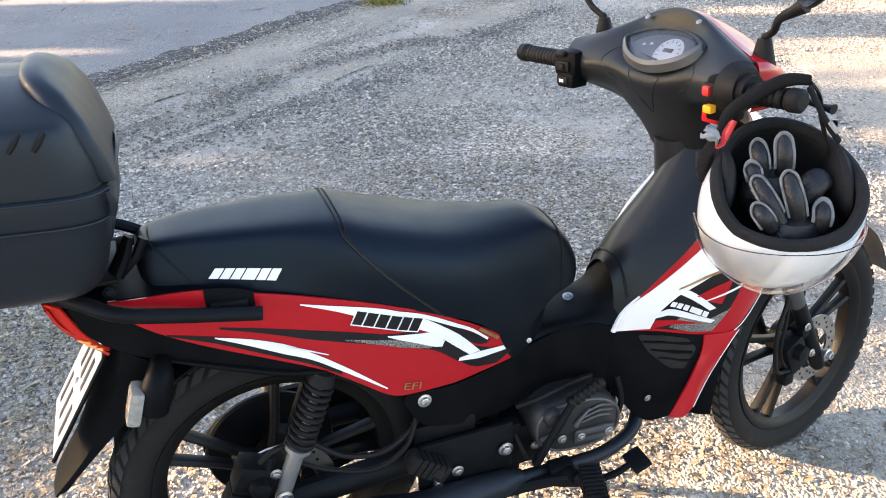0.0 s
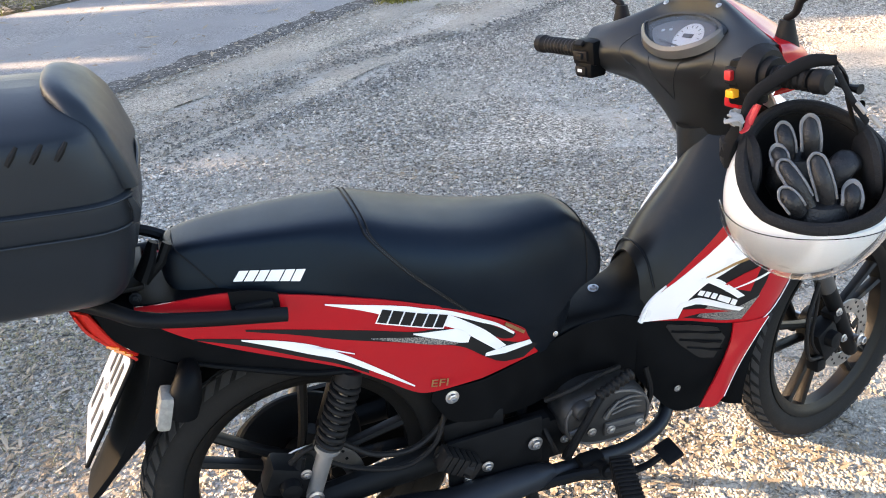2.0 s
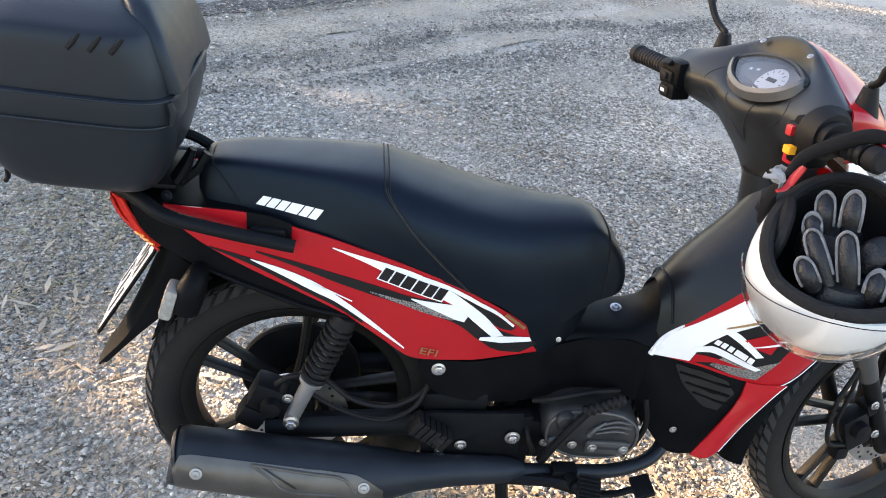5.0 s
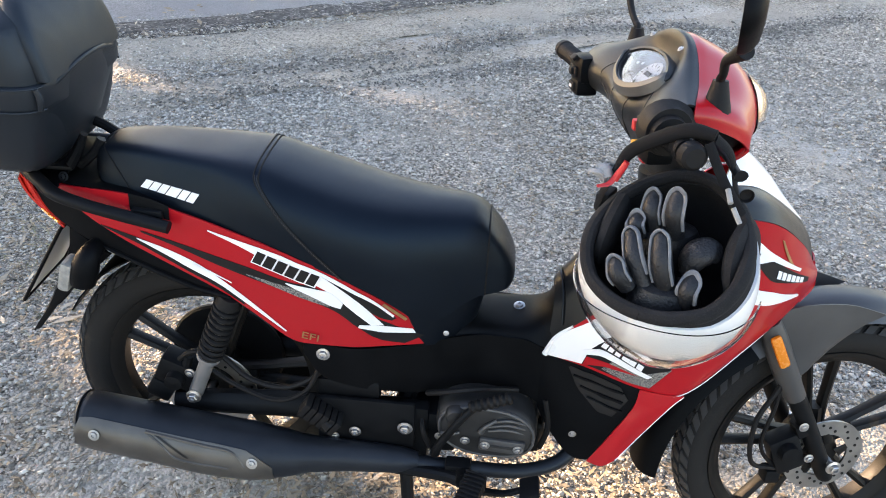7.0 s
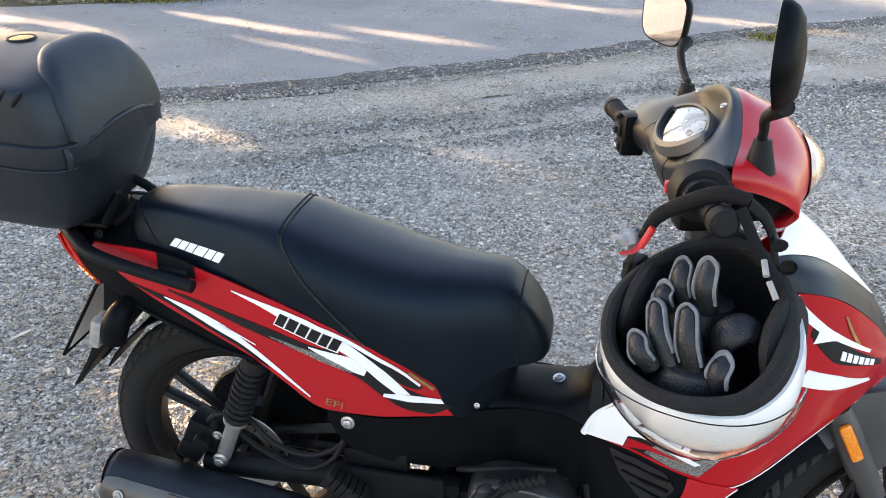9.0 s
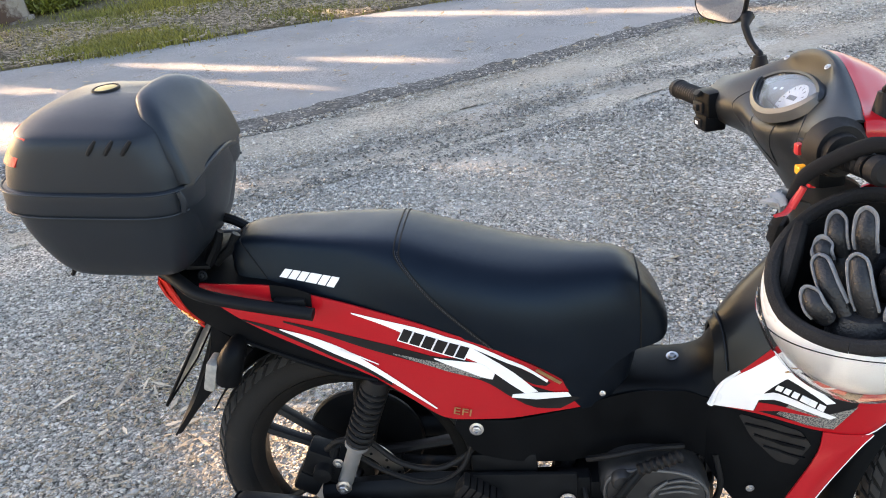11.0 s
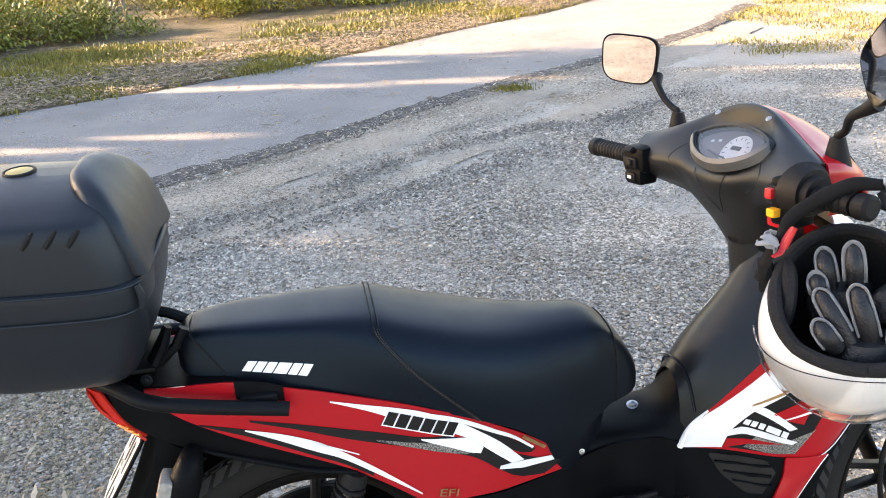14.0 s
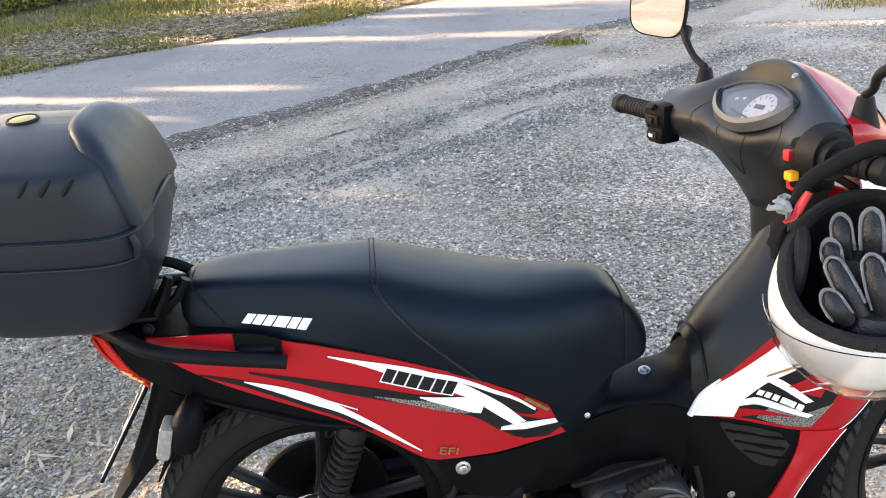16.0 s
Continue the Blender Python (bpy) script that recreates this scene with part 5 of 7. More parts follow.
part("shield_slot", slab(np.array([[silencer(-.066 + .058 * k + w, 42 - 30 * k, .0042) for w in (0, .008 * (1 - .3 * k))] for k in np.linspace(0, 1, 8)])[:, ::-1], .001), BLACK_DECAL, hs)
part("shield_ridge", tube([silencer(-.082, 44, .003), silencer(.02, 41, .003), silencer(.075, 36, .003), silencer(.10, 10, .003)], .003, 8, 20), SHIELD, hs)
part("shield_ridge", tube([silencer(-.082, 44, .003), silencer(-.05, 25, .003), silencer(-.02, 4, .003), silencer(.07, 2, .003)], .0025, 8, 20), SHIELD, hs)
for x, d in ((-.172, 18), (.114, 20)):
    q = silencer(x, d, .004)
    part("shield_bolt", bolt(q, (0, -math.cos(radians(d)), math.sin(radians(d))), .0072, .005), ALU_LIGHT, hs)
part("end_cap", tube([(-.214, pipe_y(-.21), .339), (-.222, pipe_y(-.22), .340)], [.022, .018], 16), DARKMETAL, ex)
# foot peg bar, peg, brake pedal, stand
part("peg_bar", tube([(.30, -.15, .25), (.46, -.17, .26), (.52, -.2, .275), (.535, -.21, .28)], .012, 10, 14), DARKMETAL, bike)
PEG = Matrix.Translation((.522, -.246, .286)) @ Matrix.Rotation(radians(-16), 4, 'Z') @ Matrix.Rotation(radians(6), 4, 'X')
peg = part("rider_footrest", moved(rbox(.036, .104, .030, .010, 3), PEG), GRIP, bike, "ribbed black rubber footrest")
for k in range(11):
    part("rib", moved(rbox(.041, .0042, .035, .0018), PEG @ pose(0, -.046 + .0092 * k, .0012)), GRIP, peg)
part("peg_hinge", join(tube([(.505, -.165, .268), (.512, -.20, .278)], [.013, .015], 12), moved(rbox(.05, .03, .035, .006), pose(.498, -.158, .268))), DARKMETAL, peg)
part("brake_pedal", join(tube([(.46, -.16, .25), (.53, -.185, .245), (.585, -.205, .262), (.620, -.212, .284)], [.009, .0085, .0075, .007], 10, 18, flat=.8), moved(rbox(.038, .050, .010, .004), pose(.634, -.214, .292, 0, -22, 0))), DARKMETAL, bike, "black brake pedal")
part("centre_stand", join(tube([(.385, -.09, .26), (.40, -.13, .13), (.41, -.15, .012)], [.014, .013, .013], 10, 10), tube([(.385, .09, .26), (.40, .13, .13), (.41, .15, .012)], [.014, .013, .013], 10, 10), rod((.395, -.11, .18), (.395, .11, .18), .010), moved(rbox(.07, .03, .012, .004), pose(.405, -.152, .007)), moved(rbox(.07, .03, .012, .004), pose(.405, .152, .007))), DARKMETAL, bike, "black centre stand")

# ---- top box on the carrier ----
BOX_LEAN = Matrix.Translation((-.19, 0, .97)) @ Matrix.Rotation(radians(4.0), 4, 'Y') @ Matrix.Translation((.19, 0, -.97))
box = thing("top_box", BIKE @ BOX_LEAN, "dark grey plastic top box mounted behind the seat", "top box")


def plan_loft(levels, n=56, power=.42, steps=24, cap=True):
    """Rounded-rectangle sections stacked in z: z, front x, rear x, half width."""
    tab = spline(np.array(levels), steps)
    v = []
    for z, xf, xr, hw in tab:
        for k in range(n):
            a = 2 * math.pi * k / n
            ca, sa = math.cos(a), math.sin(a)
            pw = power if ca > 0 else power + .12
            v.append(((xf + xr) / 2 + (xf - xr) / 2 * math.copysign(abs(ca) ** pw, ca), hw * math.copysign(abs(sa) ** pw, sa), z))
    f = grid_faces(steps, n, wrap_v=True)
    f = [tuple(reversed(q)) for q in f]
    if cap:
        f += [tuple(range(n)), tuple(reversed(range((steps - 1) * n, steps * n)))]
    return v, f


base = part("box_base", plan_loft([(.812, -.235, -.40, .100), (.818, -.212, -.425, .122), (.845, -.196, -.446, .140), (.895, -.184, -.471, .154), (.942, -.178, -.484, .160)], power=.36), BOX, box, "", sharp=50)
band = part("box_band", plan_loft([(.940, -.176, -.486, .161), (.943, -.171, -.492, .166), (.961, -.170, -.494, .167), (.979, -.171, -.492, .166), (.982, -.176, -.486, .161)], steps=16, power=.36), BOX, box, "raised band along the lid's edge", sharp=30)
lid = part("box_lid", plan_loft([(.980, -.177, -.486, .160), (1.010, -.182, -.480, .158), (1.045, -.196, -.464, .155), (1.060, -.203, -.454, .151), (1.067, -.208, -.448, .145), (1.075, -.214, -.440, .128), (1.084, -.224, -.424, .103), (1.091, -.238, -.396, .074), (1.0955, -.256, -.370, .044), (1.0975, -.27, -.35, .02)], steps=44, power=.36), BOX, box, "domed lid with a creased shoulder", sharp=50)


def pad_row(a):
    """One meridian of the backrest: from its rounded rear rim over the arch to the front face."""
    ca, sa = math.cos(a), max(0.0, math.sin(a))
    y, z = .128 * math.copysign(abs(ca) ** .62, ca), .985 + .127 * sa ** .74
    rear = lerp(z, [(.985, -.192), (1.03, -.208), (1.07, -.230), (1.095, -.247), (1.112, -.264)])
    lean = lambda h: lerp(h, [(.985, -.166), (1.0, -.170), (1.03, -.180), (1.06, -.192), (1.09, -.212), (1.112, -.238)])
    out = []
    for x, k in ((rear - .004, .86), (rear - .002, .95), (rear + .002, .985), (rear + .008, 1.0)):
        out.append((x, y * k, .985 + (z - .985) * k))
    for back, k in ((.014, 1.0), (.008, .995), (.004, .975), (.002, .935), (.001, .86), (.0005, .6), (0, .25), (0, .01)):
        h = .985 + (z - .985) * k
        out.append((max(lean(h) - back, rear + .009), y * k, h))
    return out


pad = np.array([pad_row(a) for a in np.linspace(0, math.pi, 49)])
part("backrest", (pad.reshape(-1, 3), [tuple(reversed(q)) for q in grid_faces(49, 12)]), PAD, box, "smooth raised backrest on the lid's front", sharp=60)
# the band drops round the front corners in a lobed flap under the backrest
part("front_lip", slab(patch([[(-.186, -.118, .972), (-.172, -.06, .988), (-.168, 0, .992), (-.172, .06, .988), (-.186, .118, .972)], [(-.182, -.116, .94), (-.170, -.06, .94), (-.167, 0, .94), (-.170, .06, .94), (-.182, .116, .94)], [(-.200, -.105, .87), (-.186, -.05, .87), (-.184, 0, .87), (-.186, .05, .87), (-.200, .105, .87)]], 12, 20), .006), BOX, box)
part("front_band", tube([(-.184, -.140, .962), (-.176, -.105, .972), (-.167, -.05, .988), (-.164, 0, .993), (-.167, .05, .988), (-.176, .105, .972), (-.184, .140, .962)], .0034, 10, 30, flat=1.3), BOX, box)
for z in (.942, .979):
    ring = [(-.332 + .1620 * math.copysign(abs(math.cos(a)) ** (.36 if math.cos(a) > 0 else .48), math.cos(a)), .1672 * math.copysign(abs(math.sin(a)) ** (.36 if math.cos(a) > 0 else .48), math.sin(a)), z) for a in np.linspace(radians(28), radians(332), 90)]
    part("band_bead", tube(ring, .0020, 8), BOX, box)
part("latch_tab", tube([(-.180, -.146, .980), (-.175, -.145, .962), (-.178, -.144, .945)], [.003, .0045, .003], 8, 12, flat=1.4), BOX, box)
for k in range(3):
    part("lid_slot", tube([(-.306 + .027 * k, -.1555, 1.042), (-.299 + .027 * k, -.1535, 1.052), (-.292 + .027 * k, -.1490, 1.062)], [.0030, .0040, .0025], 8, 10), GRIP, box, "")
part("badge", moved(join(lathe([(.0001, .003), (.012, .0032), (.017, .002), (.018, 0)], 28, 'Z')), pose(-.343, .006, 1.0972, 0, -3, 0) @ Matrix.Diagonal((1.0, 1.2, 1, 1))), GOLD, box, "small round gold badge")
part("badge_ring", moved(lathe([(.017, 0), (.019, .003), (.021, .003), (.022, 0)], 28, 'Z'), pose(-.343, .006, 1.0972, 0, -3, 0) @ Matrix.Diagonal((1.0, 1.2, 1, 1))), GRIP, box)
refl = np.array([[(-.330 + .1480 * math.copysign(abs(math.cos(q)) ** .48, math.cos(q)) + .026 * k, .1555 * math.copysign(abs(math.sin(q)) ** .50, math.sin(q)) * (1 - .04 * k), 1.018 + .044 * k) for q in np.linspace(radians(116), radians(244), 33)] for k in np.linspace(0, 1, 6)])
part("rear_reflector", slab(refl[:, ::-1], .006, .004), REDLENS, box, "red reflector strip on the back")
part("rear_reflector_back", slab(refl, .004, .003), REDLENS, box)
part("mount_foot", join(moved(rbox(.10, .12, .02, .006), pose(-.27, 0, .806)), tube([(-.190, -.06, .815), (-.176, -.055, .842), (-.166, -.05, .868)], [.018, .016, .010], 10, 10, flat=.6)), PLASTIC, box)
part("hook", tube([(-.44, -.06, .815), (-.44, -.06, .79), (-.445, -.06, .782)], .004, 6), DARKMETAL, box)

# ---- helmet hanging upside down from the right bar, with a pair of gloves in it ----
HM = BIKE @ pose(.768, -.304, .843) @ Matrix.Rotation(radians(-25.5), 4, 'Z') @ Matrix.Rotation(radians(22.3), 4, 'X') @ Matrix.Rotation(radians(-2.8), 4, 'Y')
helmet = thing("helmet", HM, "white open-face helmet hanging upside down from the handlebar", "helmet")


def shell_sheet(grow, rim_drop=0.0, nu=56, nv=20, right=0.0):
    """The shell, crown down: rows from the crown pole out to the rim, which dips at the forehead (-y)."""
    g = np.zeros((nu, nv, 3))
    for i in range(nu):
        a = 2 * math.pi * i / (nu - 1)
        frontness = max(0.0, math.cos(a)) ** 1.2
        top = lerp(frontness, [(0, .051), (.3, .039), (.65, .025), (1, .023)]) - rim_drop - right * max(0.0, math.sin(a)) ** 1.3
        for j in range(nv):
            q = j / (nv - 1)
            c = .1444 + grow
            deep = .1052 + .045 * max(0.0, -math.cos(a)) ** .8 + grow
            zmax = top / c
            lat = -math.pi / 2 + q * (math.asin(max(-.99, min(.99, zmax))) + math.pi / 2)
            r = math.cos(lat) ** .9
            wide = 1.0 - .04 * max(0, math.sin(lat))
            g[i, j] = ((.1209 + grow) * r * math.sin(a) * wide, -deep * r * math.cos(a) * wide, c * math.sin(lat))
    return g


outer, innr, full = shell_sheet(0, right=.022), shell_sheet(-.004, -.002), shell_sheet(-.003)
nu, nv = outer.shape[:2]
shell = part("shell", slab(outer, .004), WHITE, helmet, "glossy white helmet shell", sharp=60)
part("liner", slab(innr, .012), LINER, helmet, "black padded fabric liner", sharp=60)
rimline = [full[i, -1] * np.array((.945, .945, 1)) + np.array((0, 0, .003 + .006 * max(0, -math.cos(2 * math.pi * i / (nu - 1))))) for i in range(nu)]
part("rim_padding", tube(rimline, .0095, 10, flat=1.15), LINER, helmet, "thick black padded rim")
for s in (-1, 1):
    part("cheek_pad", moved(join(lathe([(.0001, -.016), (.03, -.015), (.046, -.006), (.048, .003), (.04, .010), (.0001, .014)], 20, 'X')), pose(s * .090, .035, .022, 0, s * -10, 0) @ Matrix.Diagonal((1, 1.25, 1.1, 1))), LINER, helmet)
    pv = part("visor_pivot", moved(lathe([(.0001, s * .008), (.014, s * .009), (.022, s * .005), (.025, 0)], 20, 'X'), pose(s * .0905, .040, -.092, 0, s * 40, 0) @ Matrix.Diagonal((1, .8, 1.15, 1))), GRIP, helmet)
part("vent_hole", moved(lathe([(.0001, .002), (.004, .0015)], 12, 'X'), pose(-.0845, .0805, -.067, 0, -28, -40)), GRIP, helmet)
# visor swung up over the brow: a clear curved band standing off the shell
vis = []
for q in np.linspace(-.62, .20, 10):
    row = []
    for a in np.linspace(radians(-92), radians(92), 40):
        lift = .005 + .004 * math.cos(a) ** 2
        lat = q - .18 * math.cos(a) ** 2 * 0 - (1 - math.cos(a) ** 2) * max(0, q + .1) * .9 + (1 - math.cos(a) ** 2) * max(0, -q - .2) * .75
        r = math.cos(lat) ** .9
        row.append(((.1209 + lift) * r * math.sin(a), -(.1052 + lift + .003 * math.cos(a)) * r * math.cos(a), (.1444 + lift) * math.sin(lat)))
    vis.append(row)
visor = part("visor", slab(np.array(vis), .002), VISOR, helmet, "clear visor swung over the brow", sharp=60)
visor.visible_shadow = False
edge = np.array(vis)
part("visor_edge", tube(list(edge[0]), .0014, 6), CLEARLENS, helmet)
# strap over the bar with its padded sleeve and red buckle tab
inv = HM.inverted() @ BIKE
P = [inv @ Vector(p) for p in ((.690, -.235, .955), (.705, -.232, .985), (.735, -.245, 1.012), (.770, -.262, 1.034), (.800, -.28, 1.036))]
part("strap_sleeve", tube([tuple(p) for p in P], [.007, .0095, .0105, .0105, .008], 12, 26, flat=.85), STRAP, helmet, "padded black strap sleeve")
Q = [inv @ Vector(p) for p in ((.800, -.28, 1.034), (.825, -.278, 1.010), (.838, -.28, .970), (.852, -.292, .925), (.862, -.300, .89))]
part("chin_strap", tube([tuple(p) for p in Q], .010, 8, 20, flat=.25), STRAP, helmet)
part("strap_end", tube([tuple(inv @ Vector(p)) for p in ((.690, -.235, .955), (.678, -.225, .92), (.672, -.222, .89))], .010, 8, 12, flat=.25), STRAP, helmet)
part("strap_cord", tube([tuple(inv @ Vector(p)) for p in ((.79, -.29, 1.03), (.815, -.305, .985), (.845, -.315, .945))], .007, 8, 12, flat=.4), STRAP, helmet)
part("buckle_tab", join(tube([tuple(inv @ Vector(p)) for p in ((.664, -.262, .945), (.680, -.254, .946), (.692, -.244, .958), (.702, -.240, .974))], [.003, .0045, .005, .004], 8, 14, flat=.5), tube([tuple(inv @ Vector(p)) for p in ((.688, -.25, .95), (.70, -.25, .978))], .0045, 8)), RED_PLASTIC, helmet, "red buckle tab")
PALE = material("pale_cloth", (.24, .235, .22), (.34, .33, .315), .9, 0, 60, bump=.4, bump_scale=300)
for k in range(4):
    c = Vector((.664 + .007 * k, -.240 + .004 * k, .950 + .004 * (k % 2)))
    part("cloth_tag", moved(slab(patch([[(-.012, -.010, .002), (0, -.012, .008), (.012, -.008, -.003)], [(-.014, 0, -.003), (0, 0, .011), (.014, 0, .004)], [(-.010, .010, .004), (0, .012, -.002), (.012, .009, .006)]], 8, 8), .002), inv @ pose(*c, 40 * k, 30 - 25 * k, 50 * k)), PALE, helmet)
part("strap_clip", moved(rbox(.022, .035, .045, .006), inv @ pose(.688, -.212, .893, 0, -8, -28)), GRIP, helmet, "black plastic strap clip")
part("cord_end", tube([tuple(inv @ Vector(p)) for p in ((.820, -.313, .979), (.822, -.330, .968))], .0035, 8), PALE, helmet)
part("cord_end", tube([tuple(inv @ Vector(p)) for p in ((.824, -.338, .966), (.832, -.352, .952))], .0035, 8), PALE, helmet)
part("strap_stud", moved(lathe([(.0001, .006), (.008, .005), (.010, 0)], 16, 'Y'), inv @ pose(.853, -.290, .960)), GRIP, helmet)


def glove(fingers, palm, cuff, label):
    """A glove in the motorcycle's own space: each finger from its root to its tip, then palm and cuff."""
    g = thing("glove", BIKE, label, "glove", "pair of riding gloves")
    toward = np.array((-.55, -.72, .42))
    for root, tip, r in fingers:
        a, b = np.array(root), np.array(tip)
        ax = (b - a) / np.linalg.norm(b - a)
        side = np.cross(ax, toward)
        side /= np.linalg.norm(side)
        out = np.cross(side, ax)
        mid = (a + b) / 2 + out * .009
        part("finger", join(tube([tuple(a), tuple(mid), tuple(b - ax * r)], [r * .92, r * 1.12, r * .90], 14, 12), capsule(tuple(b - ax * r * 1.1), tuple(b - ax * r), r * .93, r * .90)), LEATHER, g)
        w = side * r * .93
        lift = out * r * .45
        loop = [a * .6 + mid * .4 + w + lift, mid + w * 1.05 + lift, b - ax * r + w * .95 + lift, b - ax * r * .25 + w * .55 + lift * .8, b + lift * .6, b - ax * r * .25 - w * .55 + lift * .8, b - ax * r - w * .95 + lift, mid - w * 1.05 + lift, a * .5 + mid * .5 - w + lift]
        part("piping", tube([tuple(q) for q in loop], .0038, 8, 40, flat=.6), GREYCLOTH, g, "grey cloth piping")
    part("palm", moved(lathe([(.0001, -.042), (.030, -.036), (.044, -.012), (.045, .008), (.034, .030), (.0001, .038)], 20, 'Z'), pose(*palm) @ Matrix.Diagonal((1.1, .8, 1, 1))), LEATHER, g, "black leather palm")
    part("cuff", tube(cuff, [.012, .019, .021, .020, .015], 18, 16, flat=.62), LEATHER, g)
    return g


glove([((.735, -.345, .842), (.710, -.298, .906), .0125), ((.764, -.352, .836), (.745, -.324, .920), .0135), ((.712, -.348, .842), (.688, -.330, .880), .0125), ((.788, -.368, .832), (.791, -.358, .880), .0120)], (.762, -.345, .818), [(.786, -.335, .862), (.790, -.332, .880), (.798, -.330, .892), (.812, -.328, .896), (.824, -.328, .892)], "black leather riding glove with grey piping, lying in the helmet")
glove([((.748, -.275, .890), (.742, -.256, .945), .0120), ((.775, -.290, .892), (.768, -.280, .960), .0125), ((.728, -.285, .885), (.722, -.272, .918), .0110)], (.770, -.268, .862), [(.775, -.25, .85), (.778, -.25, .84), (.78, -.25, .83), (.785, -.25, .82), (.79, -.25, .81)], "second black leather glove with grey piping, tucked behind the other")

# ---- ground: gravel sheet to the horizon, asphalt road, verge ----
def noise2(x, y, s, seed=0):
    return noise.noise(Vector((x * s, y * s, seed * 7.3)))


def mapped(name, colours, scale, rough=0.9, bump=0.6, bump_scale=60, cells=0.0, cell_cols=None, grain=None):
    """A ground surface: broad patches, speckle of small stones, relief."""
    m = bpy.data.materials.new(name)
    m.use_nodes = True
    n, l = m.node_tree.nodes, m.node_tree.links
    b = n["Principled BSDF"]
    tc = n.new("ShaderNodeTexCoord")
    t1 = n.new("ShaderNodeTexNoise")
    t1.inputs["Scale"].default_value, t1.inputs["Detail"].default_value, t1.inputs["Roughness"].default_value = scale, 9, 0.65
    l.new(tc.outputs["Object"], t1.inputs["Vector"])
    r = n.new("ShaderNodeValToRGB")
    els = r.color_ramp.elements
    while len(els) < len(colours):
        els.new(0.5)
    for e, (p, c) in zip(els, colours):
        e.position, e.color = p, (*c, 1)
    l.new(t1.outputs["Fac"], r.inputs["Fac"])
    colour = r.outputs["Color"]
    height = None
    if cells:
        vo = n.new("ShaderNodeTexVoronoi")
        vo.inputs["Scale"].default_value = cells
        l.new(tc.outputs["Object"], vo.inputs["Vector"])
        sep = n.new("ShaderNodeSeparateColor")
        l.new(vo.outputs["Color"], sep.inputs["Color"])
        cr = n.new("ShaderNodeValToRGB")
        ce = cr.color_ramp.elements
        while len(ce) < len(cell_cols):
            ce.new(0.5)
        for e, (p, c) in zip(ce, cell_cols):
            e.position, e.color = p, (*c, 1)
        l.new(sep.outputs[0], cr.inputs["Fac"])
        mx = n.new("ShaderNodeMix")
        mx.data_type, mx.blend_type = 'RGBA', 'MULTIPLY'
        mx.inputs["Factor"].default_value = 1.0
        l.new(colour, mx.inputs["A"])
        l.new(cr.outputs["Color"], mx.inputs["B"])
        colour = mx.outputs["Result"]
        height = vo.outputs["Distance"]
    if grain:
        # thin dark lines painted as shaded crevices, cracks on the asphalt; smoother trodden patches
        fine = n.new("ShaderNodeTexNoise")
        fine.inputs["Scale"].default_value, fine.inputs["Detail"].default_value, fine.inputs["Distortion"].default_value = grain[0], 3.0, 0.6
        l.new(tc.outputs["Object"], fine.inputs["Vector"])
        gap = n.new("ShaderNodeMath")
        gap.operation = 'SUBTRACT'
        gap.inputs[1].default_value = 0.5
        l.new(fine.outputs["Fac"], gap.inputs[0])
        ab = n.new("ShaderNodeMath")
        ab.operation = 'ABSOLUTE'
        l.new(gap.outputs[0], ab.inputs[0])
        gr = n.new("ShaderNodeValToRGB")
        gr.color_ramp.elements[0].position, gr.color_ramp.elements[0].color = 0.0, (grain[1],) * 3 + (1,)
        gr.color_ramp.elements[1].position, gr.color_ramp.elements[1].color = grain[2], (1.12, 1.11, 1.1, 1)
        l.new(ab.outputs[0], gr.inputs["Fac"])
        broad = n.new("ShaderNodeTexNoise")
        broad.inputs["Scale"].default_value, broad.inputs["Detail"].default_value = grain[3], 5
        l.new(tc.outputs["Object"], broad.inputs["Vector"])
        br = n.new("ShaderNodeValToRGB")
        br.color_ramp.elements[0].position, br.color_ramp.elements[0].color = 0.45, (grain[4],) * 3 + (1,)
        br.color_ramp.elements[1].position, br.color_ramp.elements[1].color = 0.51, (1, 1, 1, 1)
        l.new(broad.outputs["Fac"], br.inputs["Fac"])
        m2 = n.new("ShaderNodeMix")
        m2.data_type, m2.blend_type = 'RGBA', 'MULTIPLY'
        l.new(br.outputs["Color"], m2.inputs["Factor"])
        l.new(colour, m2.inputs["A"])
        l.new(gr.outputs["Color"], m2.inputs["B"])
        colour = m2.outputs["Result"]
        if height is not None:
            l.new(br.outputs["Color"], mx.inputs["Factor"])
    t2 = n.new("ShaderNodeTexNoise")
    t2.inputs["Scale"].default_value, t2.inputs["Detail"].default_value = bump_scale, 6
    l.new(tc.outputs["Object"], t2.inputs["Vector"])
    l.new(colour, b.inputs["Base Color"])
    b.inputs["Roughness"].default_value = rough
    b.inputs["Specular IOR Level"].default_value = 0.3
    bp = n.new("ShaderNodeBump")
    bp.inputs["Strength"].default_value, bp.inputs["Distance"].default_value = bump, 0.012
    l.new(t2.outputs["Fac"], bp.inputs["Height"])
    if height is not None:
        b2 = n.new("ShaderNodeBump")
        b2.invert = True
        b2.inputs["Strength"].default_value, b2.inputs["Distance"].default_value = 0.8, 0.008
        l.new(height, b2.inputs["Height"])
        l.new(bp.outputs["Normal"], b2.inputs["Normal"])
        l.new(b2.outputs["Normal"], b.inputs["Normal"])
    else:
        l.new(bp.outputs["Normal"], b.inputs["Normal"])
    return m


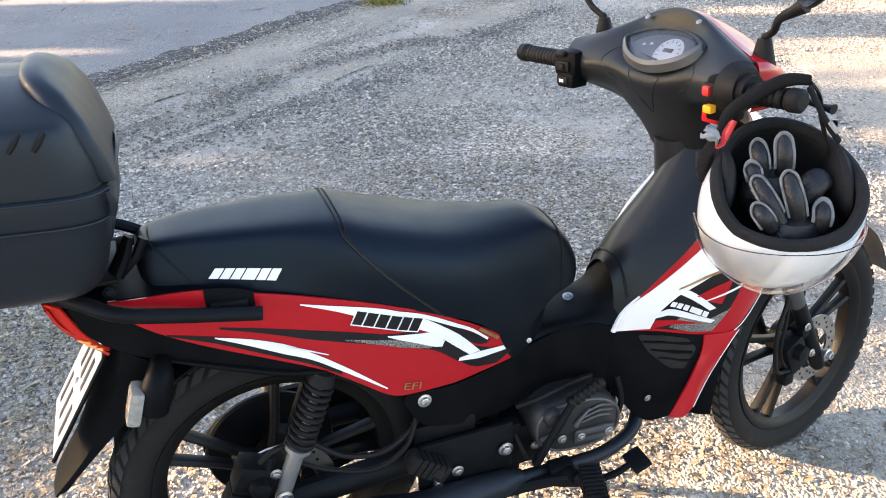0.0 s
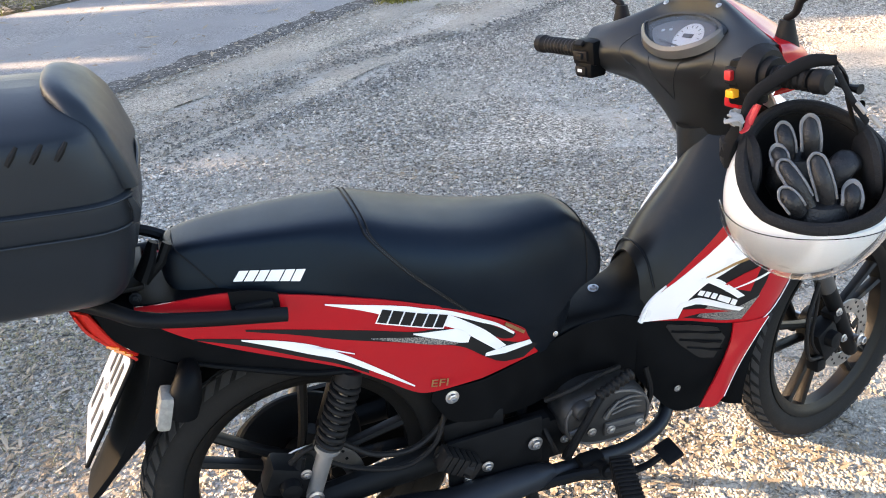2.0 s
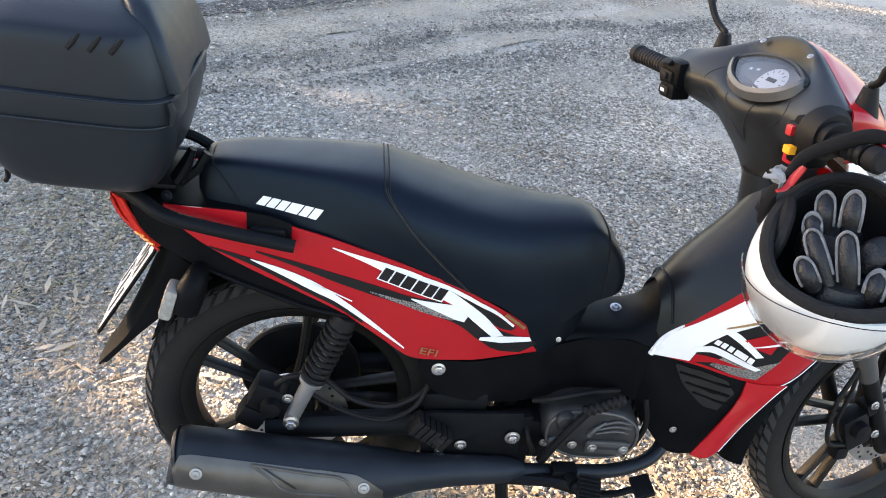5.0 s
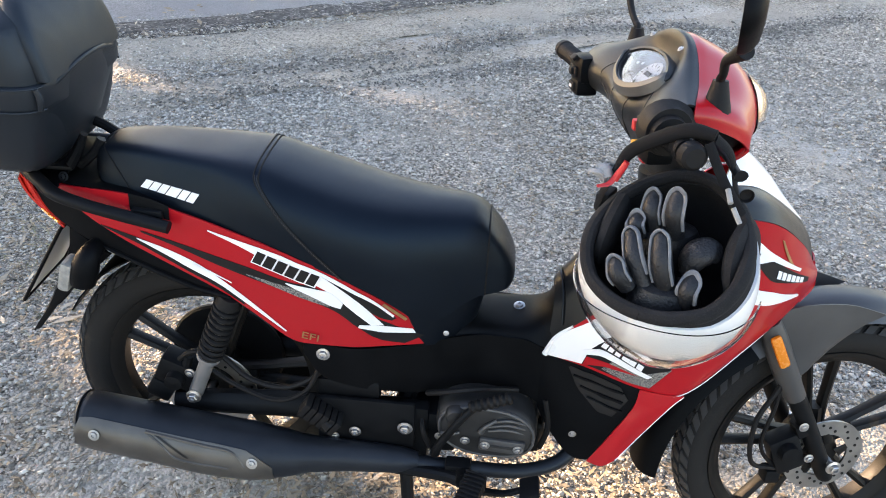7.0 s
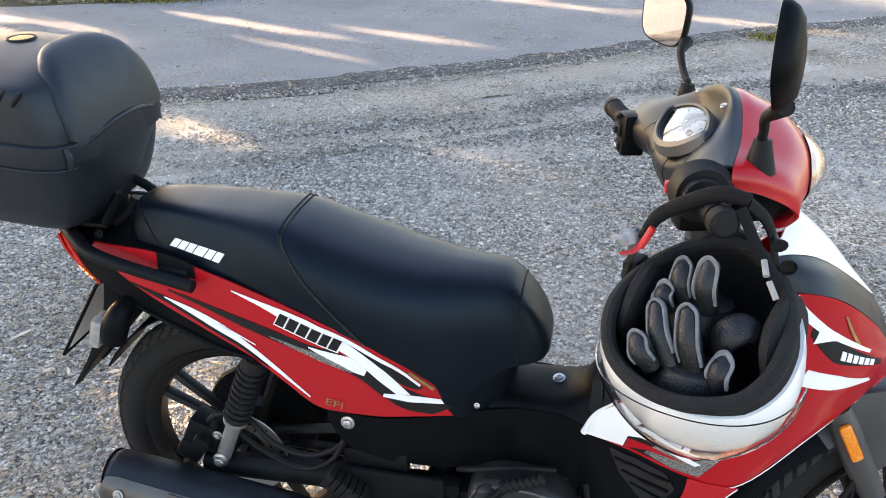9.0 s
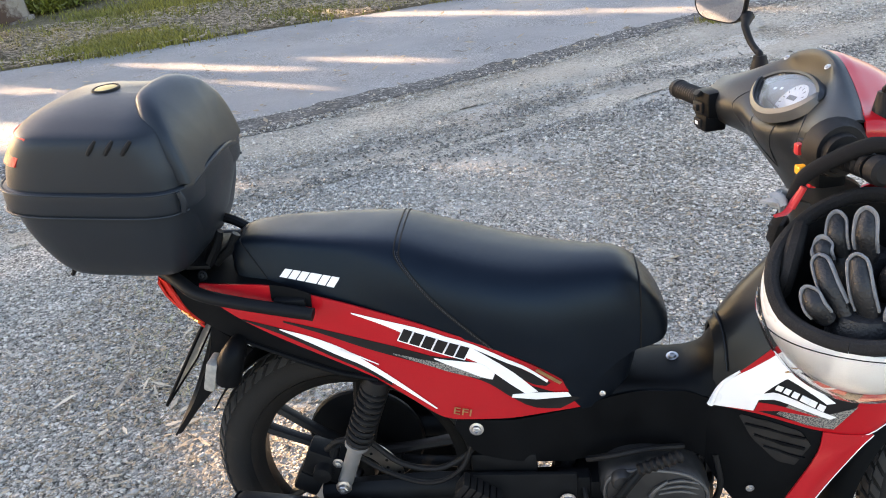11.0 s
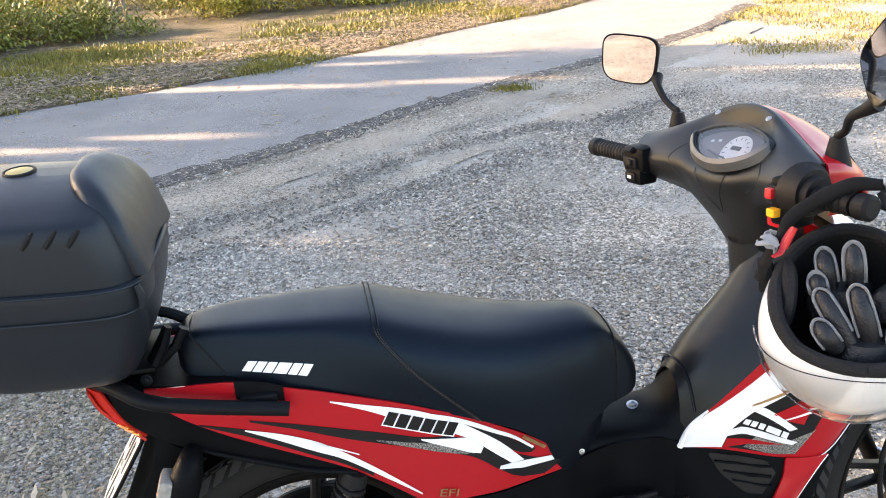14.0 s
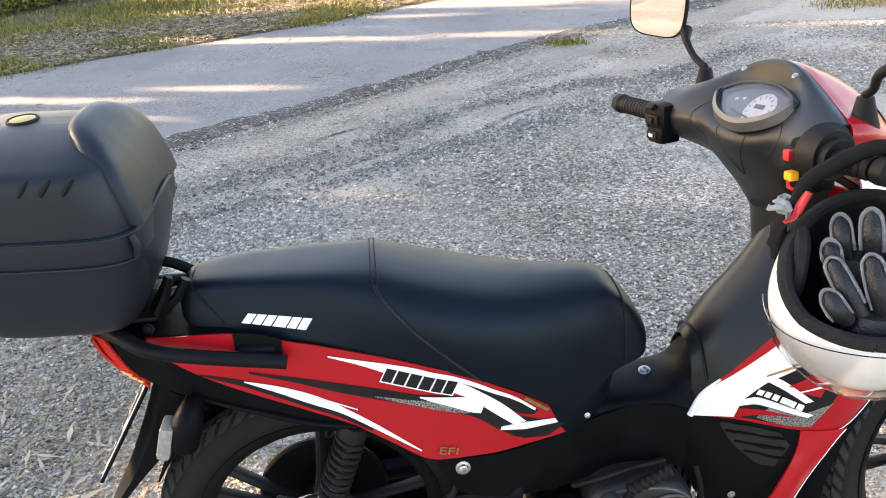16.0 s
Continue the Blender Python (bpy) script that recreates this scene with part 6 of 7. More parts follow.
GRAVEL = mapped("gravel_ground", [(.28, (.30, .262, .21)), (.42, (.42, .385, .33)), (.55, (.48, .45, .40)), (.75, (.54, .50, .44))], 1.3, cells=96, cell_cols=[(0, (.32, .31, .30)), (.3, (.72, .71, .69)), (.7, (1.0, .99, .97)), (1, (1.5, 1.48, 1.45))], bump=1.0, bump_scale=55, grain=(50, .10, .06, .48, .22))
ASPHALT = mapped("old_asphalt", [(.28, (.185, .187, .19)), (.5, (.24, .241, .243)), (.75, (.30, .296, .29))], .9, rough=.85, bump=.35, bump_scale=240, cells=150, cell_cols=[(0, (.62, .62, .62)), (.6, (1.0, 1.0, 1.0)), (1, (1.3, 1.3, 1.3))], grain=(3.2, .86, .010, 1.3, .3))
EDGE = mapped("edge_grit", [(.3, (.055, .055, .055)), (.55, (.10, .098, .095)), (.8, (.19, .183, .17))], 7, cells=62, cell_cols=[(0, (.35, .35, .34)), (.6, (.9, .9, .88)), (.86, (1.3, 1.28, 1.25)), (1, (3.2, 3.1, 3.0))], bump=1.0, bump_scale=60)
DIRT = mapped("packed_dirt", [(.3, (.28, .255, .215)), (.5, (.355, .325, .275)), (.75, (.42, .383, .32))], 1.8, rough=.92, bump=.45, bump_scale=70, cells=120, cell_cols=[(0, (.62, .61, .60)), (.4, (.95, .95, .95)), (1, (1.2, 1.19, 1.17))], grain=(30, .30, .035, .9, .45))
SOIL = mapped("verge_soil", [(.3, (.060, .058, .020)), (.45, (.095, .082, .036)), (.57, (.13, .105, .064)), (.75, (.18, .145, .088))], 1.6, cells=70, cell_cols=[(0, (.45, .43, .40)), (1, (1.2, 1.18, 1.15))], bump_scale=60)

ROAD_NEAR = [(-30, -20.5), (-12, -4.6), (-6.0, .6), (-3.71, 2.75), (-2.69, 3.80), (-2.08, 4.55), (-1.53, 5.35), (-.9, 6.38), (-.46, 7.0), (.3, 7.9), (1.0, 8.9), (1.6, 10.0), (2.3, 11.7), (5.5, 20), (14, 45)]
ROAD_FAR = [(-31, -16), (-14.5, -2.2), (-8.6, 2.9), (-6.5, 4.66), (-5.4, 5.66), (-4.69, 6.45), (-3.84, 7.2), (-3.05, 8.05), (-2.13, 9.4), (-1.1, 11.1), (.1, 13.0), (3.0, 20.6), (11, 46)]


def ground_height(x, y):
    return .006 * noise2(x, y, 1.3) + .004 * noise2(x, y, 4.1, 3) - .004


def sheet(name, lo, hi, n, nv, z, mat, label, category, ragged=0.0, sink=(0.0, 0.0)):
    lo, hi = spline(lo, n), spline(hi, n)
    v = []
    for i in range(n):
        for j, t in enumerate(np.linspace(0, 1, nv)):
            p = lo[i] * (1 - t) + hi[i] * t
            e = ragged * (noise2(p[0], p[1], 1.7, 5) + .6 * noise2(p[0], p[1], 6, 6) + .35 * noise2(p[0], p[1], 19, 9))
            side = 1 if j == 0 else (-1 if j == nv - 1 else 0)
            q = p + (lo[i] - hi[i]) / (np.linalg.norm(lo[i] - hi[i]) + 1e-9) * e * abs(side)
            v.append((q[0], q[1], z + .003 * noise2(q[0], q[1], .9, 8) - (sink[0] if j == 0 else sink[1] if j == nv - 1 else 0)))
    me = mesh_of(name, v, grid_faces(n, nv), mat)
    ob = new(name, me)
    return tagged(ob, label, category, "", "structure")


xs = np.unique(np.concatenate([np.linspace(-60, -6, 28), np.linspace(-6, 4, 120), np.linspace(4, 60, 28)]))
ys = np.unique(np.concatenate([np.linspace(-60, -1, 20), np.linspace(-1, 9, 120), np.linspace(9, 60, 28)]))
v = [(x, y, ground_height(x, y) if -6 < x < 4 and -1 < y < 9 else -.004) for x in xs for y in ys]
far = 1500.0
me = mesh_of("ground", v, grid_faces(len(xs), len(ys)), GRAVEL)
ground = tagged(new("ground", me), "grey crushed gravel with leaf litter beside an asphalt road", "ground", "", "structure")
ring = []
for r in (59.9, far):
    ring += [(-r, -r, -.012), (r, -r, -.012), (r, r, -.012), (-r, r, -.012)]
apron = tagged(new("ground_far", mesh_of("ground_far", ring, [(0, 4, 5, 1), (1, 5, 6, 2), (2, 6, 7, 3), (3, 7, 4, 0)], SOIL, smooth=False)), "dry open ground reaching the horizon", "ground", "", "structure")
road = sheet("road", ROAD_FAR, ROAD_NEAR, 220, 14, .009, ASPHALT, "worn grey asphalt road", "road", .05, (0, .016))
EDGE_LINE = [p for p in ROAD_NEAR if -7 < p[0] < 3]
edge_hi = [(x - .19, y + .14) for x, y in EDGE_LINE]
edge_lo = [(x + .02, y - .015) for x, y in EDGE_LINE]
edge = sheet("road_edge", edge_hi, edge_lo, 620, 9, .0135, EDGE, "dark loose grit along the asphalt edge", "road edge", .24, (.010, .022))
VERGE_OUT = [(x - 40, y + 34) for x, y in ROAD_FAR]
verge = sheet("verge", VERGE_OUT, [(x + .05, y - .04) for x, y in ROAD_FAR], 140, 60, .012, SOIL, "dry grass verge with leaf litter beyond the road", "verge", .14, (0, .010))

# packed bare dirt: a strip along the asphalt and a broad patch ahead of the motorcycle
DIRT_LINE = [p for p in ROAD_NEAR if -7 < p[0] < 1.8]
sheet("packed_dirt_strip", [(x + .01, y - .01) for x, y in DIRT_LINE], [(x + .50, y - .40) for x, y in DIRT_LINE], 420, 6, .006, DIRT, "smooth packed dirt between asphalt and gravel", "dirt", .26, (.0, .024))
sheet("packed_dirt_lane", [(x + .64, y - .52) for x, y in DIRT_LINE if x < .6], [(x + .98, y - .80) for x, y in DIRT_LINE if x < .6], 420, 4, .006, DIRT, "worn wheel lane of packed dirt in the gravel", "dirt", .30, (.024, .024))
sheet("packed_dirt_patch", [(.10, .7), (.42, 1.35), (.95, 2.1), (1.65, 2.7), (1.95, 3.4), (2.05, 4.2), (2.1, 5.0)], [(3.6, .2), (3.7, 1.2), (3.8, 2.0), (3.9, 2.8), (4.0, 3.5), (4.2, 4.2), (4.4, 5.0)], 160, 40, .006, DIRT, "smooth pale packed dirt in front of the motorcycle", "dirt", .16, (.024, .024))


def on_dirt(x, y):
    line_y = np.interp(x, [p[0] for p in ROAD_NEAR], [p[1] for p in ROAD_NEAR])
    ahead = x > np.interp(y, [.7, 1.35, 2.1, 2.7, 3.4, 4.2, 5.0], [.10, .42, .95, 1.65, 1.95, 2.05, 2.1])
    return ((y > line_y - .92) & (x < 1.8)) | ((y < line_y - 1.32) & (y > line_y - 1.95) & (x < .8)) | (ahead & (y < 5.0))

# ---- scatter on the ground ----
rng = np.random.default_rng(11)


def near_line(x, side):
    pts = ROAD_NEAR if side else ROAD_FAR
    return np.interp(x, [p[0] for p in pts], [p[1] for p in pts])


def soup(name, verts, faces, mat, label, category, smooth=False):
    me = bpy.data.meshes.new(name)
    me.vertices.add(len(verts))
    me.vertices.foreach_set("co", np.asarray(verts, np.float32).ravel())
    k = faces.shape[1]
    me.loops.add(faces.size)
    me.loops.foreach_set("vertex_index", faces.astype(np.int32).ravel())
    me.polygons.add(len(faces))
    me.polygons.foreach_set("loop_start", np.arange(0, faces.size, k, dtype=np.int32))
    me.polygons.foreach_set("loop_total", np.full(len(faces), k, np.int32))
    me.update(calc_edges=True)
    me.validate()
    me.materials.append(mat)
    return tagged(new(name, me), label, category, "", "stuff")


OCTA = np.array([(1, 0, 0), (0, 1, 0), (-1, 0, 0), (0, -1, 0), (0, 0, 1), (0, 0, -1)], float)
OCTA_F = np.array([(0, 1, 4), (1, 2, 4), (2, 3, 4), (3, 0, 4), (1, 0, 5), (2, 1, 5), (3, 2, 5), (0, 3, 5)])


def stones(name, pos, size, mat, label):
    n = len(pos)
    v = OCTA[None] * (size[:, None, None] * (0.6 + 0.8 * rng.random((n, 6, 1)))) * np.array((1, .8, .55))
    a = rng.random(n) * 6.283
    c, s = np.cos(a)[:, None], np.sin(a)[:, None]
    x, y = v[:, :, 0] * c - v[:, :, 1] * s, v[:, :, 0] * s + v[:, :, 1] * c
    v = np.stack([x, y, v[:, :, 2]], 2) + pos[:, None, :]
    f = (OCTA_F[None] + 6 * np.arange(n)[:, None, None]).reshape(-1, 3)
    return soup(name, v.reshape(-1, 3), f, mat, label, "gravel")


def spread(n, x0, x1, y0, y1, keep, power=1.0):
    out = []
    got = 0
    while got < n:
        p = rng.random((n * 2, 2))
        p[:, 1] **= power
        p = p * (x1 - x0, y1 - y0) + (x0, y0)
        p = p[keep(p[:, 0], p[:, 1])]
        out.append(p)
        got += len(p)
    return np.concatenate(out)[:n]


def patchy(x, y, s, seed, level):
    """True in loose patches of ground."""
    val = np.sin(x * s * 1.3 + seed) * np.cos(y * s * 1.7 - seed * 2) + .6 * np.sin((x + y) * s * 2.9 + seed * 3) + .4 * np.cos((x - 2 * y) * s * 3.7)
    return val + rng.normal(size=len(x)) * .45 > level


STONE = material("gravel_stone", (.235, .218, .190), (.53, .502, .450), .85, 0, 30, island=.55, bump=.2, bump_scale=300)
LEAF_DRY = material("dry_leaf", (.155, .118, .078), (.34, .275, .19), .8, 0, 12, island=.55)
TWIG = material("twig", (.075, .055, .038), (.19, .15, .105), .85, 0, 30, island=.6)
GRASS = material("grass_blade", (.10, .105, .014), (.22, .19, .026), .6, 0, .8, island=.5)
GRASS_DRY = material("dry_grass_blade", (.22, .175, .05), (.33, .27, .09), .7, 0, .8, island=.4)

off_road = lambda x, y: y < near_line(x, 1) - .05
bare = lambda x, y: ~on_dirt(x, y) | (rng.random(len(x)) < .24)
p = spread(64000, -2.6, 2.6, .75, 3.4, lambda x, y: off_road(x, y) & bare(x, y))
p2 = spread(60000, -3.6, 3.6, 2.2, 7.5, lambda x, y: off_road(x, y) & patchy(x, y, 1.1, 1.3, -.1) & bare(x, y))
p3 = spread(9000, -4.5, 2.0, 2.0, 9.5, lambda x, y: (np.abs(y - near_line(x, 1) - .10) < .30))
pos = np.concatenate([p, p2, p3])
size = np.concatenate([.0030 + .0075 * rng.random(len(p)) ** 2.4, .0045 + .010 * rng.random(len(p2)) ** 2.2, .004 + .010 * rng.random(len(p3)) ** 2])
stones("gravel_stones", np.column_stack([pos, np.where(on_dirt(pos[:, 0], pos[:, 1]), .009, .001)]), size, STONE, "loose grey gravel stones scattered over the ground")
# two ridges of darker grit thrown up between the wheel tracks of the dirt lane
ridge = []
for pts, n, wide in (([(.9, 6.5), (.2, 5.68), (-.3, 5.40), (-.92, 4.86), (-1.23, 4.32), (-1.6, 3.8), (-2.3, 3.0)], 3600, .06), ([(.5, 5.9), (.04, 5.24), (-.43, 4.58), (-.87, 4.18), (-1.30, 3.70), (-1.7, 3.15), (-2.2, 2.6)], 4600, .085)):
    track = spline(np.array(pts), 400)
    at = rng.random(n)
    at = at[np.sin(at * 23 + n) + .8 * np.sin(at * 57) > -.9 + rng.normal(size=n) * .3]
    ridge.append(track[(at * 399).astype(int)] + rng.normal(size=(len(at), 2)) * wide)
ridge = np.concatenate(ridge)
stones("lane_grit", np.column_stack([ridge, np.where(on_dirt(ridge[:, 0], ridge[:, 1]), .010, .002)]), .005 + .009 * rng.random(len(ridge)) ** 2, material("dark_grit", (.085, .080, .074), (.30, .285, .255), .85, 0, 30, island=.6), "dark grit in ridges along the dirt lane")
pb = spread(260, -3, 3.4, .9, 6.5, off_road)
stones("pebbles", np.column_stack([pb, np.full(len(pb), .004)]), .010 + .012 * rng.random(len(pb)) ** 2, material("pebble", (.28, .265, .24), (.40, .385, .36), .8, island=.4), "larger pale pebbles lying on the gravel")


def leaves(name, pos, length, width, mat, label, curl=.3, lift=.002, tilt=.25):
    n = len(pos)
    a = rng.random(n) * 6.283
    d = np.stack([np.cos(a), np.sin(a), (rng.random(n) - .5) * tilt], 1)
    q = np.stack([-np.sin(a), np.cos(a), (rng.random(n) - .5) * tilt * 1.5], 1)
    o = np.column_stack([pos, np.full(n, lift) + rng.random(n) * lift * 1.5])
    L, W = length[:, None], width[:, None]
    up = np.array((0, 0, 1.0))
    bend = L * curl * (rng.random((n, 1)) - .2) * .5
    v = np.stack([o - d * L, o + q * W + bend * up * .3, o + d * L + bend * up * .2, o - q * W + bend * up * .3], 1)
    f = np.arange(4 * n).reshape(n, 4)
    return soup(name, v.reshape(-1, 3), f, mat, label, "leaf litter")


p = np.concatenate([spread(5500, -2.0, 1.5, .85, 2.2, lambda x, y: off_road(x, y) & (~on_dirt(x, y) | (rng.random(len(x)) < .25))), spread(6000, -3.8, 3.5, 2.3, 6.8, lambda x, y: off_road(x, y) & patchy(x, y, .9, 4.2, .3)), spread(5200, -4.6, 1.8, 2.0, 9.5, lambda x, y: np.abs(y - near_line(x, 1) + .06) < .16)])
big = np.concatenate([np.array((-1.15, 1.48)) + rng.normal(size=(34, 2)) * (.28, .14), np.array((.1, 1.2)) + rng.normal(size=(16, 2)) * (.3, .08), spread(90, -3.4, 1.6, 1.8, 7.5, lambda x, y: np.abs(y - near_line(x, 1) + .05) < .3), spread(40, -2.6, 2.4, 1.2, 4.5, off_road)])
leaves("fallen_leaves", big, .022 + .030 * rng.random(len(big)), .005 + .005 * rng.random(len(big)), material("pale_leaf", (.30, .25, .18), (.46, .40, .31), .7, 0, 12, island=.4), "long pale fallen eucalyptus leaves", curl=.6, lift=.008)
q = spread(2800, -3.6, 1.4, 1.6, 7.6, lambda x, y: np.abs(y - near_line(x, 1) + 1.2 + .18 * np.sin(x * 4.1) + .1 * np.sin(x * 11.3)) < .22)
spots = [np.array(c) + rng.normal(size=(n, 2)) * r for c, r, n in (((.08, 1.22), (.26, .10), 1500), ((.72, 1.47), (.22, .07), 450), ((-1.15, 1.50), (.30, .16), 600), ((-1.35, 2.05), (.35, .22), 500), ((.35, 1.60), (.25, .10), 400))]
p = np.concatenate([p, q] + spots)
leaves("leaf_litter", p, .005 + .018 * rng.random(len(p)) ** 2.5, .002 + .004 * rng.random(len(p)), LEAF_DRY, "small dry tan leaves and bark bits on the gravel", lift=.006)
p = np.concatenate([spread(4200, -3.0, 3.2, .9, 6.0, lambda x, y: off_road(x, y) & (~on_dirt(x, y) | (rng.random(len(x)) < .4))), spread(1400, -4.2, 1.8, 2.2, 9.5, lambda x, y: np.abs(y - near_line(x, 1) + .15) < .22)])
leaves("twigs", p, .012 + .05 * rng.random(len(p)) ** 2.6, .0010 + .0012 * rng.random(len(p)), TWIG, "thin dry twigs on the gravel", lift=.006)
verge_in = lambda lo, hi: (lambda x, y: (y > near_line(x, 0) + lo) & (y < near_line(x, 0) + hi))
p = np.concatenate([spread(26000, -9.5, 3.0, 4.6, 17, verge_in(.02, 3.2)), spread(500, -6.5, .5, 3.5, 10, lambda x, y: (y > near_line(x, 1)) & (y < near_line(x, 0)))])
leaves("verge_litter", p, .016 + .055 * rng.random(len(p)) ** 2, .006 + .012 * rng.random(len(p)), LEAF_DRY, "dry leaves and bark strips on the verge", lift=.018)


def blades(name, pos, height, mat, label, lean=.5, width=.004, z0=.01):
    n = len(pos)
    a = rng.random(n) * 6.283
    d = np.stack([np.cos(a), np.sin(a), np.zeros(n)], 1)
    b = rng.random(n) * 6.283
    t = np.stack([np.cos(b), np.sin(b), np.zeros(n)], 1)
    o = np.column_stack([pos, np.full(n, z0)])
    H = height[:, None]
    up = np.array((0, 0, 1.0))
    W = width * (0.6 + .8 * rng.random((n, 1)))
    m = o + up * H * .6 + t * H * lean * .25
    top = o + up * H * .95 + t * H * lean * (.5 + rng.random((n, 1)) * .7)
    v = np.stack([o - d * W, o + d * W, m + d * W * .7, top, m - d * W * .7], 1)
    k = 5 * np.arange(n)[:, None]
    f = np.concatenate([k + np.array((0, 1, 2)), k + np.array((0, 2, 4)), k + np.array((4, 2, 3))])
    return soup(name, v.reshape(-1, 3), f, mat, label, "grass")


def tufted(n, x0, x1, y0, y1, keep, r, per):
    c = spread(max(1, n // per), x0, x1, y0, y1, keep)
    return np.repeat(c, per, 0) + rng.normal(size=(len(c) * per, 2)) * r


near_v = verge_in(.12, 1.3)
p = np.concatenate([tufted(24000, -9, 2.5, 4.8, 16, lambda x, y: near_v(x, y) & patchy(x, y, .8, .7, .85), .12, 22), tufted(30000, -10, 3.0, 6, 20, lambda x, y: verge_in(2.2, 5.5)(x, y) & patchy(x, y, .6, 2.7, .15), .14, 30)])
blades("verge_grass", p, .022 + .055 * rng.random(len(p)) ** 1.5, GRASS, "short green grass tufts on the verge", width=.006)
p = np.concatenate([tufted(9000, -9, 2.5, 4.8, 16, lambda x, y: verge_in(.08, 2.8)(x, y) & patchy(x, y, .7, 5.1, .1), .09, 18), tufted(16000, 1.5, 7.0, 8.0, 15, lambda x, y: (y < near_line(x, 1) - .1) & patchy(x, y, .8, 3.3, -.3), .1, 22)])
blades("dry_grass", p, .015 + .04 * rng.random(len(p)), GRASS_DRY, "short straw-yellow grass tufts")
p = np.concatenate([tufted(22000, 1.6, 7.0, 8.0, 15, lambda x, y: (y < near_line(x, 1) - .1) & patchy(x, y, .8, 3.3, -.6), .09, 26), np.array([(-.50, 6.72)]) + rng.normal(size=(420, 2)) * (.09, .06)])
blades("roadside_grass", p, .015 + .03 * rng.random(len(p)), GRASS, "low green grass beside the gravel")

p = np.concatenate([np.array((-1.40, 2.05)) + rng.normal(size=(1500, 2)) * (.30, .20), np.array((-1.15, 1.60)) + rng.normal(size=(500, 2)) * (.22, .14), np.array((.62, 2.75)) + rng.normal(size=(160, 2)) * (.12, .10)])
blades("dry_weeds", p, .006 + .018 * rng.random(len(p)), material("weed_blade", (.16, .155, .07), (.34, .31, .18), .75, 0, 3, island=.5), "low dry olive weeds flattened on the gravel", lean=2.2, width=.0016, z0=.004)

# shrubs beyond the verge
SHRUB_G = material("shrub_leaf", (.075, .10, .010), (.155, .165, .020), .55, 0, 1.2, island=.5)
SHRUB_Y = material("shrub_leaf_yellow", (.16, .155, .014), (.28, .25, .028), .55, 0, 1.2, island=.45)


def shrub(at, r, h, mat, label, n=4200):
    """Many upright leafy stems, thickest low down, with an uneven top."""
    lobes = rng.normal(size=(7, 2)) * r * .5
    which = rng.integers(0, 7, n)
    q = lobes[which] + rng.normal(size=(n, 2)) * r * .28
    top = h * (.55 + .45 * rng.random(7))[which]
    z = rng.random(n) ** .8 * top * np.exp(-((q ** 2).sum(1)) / (1.6 * r * r))
    a, e = rng.random(n) * 6.283, rng.random(n) * 1.1
    d = np.stack([np.cos(a) * np.cos(e), np.sin(a) * np.cos(e), np.sin(e)], 1)
    s = np.stack([-np.sin(a), np.cos(a), (rng.random(n) - .5)], 1)
    L, W = (.045 + .070 * rng.random((n, 1))), (.008 + .010 * rng.random((n, 1)))
    o = np.column_stack([q, z])
    v = np.stack([o, o + d * L * .5 + s * W, o + d * L, o + d * L * .5 - s * W], 1).reshape(-1, 3)
    me = bpy.data.meshes.new("foliage")
    me.from_pydata(v.tolist(), [], np.arange(4 * n).reshape(n, 4).tolist())
    me.materials.append(mat)
    ob = thing("shrub", Matrix.Translation((*at, .01)), label, "shrub", "shrubs beyond the verge")
    tagged(part("foliage", me, mat, ob), "", "", "", "stuff")
    for l in lobes:
        part("stem", tube([(0, 0, 0), (l[0] * .6, l[1] * .6, h * .35), (l[0], l[1], h * .7)], [.012, .008, .003], 5), TWIG, ob)


for at, r, h, y in (((-9.4, 9.0), .7, .55, 0), ((-8.6, 9.6), .75, .6, 0), ((-10.6, 9.6), .8, .75, 1), ((-9.7, 10.5), .8, .8, 1), ((-8.2, 10.9), .7, .7, 0), ((-11.8, 10.4), .8, .8, 1), ((-7.3, 11.6), .7, .65, 0), ((-10.4, 12.0), .9, .9, 1), ((-8.9, 12.6), .9, 1.0, 1), ((-6.6, 13.4), .8, .9, 1),
                    ((-5.4, 13.9), .9, 1.0, 1), ((-4.2, 14.7), .9, .9, 0), ((-7.6, 15.0), 1.0, 1.2, 1), ((-2.9, 16.4), .9, .8, 0), ((-1.4, 17.6), 1.0, .8, 0), ((-12.6, 12.2), .9, .9, 1), ((-9.2, 7.6), .45, .4, 0), ((-9.9, 7.9), .5, .5, 0), ((-14.5, 13.6), 1.0, .9, 1), ((.4, 19), 1.0, .8, 0), ((-13.6, 15.2), 1.1, 1.0, 1), ((-12.2, 16.4), 1.1, 1.1, 0), ((-10.6, 15.0), 1.1, 1.1, 1), ((-9.6, 16.8), 1.2, 1.2, 1), ((-15.8, 15.6), 1.2, 1.0, 1), ((-6.4, 16.8), 1.1, 1.1, 1), ((-4.4, 17.6), 1.1, 1.0, 0), ((-16.8, 12.6), 1.1, .9, 1), ((-13.2, 10.2), .9, .7, 0)):
    shrub(at, r, h, SHRUB_Y if y else SHRUB_G, "bushy yellow-green shrub in low sun" if y else "bushy green shrub at the edge of the verge")

# ---- trees ----
BARK = material("eucalyptus_bark", (.14, .118, .095), (.26, .238, .21), .85, 0, 3.2, bump=.5, bump_scale=60, wear=(.055, .032, .022), wear_scale=2.6, wear_at=.45)
TREE_LEAF = material("tree_leaf", (.05, .075, .02), (.10, .13, .04), .5, 0, 2, island=.4)
SUN_T = math.tan(radians(SUN_EL))
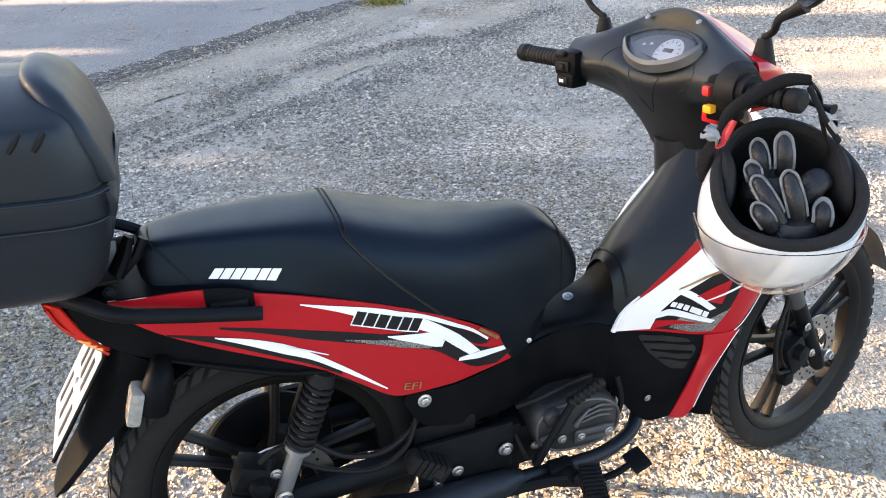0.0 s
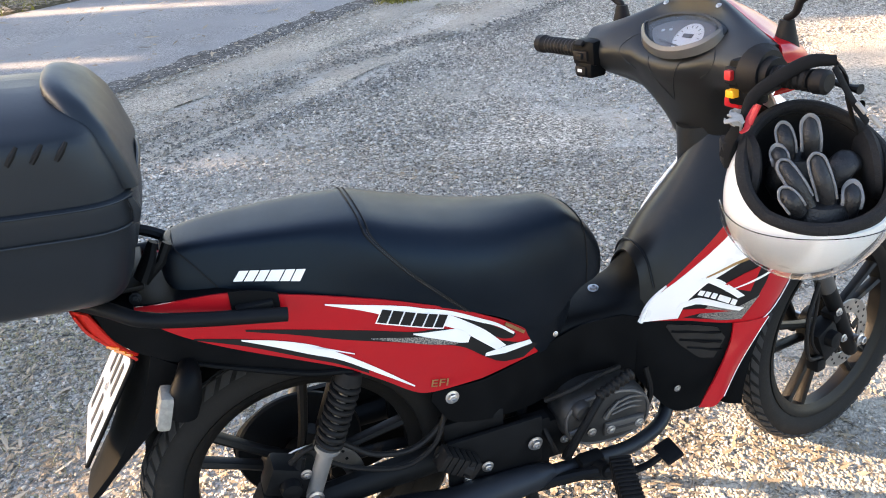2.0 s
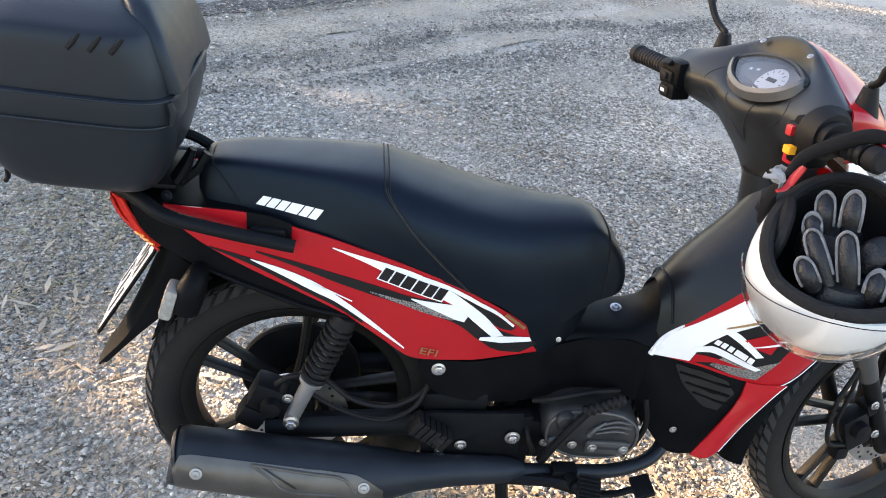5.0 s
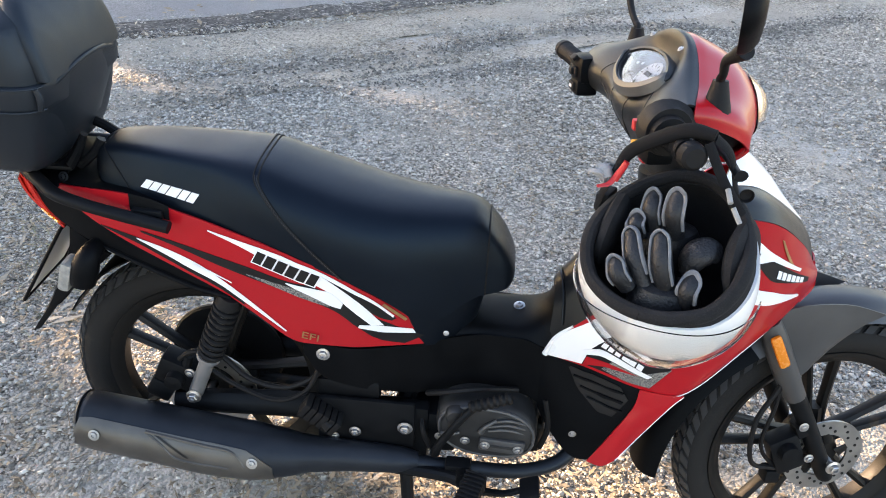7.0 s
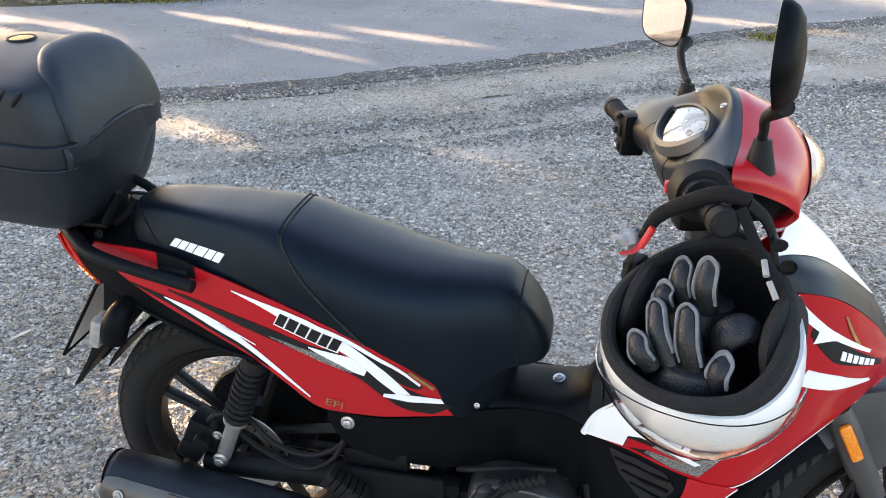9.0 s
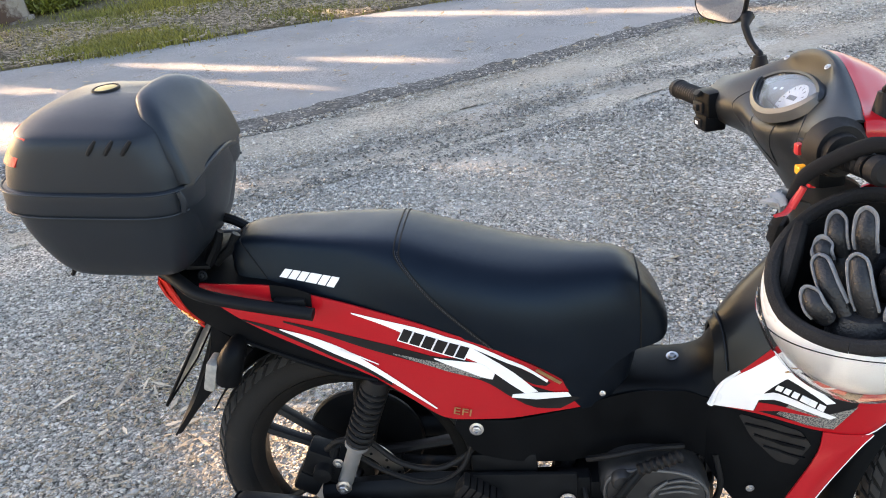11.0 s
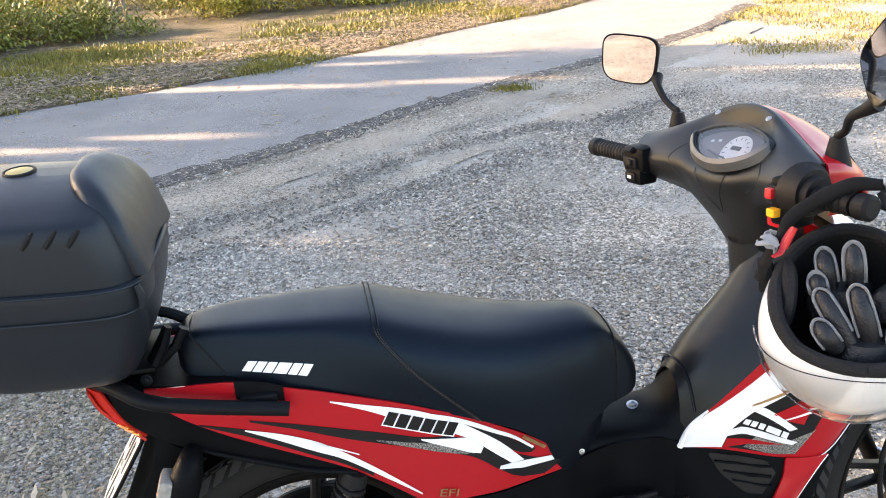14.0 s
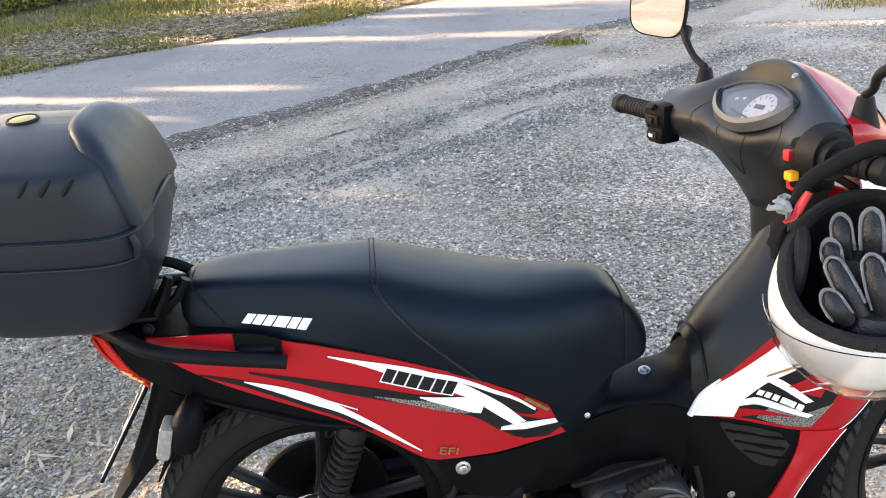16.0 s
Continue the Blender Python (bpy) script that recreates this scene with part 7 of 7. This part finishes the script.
# gaps left in the crowns to place pools of sun: centre x, y, half length, half width
POOLS = [(.30, 1.46, .85, .22), (.62, 1.19, .40, .03), (.75, 1.25, .3, .03), (1.35, 1.66, .6, .14), (1.5, 2.2, .95, .36), (1.55, 1.35, .5, .12), (1.0, 1.26, .5, .10), (1.95, 1.72, .7, .10), (2.3, 2.9, 1.0, .28), (2.6, 3.6, .9, .12), (-.75, 1.38, .38, .26), (-2.55, 2.98, .55, .12), (2.9, 4.9, 1.1, .7), (2.5, 6.2, .7, .25),
         (-2.9, 5.38, .85, .11), (-3.3, 7.08, 1.45, .15), (-4.3, 5.03, 1.05, .10), (-3.6, 4.57, 1.0, .11), (-4.8, 4.38, 1.0, .08), (-4.6, 3.22, .65, .32), (-1.0, 7.15, 1.0, .13), (-2.4, 8.2, .9, .12), (-5.9, 3.7, .5, .2)]


def pooled(gx, gy):
    hit = np.zeros(len(gx), bool)
    for cx, cy, a, b in POOLS:
        hit |= ((gx - cx) / a) ** 2 + ((gy - cy) / b) ** 2 < 1
    return hit


def tree(at, height, radius, label, shade=None, n=9000, lean=(0, 0), leaf=.11, soft=.25):
    t = thing("tree", Matrix.Translation((*at, 0)), label, "tree", "eucalyptus trees by the road")
    hgt = height
    trunk_pts = [(0, 0, -.05), (.02, .0, .25), (lean[0] * .3, lean[1] * .3, hgt * .35), (lean[0] * .7, lean[1] * .7, hgt * .7), (lean[0], lean[1], hgt)]
    v, f = tube(trunk_pts, [radius * 1.35, radius, radius * .8, radius * .5, radius * .15], 22, 40)
    v = [(x * (1 + .10 * noise.noise(Vector((x * 4, y * 4, z * 1.2)))), y * (1 + .10 * noise.noise(Vector((x * 4 + 9, y * 4, z * 1.2)))), z) for x, y, z in v]
    part("trunk", (v, f), BARK, t, "pale peeling eucalyptus trunk", sharp=60)
    limbs = []
    for k in range(7):
        a = k * 2.4
        z = hgt * (.35 + .08 * k)
        limbs.append(tube([(lean[0] * .5, lean[1] * .5, z), (math.cos(a) * hgt * .12, math.sin(a) * hgt * .12, z + hgt * .12), (math.cos(a) * hgt * .26, math.sin(a) * hgt * .26, z + hgt * .2)], [radius * .3, radius * .18, radius * .06], 8, 10))
    part("limbs", join(*limbs), BARK, t)
    y0, y1, g0, g1 = shade
    gx, gy = g0 + (g1 - g0) * rng.random(n), y0 + (y1 - y0) * rng.random(n)
    # the canopy thins out towards its edges
    ex = np.minimum(gx - g0, g1 - gx) / 1.6 + .9 * np.sin(gy * 2.3 + gx * .4) * np.cos(gy * 5.1)
    ey = np.minimum(gy - y0, y1 - gy) / soft + .5 * np.sin(gx * 1.7)
    keep = ~pooled(gx, gy) & (rng.random(n) < np.clip(ex + .3, 0, 1)) & (rng.random(n) < np.clip(ey + .6, 0, 1))
    gx, gy = gx[keep], gy[keep]
    m = len(gx)
    # each leaf is set back along the sun's ray from the ground it shades
    x = at[0] + rng.normal(size=m) * .9
    s = gx - x
    k = math.tan(radians(180 - SUN_AZ))
    o = np.stack([x - at[0], gy + s * k - at[1], s * SUN_T / math.cos(radians(180 - SUN_AZ))], 1)
    a, e = rng.random(m) * 6.283, rng.normal(size=m) * .5
    d = np.stack([np.cos(a) * .4, np.sin(a), -np.abs(np.sin(e)) - .6], 1)
    d /= np.linalg.norm(d, axis=1)[:, None]
    q = np.cross(d, rng.normal(size=(m, 3)))
    q /= np.linalg.norm(q, axis=1)[:, None]
    L, W = leaf * (.7 + .6 * rng.random((m, 1))), leaf * .32 * (.7 + .6 * rng.random((m, 1)))
    vv = np.stack([o - d * L, o + q * W, o + d * L, o - q * W], 1).reshape(-1, 3)
    me = bpy.data.meshes.new("crown")
    me.from_pydata(vv.tolist(), [], np.arange(4 * m).reshape(m, 4).tolist())
    me.materials.append(TREE_LEAF)
    tagged(part("crown", me, TREE_LEAF, t, "hanging grey-green leaves"), "", "", "", "stuff")
    return t


tree((-9.15, 6.75), 9, .30, "pale eucalyptus with peeling bark standing on the verge", (6.2, 9.5, 6, 16), 1500, (.3, -.2))
# the next five stand out of view, added to cast the shade
tree((-15.5, 1.0), 9, .28, "unseen eucalyptus added to shade the motorcycle", (-3.0, 1.9, -5, 9.5), 13500)
tree((-15.0, 3.6), 9, .26, "unseen eucalyptus added to shade the gravel", (1.0, 3.4, -5, 9.5), 11000)
tree((-15.3, 5.4), 9, .3, "unseen eucalyptus added to shade gravel and road", (3.3, 5.8, -6, 9.5), 11500)
tree((-16.0, 7.6), 9, .25, "unseen eucalyptus added to thin the sun on the road", (5.4, 8.6, -6.5, 3.0), 7500, soft=.8)
tree((-20.5, 9.5), 10, .28, "unseen eucalyptus added to shade the verge", (4.2, 9.6, -10.5, -4.5), 6000, soft=.8)
tree((-14.2, 15.8), 8, .26, "distant pale eucalyptus behind the shrubs", (15, 18, 6, 16), 700)


def stake(a, b, r=.02):
    t = thing("stake", Matrix.Translation((a[0], a[1], 0)), "thin weathered wooden support stake in the grass", "stake", "support stakes")
    part("pole", tube([(0, 0, -.05), (b[0] - a[0], b[1] - a[1], b[2])], [r, r * .8], 8), BARK, t)


stake((-11.0, 10.6), (-10.9, 10.9, 2.4), .035)
stake((-11.9, 11.2), (-11.1, 11.1, 2.4), .035)
stake((-10.95, 10.7), (-11.2, 10.9, 2.4), .03)
stake((-11.6, 13.2), (-11.9, 13.3, 2.2), .03)
stake((-8.1, 13.2), (-8.3, 13.4, 2.2), .035)
stake((-7.9, 13.3), (-8.25, 13.4, 2.2), .03)
scrap = thing("plastic_scrap", pose(-7.55, 5.15, .02), "crumpled pale green plastic scrap on the verge", "litter")
part("film", slab(patch([[(-.07, -.03, 0), (-.03, 0, .03), (.0, .04, .0)], [(0, -.04, .02), (.01, 0, .05), (.02, .04, .02)], [(.06, -.02, 0), (.07, .01, .03), (.08, .04, 0)]], 8, 8), .002), material("green_film", (.25, .6, .45), None, .3), scrap)
